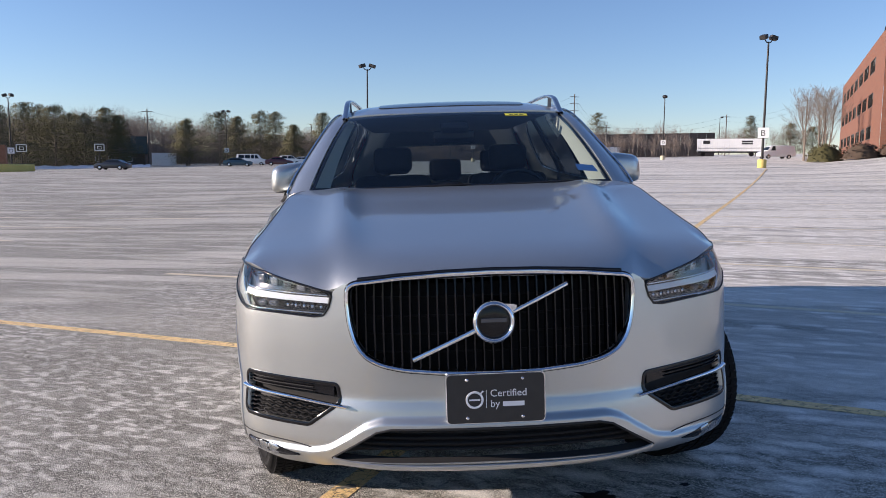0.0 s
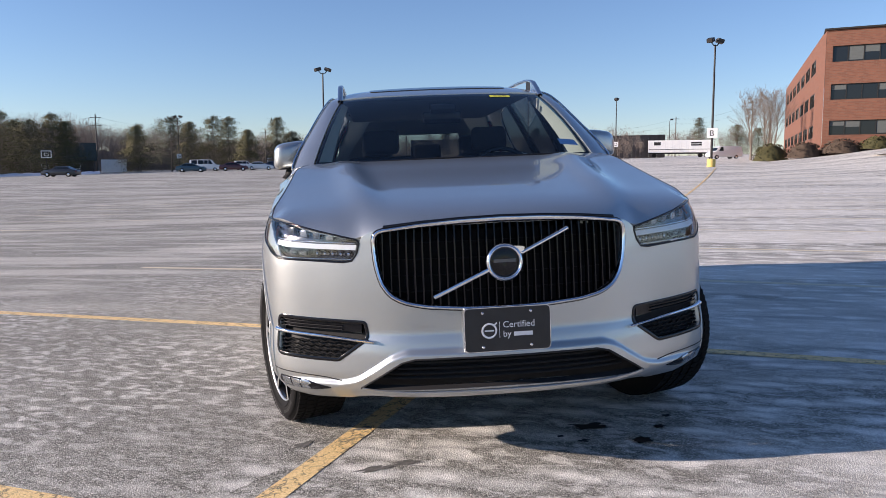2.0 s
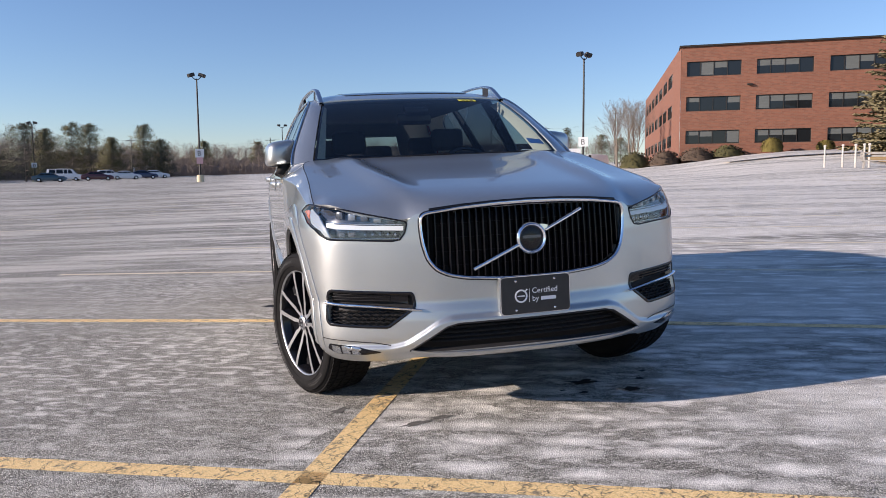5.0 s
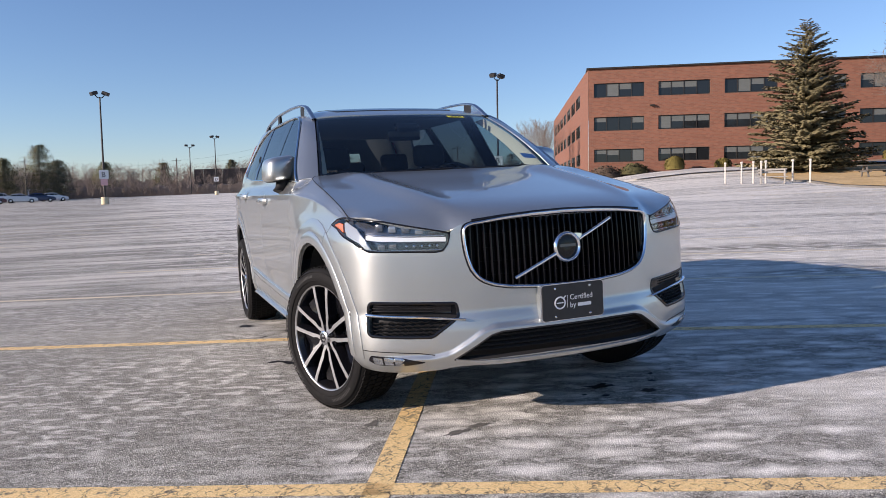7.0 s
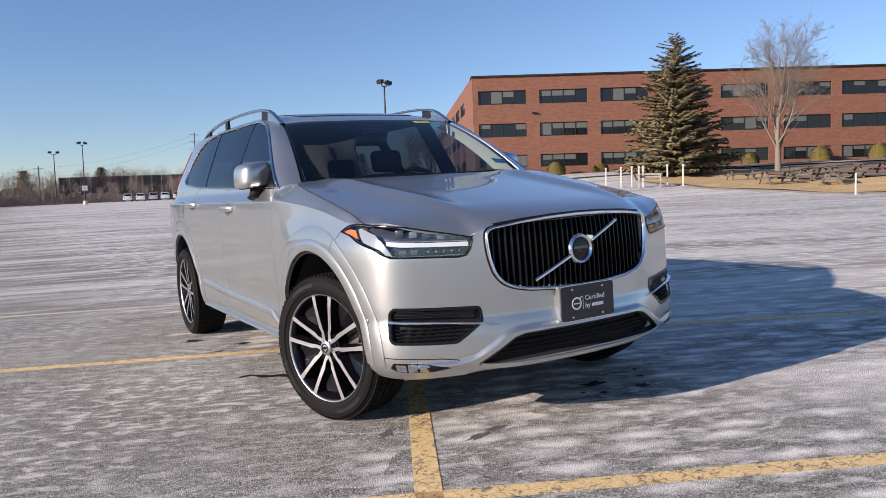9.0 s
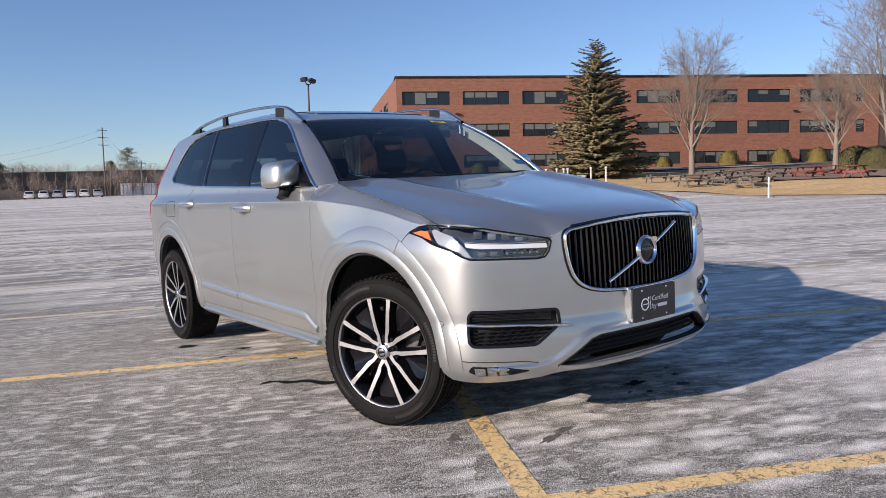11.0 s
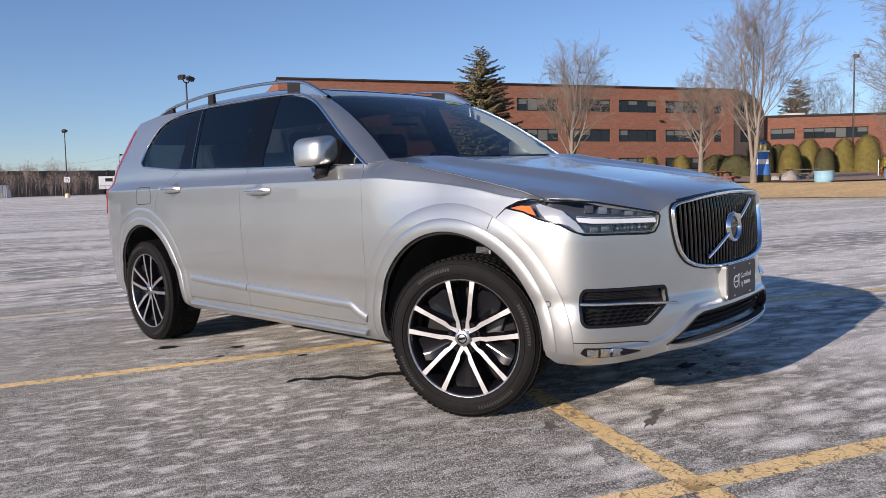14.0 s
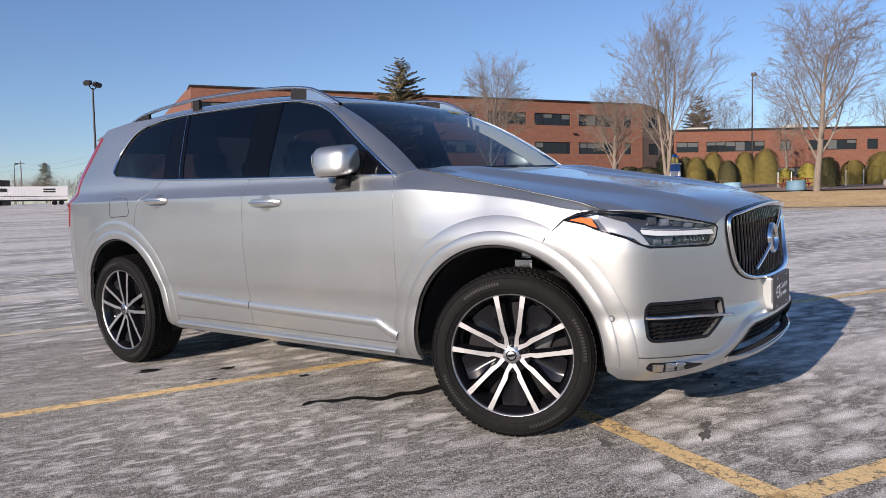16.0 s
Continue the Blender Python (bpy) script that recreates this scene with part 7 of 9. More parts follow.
# ---- trees ----
def bare_tree(name, x, y, height, spread, seed, mat, label, trunk=0.22, levels=5, forks=1, low=0.22, kid=(10, 6, 4, 3, 3)):
    """A leafless tree: a tapered trunk, limbs, boughs and many fine twigs."""
    rnd = random.Random(seed)
    t = empty(name, at(x, y), label, "tree", "bare trees")
    parts = {0: ([], []), 1: ([], []), 2: ([], [])}

    def add(k, pts, radii, sides):
        V, F = parts[k]
        v, f = tube(pts, radii, sides, cap=False)
        o = len(V)
        V.extend(v)
        F.extend(tuple(i + o for i in q) for q in f)

    def grow(p, d, length, r, lev):
        n = 6 if lev == 0 else (4 if lev == 1 else (3 if lev == 2 else 2))
        pts, rad = [p], [r]
        q, e = p.copy(), d.copy()
        for i in range(n):
            wob = Vector((rnd.gauss(0, 1), rnd.gauss(0, 1), rnd.gauss(0, 0.5))) * (0.05 + 0.05 * lev)
            e = (e + wob + Vector((0, 0, (0.09, 0.12, 0.06, 0.05, 0.05, 0.05)[lev]))).normalized()
            q = q + e * length / n
            pts.append(q.copy())
            rad.append(r * (1 - 0.75 * (i + 1) / n) if lev else r * (1 - 0.72 * (i + 1) / n))
        add(0 if lev == 0 else (1 if lev <= 2 else 2), pts, [max(a, 0.006) for a in rad], 9 if lev == 0 else (6 if lev == 1 else (4 if lev == 2 else 3)))
        if lev >= levels:
            return
        kids = kid[min(lev, 4)]
        for k in range(kids):
            s = (low + (1 - low) * (k + rnd.random()) / kids) if lev == 0 else 0.25 + 0.75 * (k + rnd.random()) / kids
            i = min(int(s * n), n - 1)
            a = pts[i].lerp(pts[i + 1], s * n - i)
            ang = rnd.uniform(0, 2 * math.pi) if lev else 2.4 * k + rnd.uniform(-0.5, 0.5)
            side_v = Vector((math.cos(ang), math.sin(ang), 0))
            dd = (pts[i + 1] - pts[i]).normalized()
            side_v = (side_v - dd * side_v.dot(dd)).normalized()
            lean = rnd.uniform(0.55, 0.95) * spread
            nd = (dd * (1.0 if lev else 0.9) + side_v * lean).normalized()
            ll = length * (0.62 * (1 - 0.45 * s) if lev == 0 else rnd.uniform(0.42, 0.62))
            grow(a, nd, ll, max(rad[i] * (0.42 if lev == 0 else 0.50), 0.007), lev + 1)

    for k in range(forks):
        a = 2 * math.pi * k / forks + seed
        d = Vector((0.16 * math.cos(a), 0.16 * math.sin(a), 1)) if forks > 1 else Vector((0.03, 0, 1))
        foot = Vector((0.3 * trunk * math.cos(a), 0.3 * trunk * math.sin(a), height * 0.13)) if forks > 1 else Vector((0, 0, -0.1))
        grow(foot, d.normalized(), (height - foot.z) * rnd.uniform(0.85, 1.0), trunk / (forks ** 0.5), 0)
    if forks > 1:
        add(0, [Vector((0, 0, -0.2)), Vector((0, 0, height * 0.03)), Vector((0, 0, height * 0.15))], [trunk * 1.35, trunk * 1.05, trunk * 0.85], 12)
    for k, nm, lb in ((0, "trunk", "tapered bare trunk"), (1, "limb", "bare limbs"), (2, "twig_mass", "fine bare twigs")):
        if parts[k][1]:
            mesh_ob(nm, *parts[k], mat, t, lb, smooth=True)
    return t


def soften(ob, lift=0.35):
    """Turns a crown's leaves and normals outwards from its stem, so that its mass shades as a whole."""
    def away(p):
        q = Vector((p.x, p.y, 0))
        return ((q.normalized() if q.length > 1e-4 else Vector((0, 0, 1))) + Vector((0, 0, lift))).normalized()
    for face in ob.data.polygons:
        if face.normal.dot(away(face.center)) < 0:
            face.flip()
    ob.data.update()
    ob.data.shade_smooth()
    ob.data.normals_split_custom_set_from_vertices([away(q.co) for q in ob.data.vertices])
    return ob


def needle_tree(name, x, y, height, radius, seed, mat, label, tiers=26, base=0.06, droop=0.35, gappy=0.2, spray=14, tip=1.0, group="evergreens", fine=1.0):
    """A conifer: trunk, whorled boughs and many small needle sprays."""
    rnd = random.Random(seed)
    t = empty(name, at(x, y), label, "tree", group)
    v, f = tube([(0, 0, -0.1), (0, 0, height * 0.5), (0, 0, height * 0.97)], [height * 0.018, height * 0.011, 0.02], 8)
    mesh_ob("trunk", v, f, BARK, t, "brown trunk", smooth=True)
    V, F, BV_, BF = [], [], [], []
    for i in range(tiers):
        s = (i + rnd.uniform(-0.3, 0.3)) / tiers
        z = height * (base + (1 - base) * max(0.0, min(s, 0.985)))
        rr = radius * ((1 - s) ** tip * (0.9 + 0.2 * rnd.random()) + 0.03)
        nb = max(5, int(11 * (1 - s) + 4))
        for k in range(nb):
            if rnd.random() < gappy * 0.5:
                continue
            a = 2 * math.pi * (k + rnd.random() * 0.8) / nb + i * 1.7
            ln = rr * rnd.uniform(0.58, 1.08)
            zb = z + rnd.uniform(-0.7, 0.7) * height / tiers
            d = Vector((math.cos(a), math.sin(a), 0))
            lift = 0.25 - droop * (1 - s) - 0.1
            pts = []
            for q in range(4):
                w = q / 3
                pts.append(Vector((0, 0, zb)) + d * ln * w + Vector((0, 0, ln * (lift * w + 0.16 * w * w))))
            vv, ff = tube(pts, [0.035, 0.028, 0.018, 0.008], 3, cap=False)
            o = len(BV_)
            BV_.extend(vv)
            BF.extend(tuple(u + o for u in g) for g in ff)
            ns = max(4, int(spray * (0.35 + ln / radius)))
            side_d = Vector((-d.y, d.x, 0))
            for m2 in range(ns):
                w = (m2 + rnd.random()) / ns
                c = pts[0].lerp(pts[3], w) + Vector((0, 0, 0.1 * ln * w * (w - 1)))
                for sd in (-1, 1):
                    L = (0.12 + 0.30 * (1 - 0.6 * w)) * ln * 0.62 * fine * rnd.uniform(0.6, 1.4) + 0.10
                    e = (side_d * sd * rnd.uniform(0.6, 1.0) + d * rnd.uniform(0.5, 1.0) + Vector((0, 0, rnd.uniform(-0.45, 0.15)))).normalized()
                    wd = L * rnd.uniform(0.16, 0.26)
                    up = Vector((rnd.uniform(-0.5, 0.5), rnd.uniform(-0.5, 0.5), 1)).normalized()
                    b = e.cross(up).normalized()
                    o = len(V)
                    V.extend([c - b * wd * 0.3, c + e * L * 0.55 - b * wd, c + e * L, c + e * L * 0.5 + b * wd, c + e * L * 0.4 + up * wd * 0.8])
                    F.extend([(o, o + 1, o + 4), (o + 1, o + 2, o + 4), (o + 2, o + 3, o + 4), (o + 3, o, o + 4)])
    mesh_ob("bough_mass", BV_, BF, BARK, t, "brown boughs")
    soften(mesh_ob("crown", V, F, mat, t, "needle sprays with gaps"))
    return t


def white_pine(name, x, y, height, radius, seed, mat, label, full=0.5):
    """A far pine with a loose crown of needle tufts on uneven limbs; a low full makes a broader crown."""
    rnd = random.Random(seed)
    t = empty(name, at(x, y), label, "tree", "far pines")
    V, F = tube([(0, 0, -0.2), (0.1, 0, height * 0.5), (0, 0.1, height * 0.96)], [height * 0.016, height * 0.010, 0.03], 6)
    L, G = [], []
    n = 54
    for i in range(n):
        s = 0.06 + 0.89 * (i + rnd.random()) / n
        wide = (0.70 + 0.30 * min(1.0, s / 0.28)) * (1.02 - s) ** (1.05 - 0.45 * full) * 1.12
        reach = radius * (wide * rnd.uniform(0.55, 1.15) + 0.05)
        a = i * 2.4 + rnd.uniform(-0.5, 0.5)
        tip = Vector((math.cos(a) * reach, math.sin(a) * reach, reach * rnd.uniform(-0.05, 0.35)))
        foot = Vector((0, 0, height * s - 0.1 * reach))
        vv, ff = tube([foot, foot + tip * 0.6, foot + tip], [0.06, 0.04, 0.015], 3, cap=False)
        o = len(V)
        V.extend(vv)
        F.extend(tuple(q + o for q in g) for g in ff)
        for w in (0.45, 0.72, 0.98):
            c = foot + tip * w
            size = 0.22 * reach + 0.32
            for _ in range(54):
                q = Vector((rnd.gauss(0, 0.62), rnd.gauss(0, 0.62), rnd.gauss(0, 0.34))) * size
                e = (q.normalized() * 0.6 + Vector((rnd.uniform(-0.6, 0.6), rnd.uniform(-0.6, 0.6), rnd.uniform(0.0, 0.8)))).normalized()
                b = e.cross(Vector((rnd.uniform(-1, 1), rnd.uniform(-1, 1), rnd.uniform(-1, 1)))).normalized()
                m = rnd.uniform(0.16, 0.32)
                o = len(L)
                p = c + q
                L.extend([p - b * m * 0.10, p + e * m * 0.5 - b * m * 0.20, p + e * m, p + e * m * 0.5 + b * m * 0.20])
                G.append((o, o + 1, o + 2, o + 3))
    mesh_ob("trunk", V, F, BARK, t, "brown trunk and limbs", smooth=True)
    soften(mesh_ob("crown", L, G, mat, t, "loose tufts of needles"))
    return t


def clump(name, x, y, rx, ry, rz, seed, mat, label, category="bush", group="bushes", n=900, shape=1.0, leaf=0.10):
    """A dense bush of many small leaf sprays round a dark heart."""
    rnd = random.Random(seed)
    t = empty(name, at(x, y), label, category, group)
    V, F = [], []
    for i in range(n):
        u, a = rnd.uniform(-0.25, 1), rnd.uniform(0, 2 * math.pi)
        k = math.sqrt(max(0, 1 - max(u, 0) ** (2.0 * shape)))
        q = rnd.uniform(0.78, 1.04) * (1 + 0.06 * math.sin(3 * a + seed) + 0.04 * math.sin(5 * u * 3 + a * 2))
        c = Vector((rx * k * math.cos(a) * q, ry * k * math.sin(a) * q, rz * (0.25 + 0.75 * u) * (0.97 + 0.06 * rnd.random()) if u > 0 else rz * 0.25 * (1 + u * 3.4)))
        nrm = Vector((c.x / rx, c.y / ry, (c.z / rz - 0.3))).normalized()
        e = (nrm + Vector((rnd.uniform(-0.8, 0.8), rnd.uniform(-0.8, 0.8), rnd.uniform(-0.3, 0.9)))).normalized()
        b = e.cross(Vector((rnd.uniform(-1, 1), rnd.uniform(-1, 1), rnd.uniform(-1, 1)))).normalized()
        L = leaf * rnd.uniform(0.7, 1.6)
        o = len(V)
        V.extend([c, c + e * L * 0.6 - b * L * 0.4, c + e * L * 1.2, c + e * L * 0.6 + b * L * 0.4])
        F.extend([(o, o + 1, o + 2, o + 3)])
    o = len(V)
    m2, n2 = 12, 16
    for j in range(m2 + 1):
        u = j / m2
        for i in range(n2):
            a = 2 * math.pi * i / n2
            k = math.sqrt(max(0.0, 1 - u ** (2.0 * shape))) * 0.95
            V.append(Vector((rx * k * math.cos(a), ry * k * math.sin(a), rz * (0.02 + 0.95 * u))))
    for j in range(m2):
        for i in range(n2):
            k = (i + 1) % n2
            F.append((o + j * n2 + i, o + j * n2 + k, o + (j + 1) * n2 + k, o + (j + 1) * n2 + i))
    soften(mesh_ob("foliage", V, F, mat, t, "dense small foliage"), 0.5)
    return t


sx, sy = ray_place(48.35, 66, (-2.27, -3.44))
needle_tree("spruce", sx, sy, 12.0, 4.7, 4, SPRUCE_GREEN, "full olive-green spruce with drooping boughs on the lawn", tiers=50, spray=38, tip=0.62, gappy=0.25, fine=0.52)
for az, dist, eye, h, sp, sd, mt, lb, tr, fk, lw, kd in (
        (55.21, 66, (-2.27, -3.44), 9.6, 0.85, 3, BARK_SUNLIT, "full leafless tree with fine twigs", 0.27, 1, 0.16, (17, 7, 5, 4, 2)),
        (65.44, 70, (-3.05, -2.67), 7.4, 0.95, 11, BARK_SUNLIT, "spreading leafless tree before the brick wall", 0.25, 1, 0.2, (14, 7, 5, 4, 2)),
        (68.82, 48, (-3.05, -2.67), 8.8, 0.72, 21, BARK_SUNLIT, "tall leafless tree with several upright stems", 0.19, 3, 0.04, (8, 6, 4, 4, 2)),
        (80.07, 45, (-3.63, -1.71), 7.9, 1.1, 34, BARK_SUNLIT, "broad leafless tree with a pale trunk", 0.20, 1, 0.16, (16, 7, 5, 4, 2)),
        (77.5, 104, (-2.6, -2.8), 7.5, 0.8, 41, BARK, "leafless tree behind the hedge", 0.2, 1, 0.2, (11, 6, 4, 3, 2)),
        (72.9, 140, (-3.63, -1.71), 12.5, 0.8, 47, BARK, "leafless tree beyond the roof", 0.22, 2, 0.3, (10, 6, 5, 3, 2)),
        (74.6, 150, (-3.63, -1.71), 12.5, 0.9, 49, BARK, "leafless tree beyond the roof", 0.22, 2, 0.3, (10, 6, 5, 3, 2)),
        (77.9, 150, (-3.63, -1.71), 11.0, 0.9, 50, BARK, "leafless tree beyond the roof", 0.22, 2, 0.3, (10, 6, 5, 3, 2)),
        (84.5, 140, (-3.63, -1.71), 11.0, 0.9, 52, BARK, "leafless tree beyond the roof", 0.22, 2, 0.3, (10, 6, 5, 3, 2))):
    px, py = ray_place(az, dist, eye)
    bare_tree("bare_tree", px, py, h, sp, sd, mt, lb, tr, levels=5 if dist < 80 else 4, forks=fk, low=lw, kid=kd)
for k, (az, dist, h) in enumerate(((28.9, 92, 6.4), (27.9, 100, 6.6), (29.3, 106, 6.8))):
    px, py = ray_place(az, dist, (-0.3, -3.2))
    bare_tree("bare_tree", px, py, h, 0.55, 60 + k, BARK_SUNLIT, "leafless street tree beside the office", 0.16, levels=4, forks=2, low=0.15)
px, py = ray_place(71.85, 150)
needle_tree("pine", px, py, 16.5, 5.2, 9, PINE_GREEN, "dark pine beyond the brick wing", tiers=34, spray=24, gappy=0.1, tip=0.62)

# clipped bushes along the office and golden cedars before the annex
for k, (u, d, r, h) in enumerate(((9.0, -2.2, 1.0, 1.4), (14.0, -2.0, 0.8, 0.9), (19.0, -2.0, 1.0, 1.4), (30.5, -2.4, 0.9, 1.3), (38.5, -2.2, 1.1, 1.8), (45.0, -2.2, 1.1, 1.9), (49.5, -2.4, 1.1, 1.9))):
    p = BC + BU * u + BV * d
    clump("bush", p.x, p.y, r, r, h, 70 + k, CEDAR_GOLD, "rounded clipped olive evergreen bush by the brick wall", n=2400, leaf=0.07, shape=1.4)
for k, (u, d, r, h) in enumerate(((-1.5, -1.5, 1.7, 1.5), (-4.6, 0.5, 1.8, 1.7), (1.8, -1.6, 1.9, 1.3), (4.8, -1.6, 1.6, 1.1))):
    p = BC + BU * u + BV * d
    clump("bush", p.x, p.y, r, r * 0.8, h, 90 + k, BUSH_GREEN if k % 2 else BUSH_BROWN, "low spreading bush at the office corner", n=600, leaf=0.14)
for az, dist, r, h, mt in ((70.3, 80, 1.3, 3.5, BUSH_GREEN), (71.4, 82, 1.1, 2.9, BUSH_GREEN), (72.2, 80, 1.1, 2.9, CEDAR_GOLD), (73.35, 84, 1.15, 3.4, CEDAR_GOLD), (74.35, 82, 0.95, 2.5, BUSH_GREEN), (75.5, 84, 1.1, 3.4, CEDAR_GOLD),
                           (76.85, 84, 1.3, 3.7, CEDAR_GOLD), (78.1, 70, 0.6, 1.6, CEDAR_YELLOW), (79.55, 70, 0.85, 1.95, CEDAR_YELLOW), (80.75, 60, 0.75, 2.2, BUSH_GREEN), (82.3, 70, 0.95, 2.1, CEDAR_GOLD), (84.0, 70, 1.25, 2.7, CEDAR_GOLD), (86.3, 72, 1.4, 2.9, CEDAR_GOLD)):
    px, py = ray_place(az, dist, (-3.63, -1.71))
    clump("cedar", px, py, r, r, h, 110 + int(az * 10), mt, "rounded dark evergreen in the bed" if mt is BUSH_GREEN else "rounded golden evergreen in the bed", "shrub", "evergreen shrubs", n=4200, shape=1.6, leaf=0.065)
for az, dist, r in ((67.6, 74, 2.0), (66.4, 76, 1.7)):
    px, py = ray_place(az, dist)
    clump("thicket", px, py, r, r, 2.0, int(az * 10), BUSH_GREEN, "tangled dark winter thicket by the office end", "shrub", "thickets", n=2600, shape=1.1, leaf=0.09)


# ---- woods, fence and far lot edge ----
def woods(name, spans, seed, mat, label):
    """Far leafless woods: many thin forked stems, one joined mass."""
    rnd = random.Random(seed)
    V, F = [], []

    def stick(a, b, r0, r1):
        v, f = tube([a, b], [r0, r1], 3, cap=False)
        o = len(V)
        V.extend(v)
        F.extend(tuple(i + o for i in q) for q in f)
    for az0, az1, d0, d1, h0, h1, n in spans:
        for _ in range(n):
            x, y = ray_place(rnd.uniform(az0, az1), rnd.uniform(d0, d1), (0, 0))
            h = rnd.uniform(h0, h1)
            b = Vector((x, y, ground_z(x, y) - 0.2))
            top = b + Vector((rnd.gauss(0, 0.05) * h, rnd.gauss(0, 0.05) * h, h))
            stick(b, b.lerp(top, 0.86), 0.008 * h, 0.02)
            for k in range(12):
                p = b.lerp(top, rnd.uniform(0.3, 0.8))
                d = Vector((rnd.gauss(0, 1), rnd.gauss(0, 1), rnd.uniform(1.0, 2.6))).normalized()
                stick(p, p + d * h * rnd.uniform(0.12, 0.24), 0.045, 0.012)
            mid = b.lerp(top, 0.70)
            for k in range(120):
                q = Vector((rnd.gauss(0, 1), rnd.gauss(0, 1), rnd.gauss(0, 1))).normalized() * rnd.random() ** 0.4
                p = mid + Vector((q.x * 0.23 * h, q.y * 0.23 * h, q.z * 0.27 * h))
                d = Vector((q.x + rnd.gauss(0, 0.5), q.y + rnd.gauss(0, 0.5), rnd.uniform(0.4, 1.8))).normalized()
                stick(p, p + d * h * rnd.uniform(0.05, 0.11), 0.020, 0.008)
    ob = mesh_ob(name, V, F, mat)
    return tagged(ob, label, "woods", kind="stuff")


woods("bare_woods", ((-34, -20, 185, 230, 11.5, 14.5, 260), (-20, -13, 185, 230, 9.0, 12.0, 120), (-13, -5, 185, 230, 6.0, 9.5, 120), (-6, 8, 185, 240, 5, 9.5, 150), (7, 20.5, 215, 260, 7, 11.0, 60), (20.5, 30, 275, 300, 7, 11, 60), (-34, -18, 165, 185, 8, 12, 80)), 5, BRUSH_BROWN, "brown leafless woods along the lot's far edge")
woods("bare_saplings", ((-8, 20.6, 168, 182, 2.0, 5.5, 160), (10, 20.4, 165, 185, 4, 7.5, 60), (-12, 2, 165, 180, 1.5, 3.5, 60)), 6, BRUSH_BROWN, "thin bare saplings and brush before the dark fence")

# dark under-storey so that the woods are not see-through near the ground
for az0, az1, dd, h in ((-36, -18, 232, 10.0), (-19, -5, 233, 6.5), (-5.5, 8, 245, 4.8), (-8, 9, 181, 2.3)):
    v, f = [], []
    rnd = random.Random(int(dd))
    n = 60
    for i in range(n + 1):
        x, y = ray_place(az0 + (az1 - az0) * i / n, dd, (0, 0))
        z = ground_z(x, y)
        hh = h * (0.75 + 0.4 * rnd.random()) * min(1.0, 0.15 + (n - i) / 12)
        v += [(x, y, z - 0.5), (x, y, z + hh), (x + 2.0, y + 3.0, z + hh * 0.9), (x + 2.0, y + 3.0, z - 0.5)]
        if i:
            o = 4 * i
            f += [(o - 4, o, o + 1, o - 3), (o - 3, o + 1, o + 2, o - 2), (o - 2, o + 2, o + 3, o - 1)]
    tagged(mesh_ob("undergrowth", v, f, BRUSH_BROWN), "dark tangled undergrowth below the far woods", "woods", kind="stuff")

# dark fence or long shed beyond the brush
fx0, fy0 = ray_place(2.9, 190, (0, 0))
fx1, fy1 = ray_place(22.3, 205, (0, 0))
fence = empty("dark_fence", pose(fx0, fy0, 0, 0, 0, math.degrees(math.atan2(fy1 - fy0, fx1 - fx0))), "long dark brown board fence behind bare brush", "fence")
fl_ = math.hypot(fx1 - fx0, fy1 - fy0)
for k in range(30):
    x0, x1 = fl_ * k / 30, fl_ * (k + 1) / 30 - 0.06
    xm = fx0 + (fx1 - fx0) * (k + 0.5) / 30
    ym = fy0 + (fy1 - fy0) * (k + 0.5) / 30
    z = ground_z(xm, ym)
    bm = bmesh.new()
    box(bm, x1 - x0, 0.12, 6.2, pose((x0 + x1) / 2, 0, z + 3.0))
    part("board_panel", bm, DARK_WALL, fence)
for az, dist, h, r, sd, tp in ((-27.2, 150, 11.6, 5.0, 1, 0.5), (-25.4, 152, 12.0, 5.2, 2, 0.5), (-23.6, 156, 11.2, 4.8, 3, 0.5), (-22.2, 150, 10.6, 4.6, 4, 0.5), (-28.8, 146, 11.0, 5.0, 15, 0.5), (-26.3, 160, 11.8, 5, 31, 0.5), (-24.5, 162, 11.0, 5, 32, 0.5), (-30.5, 150, 11.0, 5, 33, 0.5), (-21.4, 150, 10.2, 2.6, 16, 0.7),
                         (-16.9, 158, 9.4, 3.0, 5, 0.8), (-14.6, 152, 11.4, 4.6, 6, 0.75), (-13.3, 164, 9.8, 3.0, 7, 0.7), (-11.7, 166, 11.5, 4.4, 8, 0.5), (-10.6, 168, 11.0, 4.2, 17, 0.5),
                         (-9.2, 158, 8.8, 2.8, 10, 0.8), (-7.1, 160, 10.6, 3.0, 11, 0.55), (-6.0, 165, 8.0, 2.6, 12, 0.7), (-3.0, 190, 9.0, 2.6, 13, 0.6), (0.9, 200, 8.0, 2.4, 14, 0.6),
                         (5.7, 200, 8.6, 2.2, 18, 0.6), (13.7, 230, 14.0, 4.4, 19, 0.5), (12.6, 236, 11.0, 3.4, 20, 0.6), (24.4, 272, 13.0, 3.6, 21, 0.55), (27.0, 282, 11.0, 4.6, 22, 0.5), (28.4, 285, 10.0, 4.4, 23, 0.5)):
    px, py = ray_place(az, dist, (-0.5, -3.2))
    white_pine("pine", px, py, h * (0.92 + 0.16 * (sd * 7 % 10) / 10), r * (1.15 + 0.30 * (sd * 3 % 10) / 10), 200 + sd, PINE_GREEN if sd % 3 else PINE_DARK, "feathery green pine at the lot's far edge", tp)

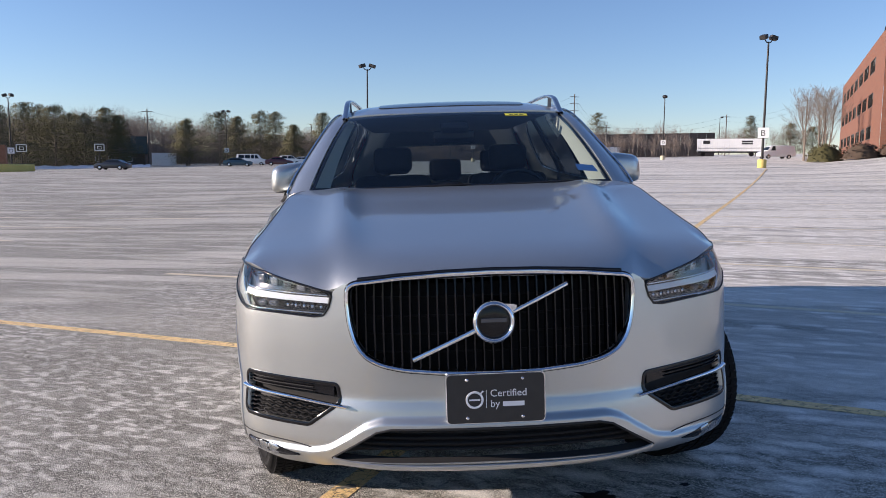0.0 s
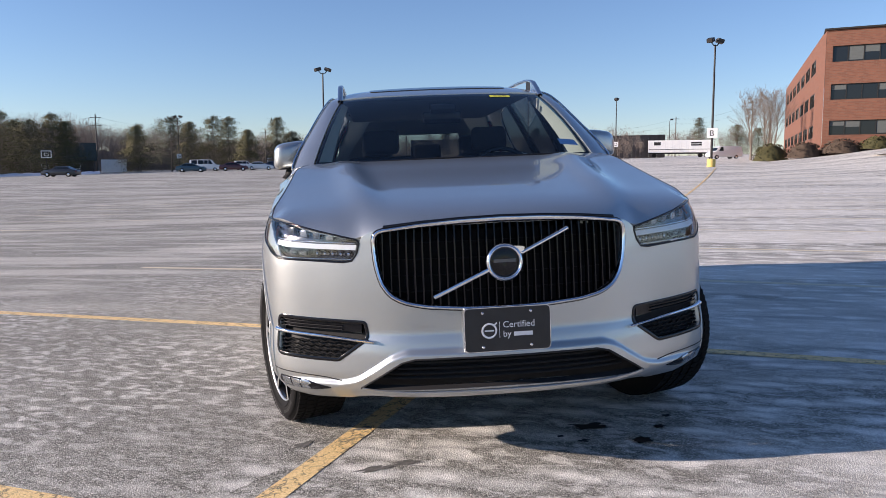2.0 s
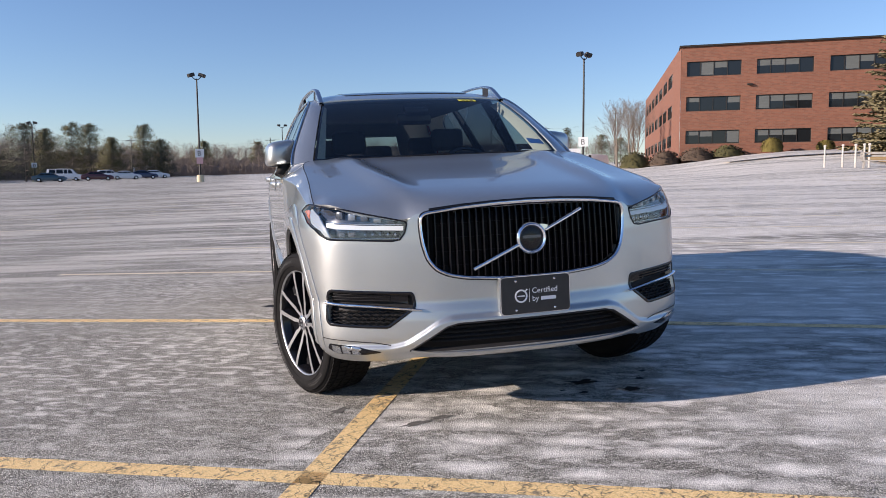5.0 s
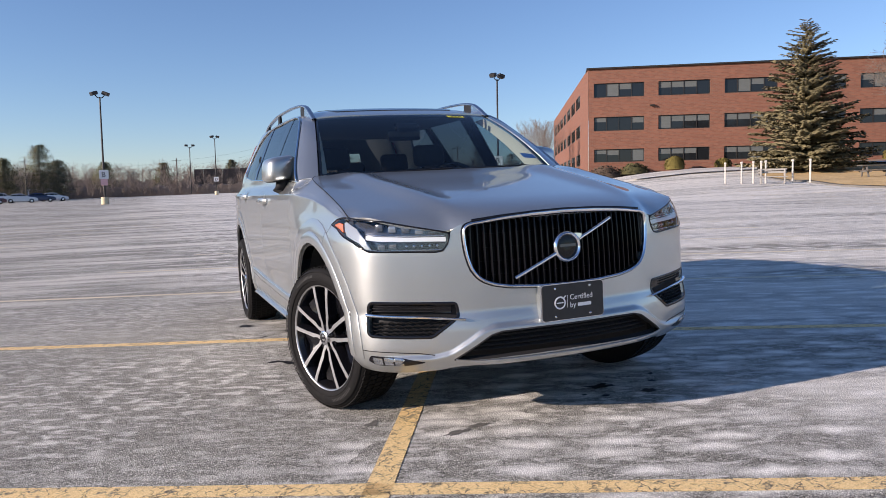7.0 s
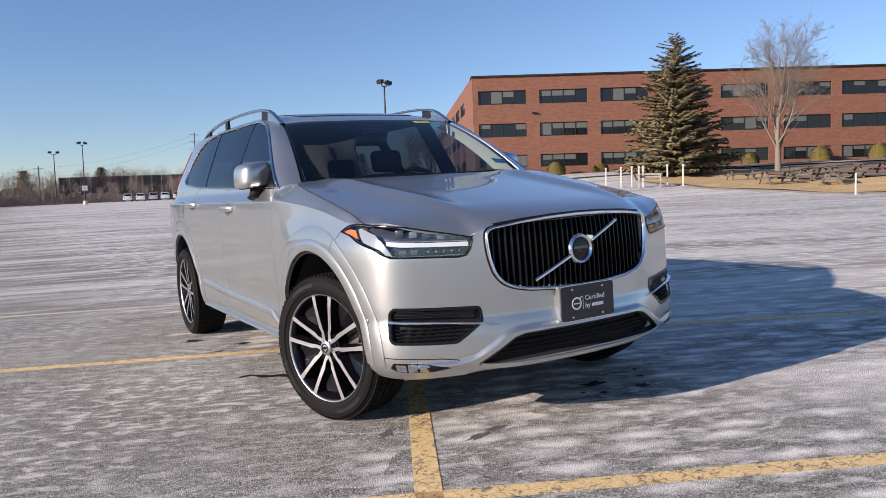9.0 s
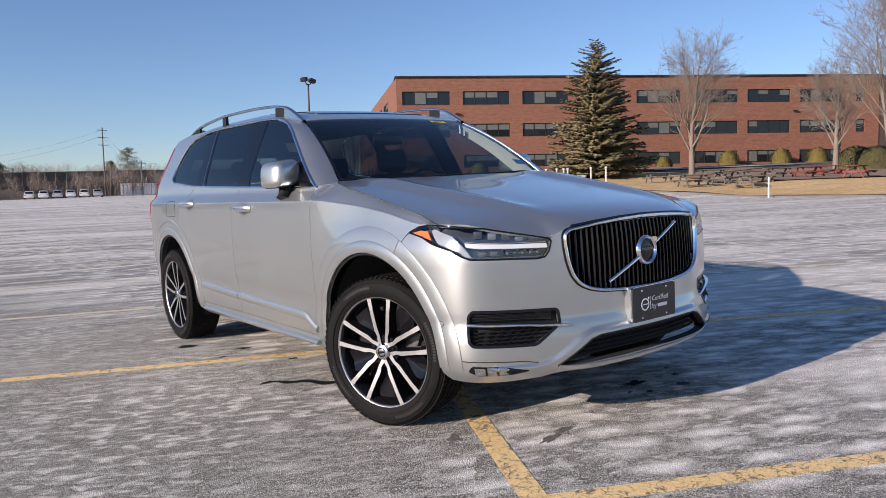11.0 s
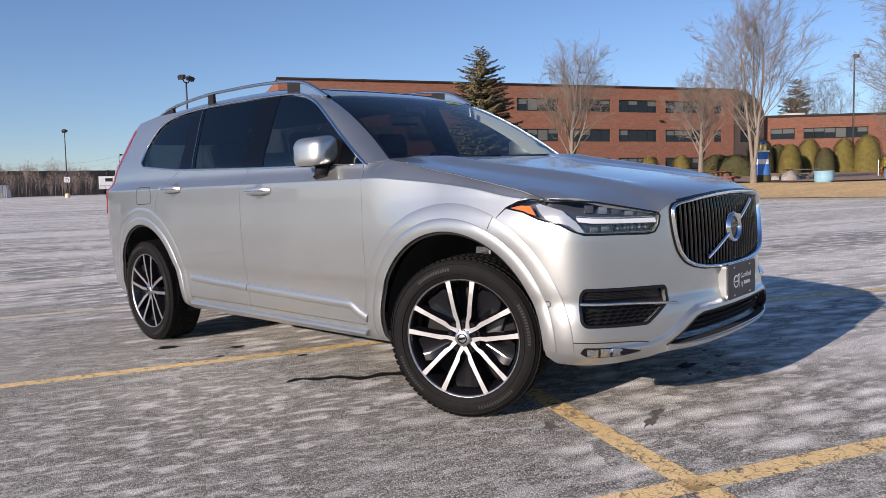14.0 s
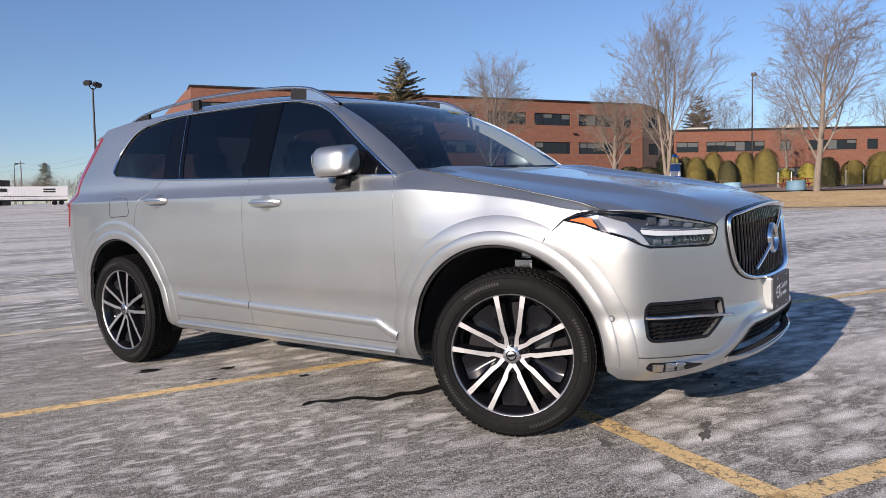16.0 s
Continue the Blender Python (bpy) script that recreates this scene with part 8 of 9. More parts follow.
# ---- utility poles and wires ----
def utility_pole(az, dist, h, arms=1, eye=(-0.5, -3.2)):
    x, y = ray_place(az, dist, eye)
    r = empty("utility_pole", at(x, y), "weathered wooden utility pole", "utility pole", "utility poles")
    v, f = tube([(0, 0, -0.2), (0, 0, h)], [0.17, 0.11], 8)
    mesh_ob("pole", v, f, WOOD_GREY, r, smooth=True, sharp=50)
    for k in range(arms):
        bm = bmesh.new()
        box(bm, 2.2, 0.12, 0.12, pose(0, 0, h - 0.6 - 1.6 * k, 0, 0, 15))
        part("crossarm", bm, WOOD_GREY, r)
    return Vector((x, y, ground_z(x, y) + h))


tops = [utility_pole(*a) for a in ((-30.5, 175, 11.0), (-21.25, 152, 6.6, 0), (-19.47, 170, 12.0, 2), (-16.7, 158, 8.0, 0), (-7.9, 172, 8.5), (1.8, 185, 8.6), (12.0, 178, 15.0, 3), (14.4, 172, 7.5), (22.8, 215, 11), (27.95, 190, 13.0, 2))]
for i in (0, 2, 4, 5, 6, 7, 8):
    a, b = tops[i], tops[min(i + 1 if i not in (0, 2) else i + 2, len(tops) - 1)]
    for dz in (-0.5, -1.8):
        pts = [a.lerp(b, t) + Vector((0, 0, dz - 1.4 * 4 * t * (1 - t))) for t in np.linspace(0, 1, 9)]
        v, f = tube(pts, 0.014, 3)
        tagged(mesh_ob("overhead_wire", v, f, POLE_DARK), "thin sagging overhead wire between poles", "wire", "overhead wires", "structure")


# ---- parked vehicles ----
def paint(name, c):
    return material(name, c, 0.3, 0.05, 0.6)


CAR_GLASS = material("dark_car_glass", (0.015, 0.018, 0.02), 0.05)
PAINTS = {k: paint(k + "_car_paint", c) for k, c in dict(black=(0.02, 0.02, 0.025), teal=(0.02, 0.06, 0.09), maroon=(0.08, 0.012, 0.018), white=(0.72, 0.72, 0.71), silver=(0.42, 0.43, 0.45), navy=(0.02, 0.03, 0.08)).items()}


def vehicle(name, az, dist, turn, colour, kind, label, eye=(-0.3, -3.2)):
    """A parked vehicle with a shaped body, glass, wheels and lamps; its nose looks along +x."""
    x, y = ray_place(az, dist, eye)
    r = empty(name, at(x, y, turn), label, "van" if "van" in name else "car", "parked vehicles")
    if kind == "sedan":
        L, W = 4.7, 1.8
        low = [(-2.33, 0.35), (-2.35, 0.75), (-2.2, 0.98), (-1.6, 1.02), (1.0, 0.98), (1.9, 0.86), (2.28, 0.70), (2.33, 0.40), (2.2, 0.25), (-2.2, 0.25)]
        cab = [(-1.75, 1.0), (-1.0, 1.40), (-0.3, 1.45), (0.3, 1.42), (1.15, 0.97)]
    elif kind == "suv":
        L, W = 4.7, 1.88
        low = [(-2.3, 0.38), (-2.33, 0.9), (-2.25, 1.12), (1.0, 1.08), (1.95, 1.0), (2.28, 0.82), (2.33, 0.45), (2.2, 0.3), (-2.2, 0.3)]
        cab = [(-2.2, 1.1), (-1.95, 1.66), (-0.3, 1.72), (0.35, 1.66), (1.1, 1.07)]
    else:
        L, W = 5.6, 2.0
        low = [(-2.75, 0.4), (-2.78, 1.0), (-2.72, 1.25), (1.4, 1.22), (2.35, 1.12), (2.72, 0.9), (2.78, 0.5), (2.6, 0.32), (-2.6, 0.32)]
        cab = [(-2.7, 1.22), (-2.6, 2.0), (-0.5, 2.08), (0.9, 2.05), (1.25, 1.9), (1.85, 1.2)]

    def prism(profile, w0, w1, zs):
        bm = bmesh.new()
        zmin, zmax = min(p[1] for p in profile), max(p[1] for p in profile)
        rings = []
        for s in (-1, 1):
            rings.append([bm.verts.new((px_, s * (w0 + (w1 - w0) * (pz - zmin) / (zmax - zmin)) / 2, pz)) for px_, pz in profile])
        bm.faces.new(rings[0])
        bm.faces.new(rings[1][::-1])
        n = len(profile)
        for i in range(n):
            j = (i + 1) % n
            bm.faces.new((rings[0][j], rings[0][i], rings[1][i], rings[1][j]))
        bmesh.ops.recalc_face_normals(bm, faces=bm.faces)
        bmesh.ops.bevel(bm, geom=bm.edges[:], offset=zs, segments=2, affect="EDGES", profile=0.6)
        return bm
    part("body", prism(low, W, W * 0.97, 0.06), colour, r, smooth=True, sharp=30)
    part("cabin", prism(cab, W * 0.94, W * 0.74, 0.05), colour, r, smooth=True, sharp=30)
    z0, z1 = cab[0][1] + 0.05, max(p[1] for p in cab) - 0.13
    ks = (W * 0.94 - W * 0.74) / 2 / (max(p[1] for p in cab) - cab[0][1])
    lo_x = [p[0] for p in cab]
    if kind == "van":
        spans = ((0.55, 1.35),) if "plain" in name else ((-2.3, -1.3), (-1.2, -0.2), (-0.1, 0.5), (0.6, 1.35))
    else:
        spans = ((lo_x[0] + 0.35, -0.62), (-0.55, 0.18), (0.25, lo_x[-1] - 0.35))
    for a, b in spans:
        for s in (-1, 1):
            ya, yb = W * 0.47 - ks * 0.05 + 0.006, W * 0.47 - ks * (z1 - cab[0][1]) + 0.006
            shrink_l = 0.30 if a == spans[0][0] and kind != "van" else 0.0
            shrink_r = 0.42 if b == spans[-1][1] else 0.0
            q = [(a, s * ya, z0), (b, s * ya, z0), (b - shrink_r, s * yb, z1), (a + shrink_l, s * yb, z1)]
            mesh_ob("side_window", q, [(0, 1, 2, 3) if s < 0 else (3, 2, 1, 0)], CAR_GLASS, r)
    for (xa, za), (xb, zb), nm in ((cab[-1], cab[-2], "windscreen"), (cab[0], cab[1], "rear_screen")):
        d = 0.012 if nm == "windscreen" else -0.012
        q = []
        for t in (0.12, 0.86):
            for s in (-1, 1):
                q.append((xa + (xb - xa) * t + d, s * (W * 0.47 - ks * (za + (zb - za) * t - cab[0][1]) - 0.10), za + (zb - za) * t + 0.012))
        mesh_ob(nm, q, [(0, 1, 3, 2)], CAR_GLASS, r)
    for wx in (-L * 0.29, L * 0.31):
        for s in (-1, 1):
            v, f = lathe([(0.0, 0.10), (-0.01, 0.20), (0.015, 0.235), (-0.02, 0.24), (-0.015, 0.33), (0.2, 0.33)], 20)
            w = mesh_ob("wheel", [(b_, a_ * s * -1 if False else a_ * -s, c_) for a_, b_, c_ in v], f, RUBBER, r, smooth=True, sharp=40)
            w.matrix_basis = pose(wx, s * (W / 2 - 0.0), 0.33)
            v, f = lathe([(-0.004, 0.0), (-0.02, 0.10), (-0.006, 0.20), (0.01, 0.225)], 20)
            mesh_ob("hub_cap", [(b_, a_ * -s, c_) for a_, b_, c_ in v], f, SATIN, w, smooth=True)
    for s in (-1, 1):
        bm = bmesh.new()
        box(bm, 0.10, 0.34, 0.14, pose(low[5][0] - 0.02 if kind != "van" else 2.72, s * (W / 2 - 0.24), low[5][1] + 0.0), 0.03, 1)
        part("headlamp", bm, LENS, r)
        bm = bmesh.new()
        box(bm, 0.06, 0.26, 0.20, pose(low[1][0] + 0.01, s * (W / 2 - 0.16), low[1][1]), 0.02, 1)
        part("tail_lamp", bm, RED_LAMP, r)
    return r


vehicle("sedan", -21.9, 113, 176, PAINTS["black"], "sedan", "dark grey sedan parked side-on in the lot")
vehicle("sedan", -13.35, 126, 6, PAINTS["teal"], "sedan", "dark teal sedan parked side-on in the lot")
vehicle("sedan", -10.35, 128, 8, PAINTS["maroon"], "sedan", "maroon sedan parked side-on in the lot")
vehicle("passenger_van", -12.35, 140, 4, PAINTS["white"], "van", "white passenger van behind the sedans")
vehicle("compact_suv", -9.5, 142, 6, PAINTS["white"], "suv", "white compact SUV behind the sedans")
vehicle("sedan", -8.5, 131, 10, PAINTS["white"], "sedan", "white sedan at the end of the row")
vehicle("sedan", -7.35, 134, 8, PAINTS["navy"], "sedan", "dark blue sedan at the end of the row")
vehicle("sedan", -6.55, 138, 12, PAINTS["white"], "sedan", "second white sedan at the end of the row")
for k, (az, c) in enumerate(((7.2, "white"), (8.05, "white"), (8.9, "silver"), (9.7, "white"), (10.55, "white"), (11.4, "silver"))):
    vehicle("compact_suv", az, 172, -100, PAINTS[c], "suv", c + " SUV parked nose-on at the far edge")
vehicle("plain_van", 26.1, 128, 184, PAINTS["white"], "van", "plain white cargo van by the trailer")

# box trailer
tx0, ty0 = ray_place(23.1, 186, (-0.3, -3.2))
trailer = empty("box_trailer", at(tx0, ty0, -23), "white box trailer with dark bars of lettering", "trailer")
bm = bmesh.new()
box(bm, 14.6, 2.5, 2.9, pose(0, 0, 2.65), 0.04, 1)
part("box", bm, WHITE_PAINT, trailer, "white corrugated trailer box")
for k in range(28):
    bm = bmesh.new()
    box(bm, 0.06, 0.04, 2.7, pose(-7.1 + 0.525 * k, -1.265, 2.65))
    part("rib", bm, WHITE_PAINT, trailer)
for x, w, z, h in ((-5.2, 1.5, 3.3, 0.75), (3.6, 2.4, 3.45, 0.38), (3.6, 2.4, 2.95, 0.32)):
    bm = bmesh.new()
    box(bm, w, 0.02, h, pose(x, -1.295, z))
    part("lettering_bar", bm, DARK_SEAM, trailer, "plain dark bar of lettering")
bm = bmesh.new()
box(bm, 14.4, 0.03, 0.10, pose(0, -1.29, 1.95))
part("side_stripe", bm, DARK_SEAM, trailer)
bm = bmesh.new()
box(bm, 14.0, 1.1, 0.3, pose(0, 0, 1.05))
part("chassis", bm, POLE_DARK, trailer)
for x in (-5.9, 4.6, 5.9):
    for s in (-1, 1):
        v, f = lathe([(0, 0.0), (-0.02, 0.3), (0.0, 0.5), (0.28, 0.5)], 20)
        w = mesh_ob("wheel", [(b_, a_ * -s, c_) for a_, b_, c_ in v], f, RUBBER, trailer, smooth=True, sharp=40)
        w.matrix_basis = pose(x, s * 1.2, 0.5)
for az, dist, L, h, lb in ((-18.5, 160, 4.6, 2.5, "white storage container at the wood's edge"), (14.2, 182, 8.0, 2.6, "long white container behind the brush"), (-6.9, 190, 7.0, 2.4, "pale trailer behind the brush"), (3.6, 200, 6, 2.2, "pale shed behind the brush")):
    x, y = ray_place(az, dist, (-0.3, -3.2))
    c = empty("container", at(x, y, -az), lb, "container", "containers")
    bm = bmesh.new()
    box(bm, L, 2.4, h, pose(0, 0, h / 2 + 0.1), 0.03, 1)
    part("box", bm, WHITE_PAINT, c)
    for k in range(int(L / 0.5)):
        bm = bmesh.new()
        box(bm, 0.08, 0.05, h - 0.2, pose(-L / 2 + 0.3 + 0.5 * k, -1.22, h / 2 + 0.1))
        part("rib", bm, WHITE_PAINT, c)
# plough by the lamp at the lot's edge
RUST = speckled("rusty_steel", (0.22, 0.09, 0.05), (0.36, 0.17, 0.10), 2.5, 0.8, 0.2, 0.02)
x, y = ray_place(-28.75, 116, (-0.2, -3.1))
plough = empty("snow_pusher", at(x, y, 24), "rusty container with a yellow snow plough blade", "plough")
bm = bmesh.new()
box(bm, 3.4, 2.2, 3.0, pose(-1.0, 0, 2.1), 0.06, 1)
part("body", bm, RUST, plough, "rusty brown steel box")
bm = bmesh.new()
box(bm, 6.4, 0.5, 1.0, pose(0.8, -1.2, 0.55, 12, 0, 0), 0.05, 1)
part("blade", bm, YELLOW_BASE, plough, "yellow plough blade")
v, f = [], []
rnd = random.Random(8)
n = 46
for i in range(n + 1):
    az = -29 + 9.0 * i / n
    hh = 0.55 + 0.35 * noise.noise((i * 0.3, 0, 0)) + 0.9 * math.exp(-((az + 22.6) / 0.6) ** 2)
    for dd, k in ((139, 0.0), (141, 0.7), (143, 1.0), (146, 0.8), (149, 0.0)):
        x, y = ray_place(az, dd, (0, 0))
        v.append((x, y, ground_z(x, y) - 0.05 + max(0.1, hh) * k * (0.85 + 0.3 * rnd.random())))
    if i:
        o = 5 * i
        f += [(o - 5 + k, o + k, o + k + 1, o - 4 + k) for k in range(4)]
tagged(mesh_ob("snow_bank", v, f, SNOW, None, smooth=True), "low bank of ploughed old snow at the lot's edge", "snow", kind="stuff")


# ---- lawn furniture ----
def picnic_table(az, dist, turn, mat, label, eye=(-2.8, -2.6), L=2.2):
    x, y = ray_place(az, dist, eye)
    t = empty("picnic_table", at(x, y, turn, 0.08), label, "picnic table", "picnic tables")
    for k in range(5):
        bm = bmesh.new()
        box(bm, L, 0.14, 0.045, pose(0, -0.31 + 0.155 * k, 0.75), 0.006, 1)
        part("board", bm, mat, t)
    for s in (-1, 1):
        for k in (0, 1):
            bm = bmesh.new()
            box(bm, L, 0.13, 0.045, pose(0, s * (0.68 + 0.14 * k), 0.44), 0.006, 1)
            part("bench_board", bm, mat, t)
        bm = bmesh.new()
        box(bm, 0.08, 1.75, 0.10, pose(s * L * 0.33, 0, 0.38))
        part("bench_bearer", bm, mat, t)
        for q in (-1, 1):
            bm = bmesh.new()
            box(bm, 0.08, 0.09, 0.92, pose(s * L * 0.33, q * 0.38, 0.36, q * 28, 0, 0))
            part("leg", bm, mat, t)
    return t


for az, dist, turn, mt, lb in ((56.3, 47, -20, WOOD_GREY, "weathered grey picnic table on the lawn"), (58.6, 50, -10, WOOD_GREY, "weathered grey picnic table on the lawn"), (60.6, 49, -25, WOOD_GREY, "weathered grey picnic table on the lawn"),
                               (59.8, 46, 30, WOOD_GREY, "weathered grey picnic table on the lawn"), (57.6, 60, -30, WOOD_GREY, "weathered grey picnic table by the path"), (62.0, 56, -20, WOOD_GREY, "weathered grey picnic table by the path"),
                               (63.9, 54, -20, RED_WOOD, "red-stained picnic table on the lawn"), (66.8, 50, 10, RED_WOOD, "red-stained picnic table on the lawn"), (65.0, 62, -35, RED_WOOD, "red-stained picnic table by the path"),
                               (77.7, 56, -60, RED_WOOD, "red-stained picnic table by the hedge"), (71.9, 54, -50, WOOD_GREY, "weathered grey picnic table by the boulders"), (53.8, 55, -30, WOOD_GREY, "weathered grey picnic table near the spruce")):
    picnic_table(az, dist, turn, mt, lb)


def post(az, dist, h, w, label, eye=(-2.2, -3.4)):
    x, y = ray_place(az, dist, eye)
    p = empty("marker_post", at(x, y, -az), label, "post", "marker posts")
    bm = bmesh.new()
    box(bm, w, w, h, pose(0, 0, h / 2), 0.02, 1)
    part("shaft", bm, WHITE_PAINT if w < 0.1 else CREAM_WOOD, p)
    if w > 0.1:
        bm = bmesh.new()
        box(bm, w * 1.5, w * 1.5, 0.14, pose(0, 0, h + 0.06), 0.03, 1)
        part("cap", bm, CREAM_WOOD, p, "white post cap")


CREAM_WOOD = speckled("weathered_cream_wood", (0.42, 0.40, 0.36), (0.60, 0.57, 0.52), 6, 0.8, 0.2, 0.01)
for az, d in ((48.84, 49.0), (47.73, 49.5), (46.0, 50.0), (45.7, 50.5), (45.18, 51.0), (44.40, 52.0), (43.29, 53.5)):
    post(az, d, 1.28, 0.105, "pale wooden marker post with a white cap")
post(60.0, 38.0, 1.0, 0.07, "thin white stake at the lawn's edge")
for az in (77.65, 78.5, 81.85, 82.9):
    post(az, 62.0, 1.35, 0.06, "thin white tree stake in the mulch bed", (-3.63, -1.71))
x, y = ray_place(46.5, 48.6, (-2.27, -3.44))
bench = empty("park_bench", at(x, y, -40), "pale grey bench at the lawn's edge", "bench")
for dx, dy, dz, sx_, sy_, sz_, nm in ((0, -0.05, 0.43, 1.6, 0.40, 0.05, "seat"), (0, 0.18, 0.70, 1.6, 0.04, 0.12, "back_slat"), (0, 0.2, 0.86, 1.6, 0.04, 0.12, "back_slat"), (-0.65, 0.02, 0.45, 0.07, 0.38, 0.90, "leg"), (0.65, 0.02, 0.45, 0.07, 0.38, 0.90, "leg")):
    bm = bmesh.new()
    box(bm, sx_, sy_, sz_, pose(dx, dy, dz), 0.01, 1)
    part(nm, bm, WOOD_PALE, bench)
# small painted lighthouse on the lawn
BLUE_PAINT = speckled("blue_painted_wood", (0.03, 0.12, 0.40), (0.06, 0.20, 0.52), 4, 0.5, 0.1, 0.01)
x, y = ray_place(69.35, 49.5, (-3.0, -2.7))
lh = empty("model_lighthouse", at(x, y, 0, 0.08), "blue and white painted model lighthouse on the lawn", "lighthouse")
for z0, z1, r0, r1, mt, nm in ((0, 0.5, 0.52, 0.48, BUSH_GREEN, "base"), (0.5, 1.15, 0.47, 0.40, BLUE_PAINT, "tower"), (1.15, 1.45, 0.40, 0.37, WHITE_PAINT, "tower"), (1.45, 1.9, 0.37, 0.33, BLUE_PAINT, "tower"), (1.9, 1.98, 0.42, 0.42, WHITE_PAINT, "gallery"), (1.98, 2.35, 0.24, 0.24, YELLOW_BASE, "lantern")):
    v, f = lathe([(z0, 0.0), (z0, r0), (z1, r1), (z1, 0.0)], 16, "z")
    mesh_ob(nm, v, f, mt, lh, smooth=True, sharp=30)
v, f = lathe([(2.35, 0.30), (2.6, 0.0)], 16, "z")
mesh_ob("roof", v, f, BLUE_PAINT, lh, smooth=True, sharp=30)
STONE = speckled("grey_boulder", (0.20, 0.18, 0.16), (0.36, 0.33, 0.29), 3, 0.95, 0.6, 0.04)
for k, (az, d, s) in enumerate(((71.2, 52, 0.72), (71.8, 56, 0.5), (70.3, 55, 0.45), (79.7, 60, 0.5), (83.6, 52, 0.8))):
    bm = bmesh.new()
    bmesh.ops.create_icosphere(bm, subdivisions=3, radius=1.0)
    for q in bm.verts:
        q.co *= 1 + 0.28 * noise.noise(q.co * 1.3 + Vector((k * 7, 0, 0))) + 0.08 * noise.noise(q.co * 4)
        q.co = Vector((q.co.x * s * 1.1, q.co.y * s * 0.8, max(q.co.z, -0.3) * s * 0.85))
    x, y = ray_place(az, d, (-3.0, -2.7))
    ob = part("boulder", bm, STONE, None, smooth=True)
    ob.matrix_world = at(x, y, k * 40, 0.22 * s)
    tagged(ob, "rough grey boulder on the lawn", "boulder", "boulders")
for az, mt, lb in ((78.65, speckled("dull_blue_tub", (0.10, 0.20, 0.28), (0.17, 0.30, 0.38), 4, 0.6, 0.1, 0.01), "dull blue round tub on the lawn by a red table"), (74.5, speckled("pale_blue_tub", (0.18, 0.34, 0.44), (0.26, 0.44, 0.54), 4, 0.6, 0.1, 0.01), "pale blue round tub on the lawn")):
    x, y = ray_place(az, 46, (-3.55, -1.8))
    v, f = lathe([(0.0, 0.0), (0.0, 0.47), (0.04, 0.50), (0.3, 0.50), (0.56, 0.50), (0.60, 0.52), (0.62, 0.50), (0.62, 0.46), (0.2, 0.44)], 32, "z")
    ob = mesh_ob("garden_tub", v, f, mt, None, smooth=True, sharp=40)
    ob.matrix_world = at(x, y, 0, 0.10)
    tagged(ob, lb, "tub", "garden tubs")

# ---- green-roofed house and two basketball hoops at the wood's edge ----
GREEN_ROOF = speckled("dark_green_shingles", (0.02, 0.035, 0.032), (0.045, 0.065, 0.058), 4, 0.8, 0.3, 0.02)
HOUSE_WALL = speckled("dark_brown_clapboard", (0.05, 0.042, 0.036), (0.09, 0.075, 0.062), 2, 0.85, 0.2, 0.02, stretch=(0.2, 0.2, 6))
x, y = ray_place(-21.6, 172, (-0.2, -3.2))
house = empty("cottage", at(x, y, 18), "low dark cottage with a green shingle roof below the pines", "house")
bm = bmesh.new()
box(bm, 11.0, 7.0, 2.8, pose(0, 0, 1.4))
part("wall", bm, HOUSE_WALL, house, "dark clapboard wall")
v = [(-6, -4, 2.6), (6, -4, 2.6), (6, 4, 2.6), (-6, 4, 2.6), (-6, 0, 6.4), (6, 0, 6.4), (-6, -4, 2.8), (6, -4, 2.8), (6, 4, 2.8), (-6, 4, 2.8)]
mesh_ob("roof", v, [(0, 3, 2, 1), (6, 7, 5, 4), (8, 9, 4, 5), (0, 1, 7, 6), (2, 3, 9, 8), (0, 6, 4, 9, 3), (1, 2, 8, 5, 7)], GREEN_ROOF, house, "green shingle roof")
for wx in (-3.4, -1.0, 2.4):
    bm = bmesh.new()
    box(bm, 1.3, 0.1, 1.2, pose(wx, -3.52, 1.6))
    win = part("window", bm, WHITE_PAINT, house, "white window frame")
    bm = bmesh.new()
    for q in (-0.3, 0.3):
        for r_ in (-0.28, 0.28):
            box(bm, 0.5, 0.04, 0.46, pose(wx + q, -3.57, 1.6 + r_))
    part("pane", bm, CAR_GLASS, win)
for az in (-27.5, -22.75):
    x, y = ray_place(az, 136, (-0.2, -3.2))
    hoop = empty("basketball_hoop", at(x, y, -az), "white basketball backboard on a dark pole", "basketball hoop", "basketball hoops")
    v, f = tube([(0, 0.5, -0.1), (0, 0.5, 3.0), (0, 0.05, 3.5)], 0.07, 8)
    mesh_ob("pole", v, f, POLE_DARK, hoop, smooth=True)
    bm = bmesh.new()
    for sx_, sz_, px_, pz_ in ((1.5, 0.12, 0, 2.95), (1.5, 0.12, 0, 4.0), (0.12, 1.05, -0.70, 3.47), (0.12, 1.05, 0.70, 3.47), (0.6, 0.07, 0, 3.2), (0.6, 0.07, 0, 3.65), (0.07, 0.45, -0.27, 3.42), (0.07, 0.45, 0.27, 3.42)):
        box(bm, sx_, 0.05, sz_, pose(px_, 0, pz_))
    board = part("backboard", bm, WHITE_PAINT, hoop, "white backboard frame")
    bm = bmesh.new()
    box(bm, 1.36, 0.02, 0.98, pose(0, 0.03, 3.47))
    part("panel", bm, PANE, hoop, "dark clear board")

# ---- wet marks on the asphalt ----
WET = material("wet_dark_asphalt", (0.012, 0.012, 0.012), 0.6)
nodes_of(WET)[3].inputs["Specular IOR Level"].default_value = 0.2
DAMP = speckled("damp_asphalt", (0.075, 0.071, 0.064), (0.20, 0.19, 0.17), 60, 0.8, 0.4, 0.004)


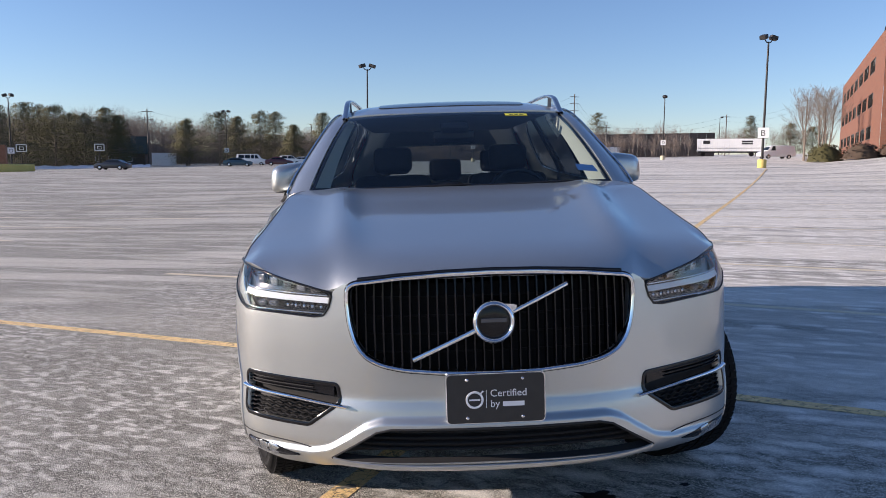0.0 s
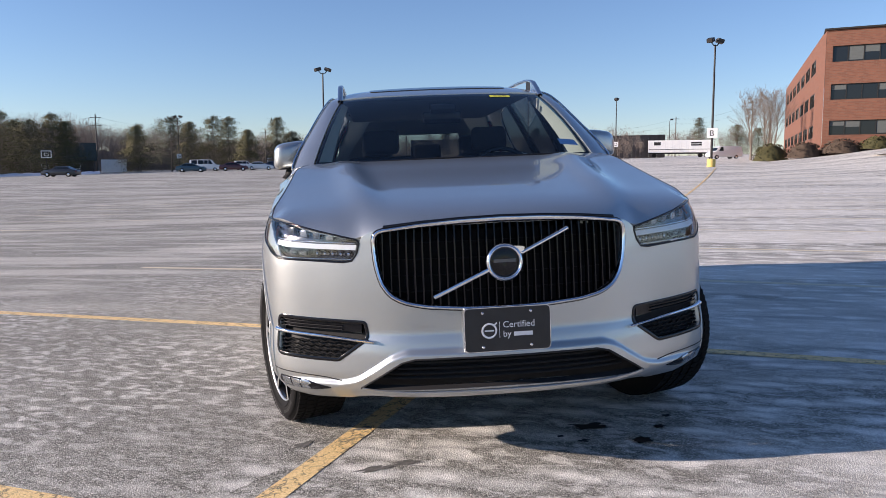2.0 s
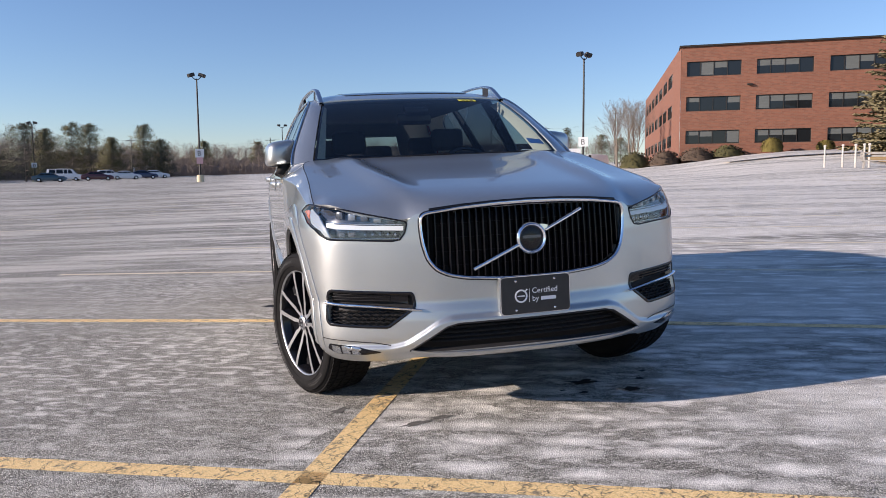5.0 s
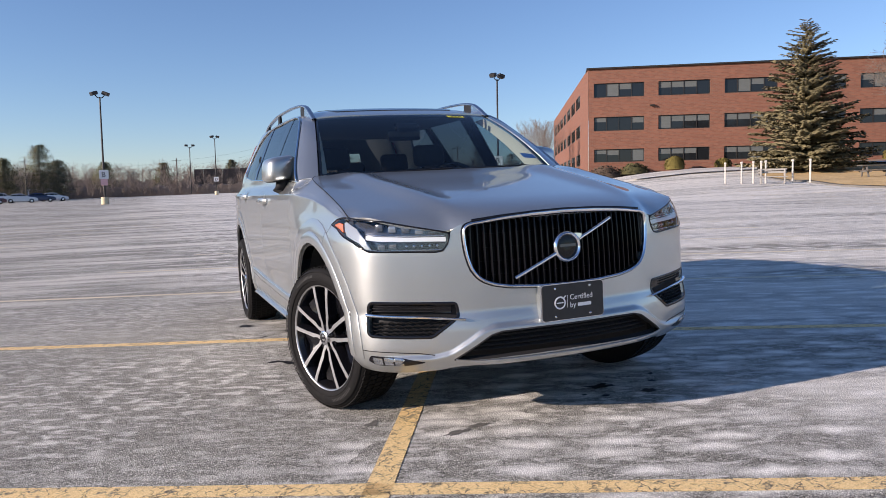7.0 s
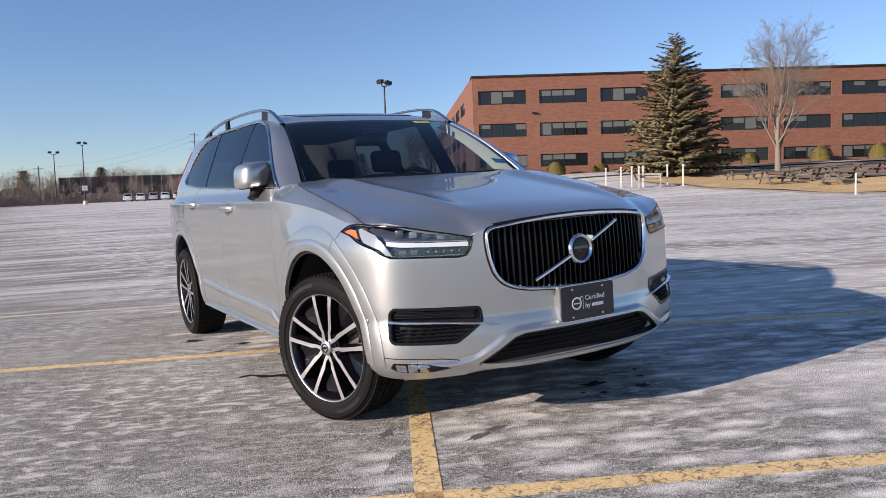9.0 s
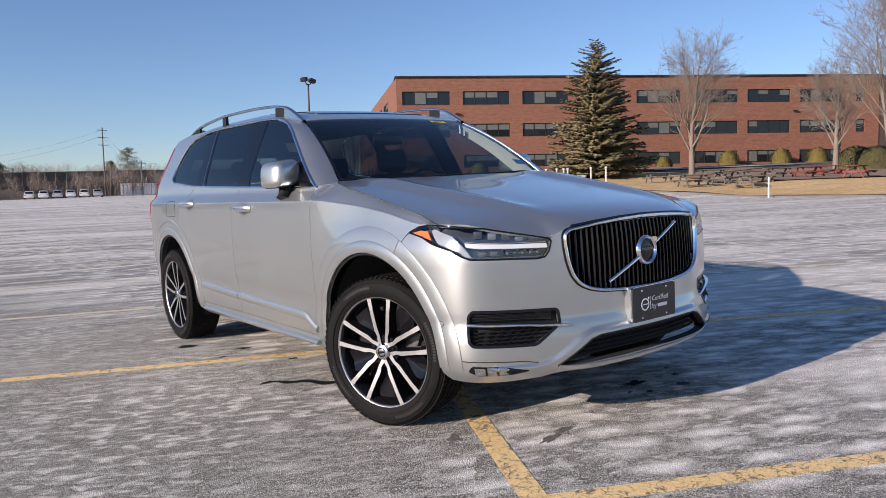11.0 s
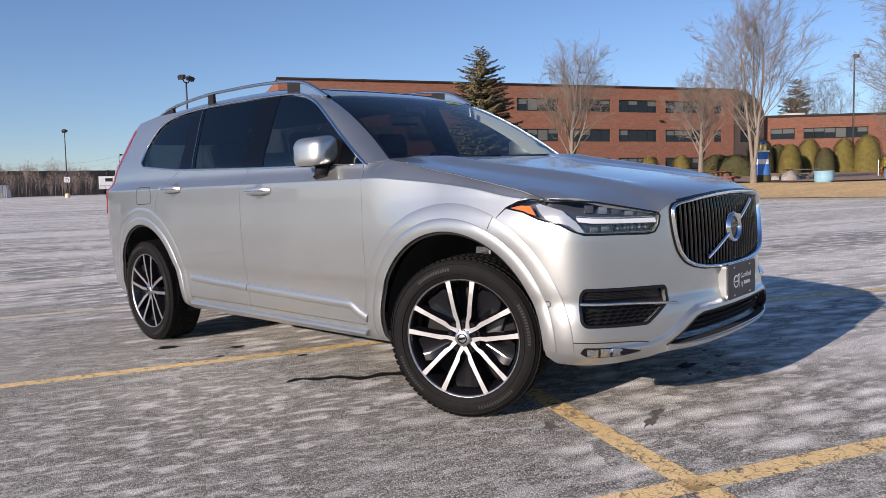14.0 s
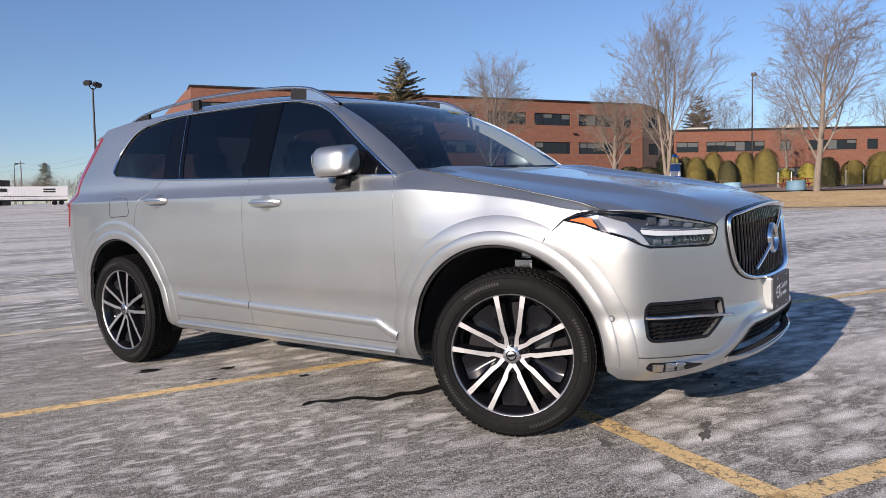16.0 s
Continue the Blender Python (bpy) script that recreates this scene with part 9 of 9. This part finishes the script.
def blot(x, y, rx, ry, turn, seed, mat, label):
    """A thin irregular mark lying on the lot."""
    v = [(0, 0, 0)]
    n = 28
    for i in range(n):
        a = 2 * math.pi * i / n
        k = 1 + 0.8 * noise.noise((math.cos(a) * 1.6 + seed * 3.1, math.sin(a) * 1.6, seed)) + 0.5 * noise.noise((math.cos(a) * 5, math.sin(a) * 5 + seed, 0))
        v.append((rx * k * math.cos(a), ry * k * math.sin(a), 0))
    ob = mesh_ob("wet_mark", v, [(0, 1 + i, 1 + (i + 1) % n) for i in range(n)], mat)
    ob.matrix_world = M @ pose(x, y, 0.002, 0, 0, turn)
    return tagged(ob, label, "wet mark", "wet marks", "structure")


for k, (x, y, rx, ry, t) in enumerate(((0.59, -0.66, 0.055, 0.035, 10), (0.44, -0.46, 0.10, 0.045, -10), (0.36, -0.62, 0.03, 0.02, 0), (0.72, -0.52, 0.035, 0.03, 0), (0.80, -0.40, 0.025, 0.02, 0), (0.28, -0.55, 0.02, 0.016, 0), (-1.02, 2.62, 0.10, 0.05, -20), (-0.72, 2.2, 0.07, 0.035, -20), (-0.95, 2.05, 0.05, 0.03, -20), (-0.62, 1.6, 0.05, 0.03, -20))):
    blot(x, y, rx * 0.75, ry * 0.75, t, k + 1, WET, "small dark drip mark on the asphalt")
for k, (x, y, rx, ry, t) in enumerate(((-0.50, -0.74, 0.07, 0.025, 20), (-0.38, -0.70, 0.05, 0.02, 0), (-0.80, -0.42, 0.05, 0.022, 40), (-0.55, -0.28, 0.04, 0.02, 20))):
    blot(x, y, rx, ry, t, k + 31, DAMP, "damp brown mark on the asphalt")
v, f = [], []
pts = [Vector((-1.05, 1.15)).lerp(Vector((-0.40, 0.62)), t) for t in np.linspace(0, 1, 40)]
nn = Vector((0.63, 0.77))
for i, p in enumerate(pts):
    t = i / 39
    off = 0.03 * math.sin(t * 9) + 0.02 * math.sin(t * 23)
    w = 0.020 + 0.030 * t + 0.022 * noise.noise((t * 14, 1, 0))
    c = p + nn * off
    v += [(*(c - nn * w), 0.002), (*(c + nn * w), 0.002)]
    if i:
        f.append((2 * i - 2, 2 * i, 2 * i + 1, 2 * i - 1))
ob = mesh_ob("wet_trail", v, f, WET)
ob.matrix_world = M
tagged(ob, "dark wet trickle on the asphalt by the front wheel", "wet mark", "wet marks", "structure")
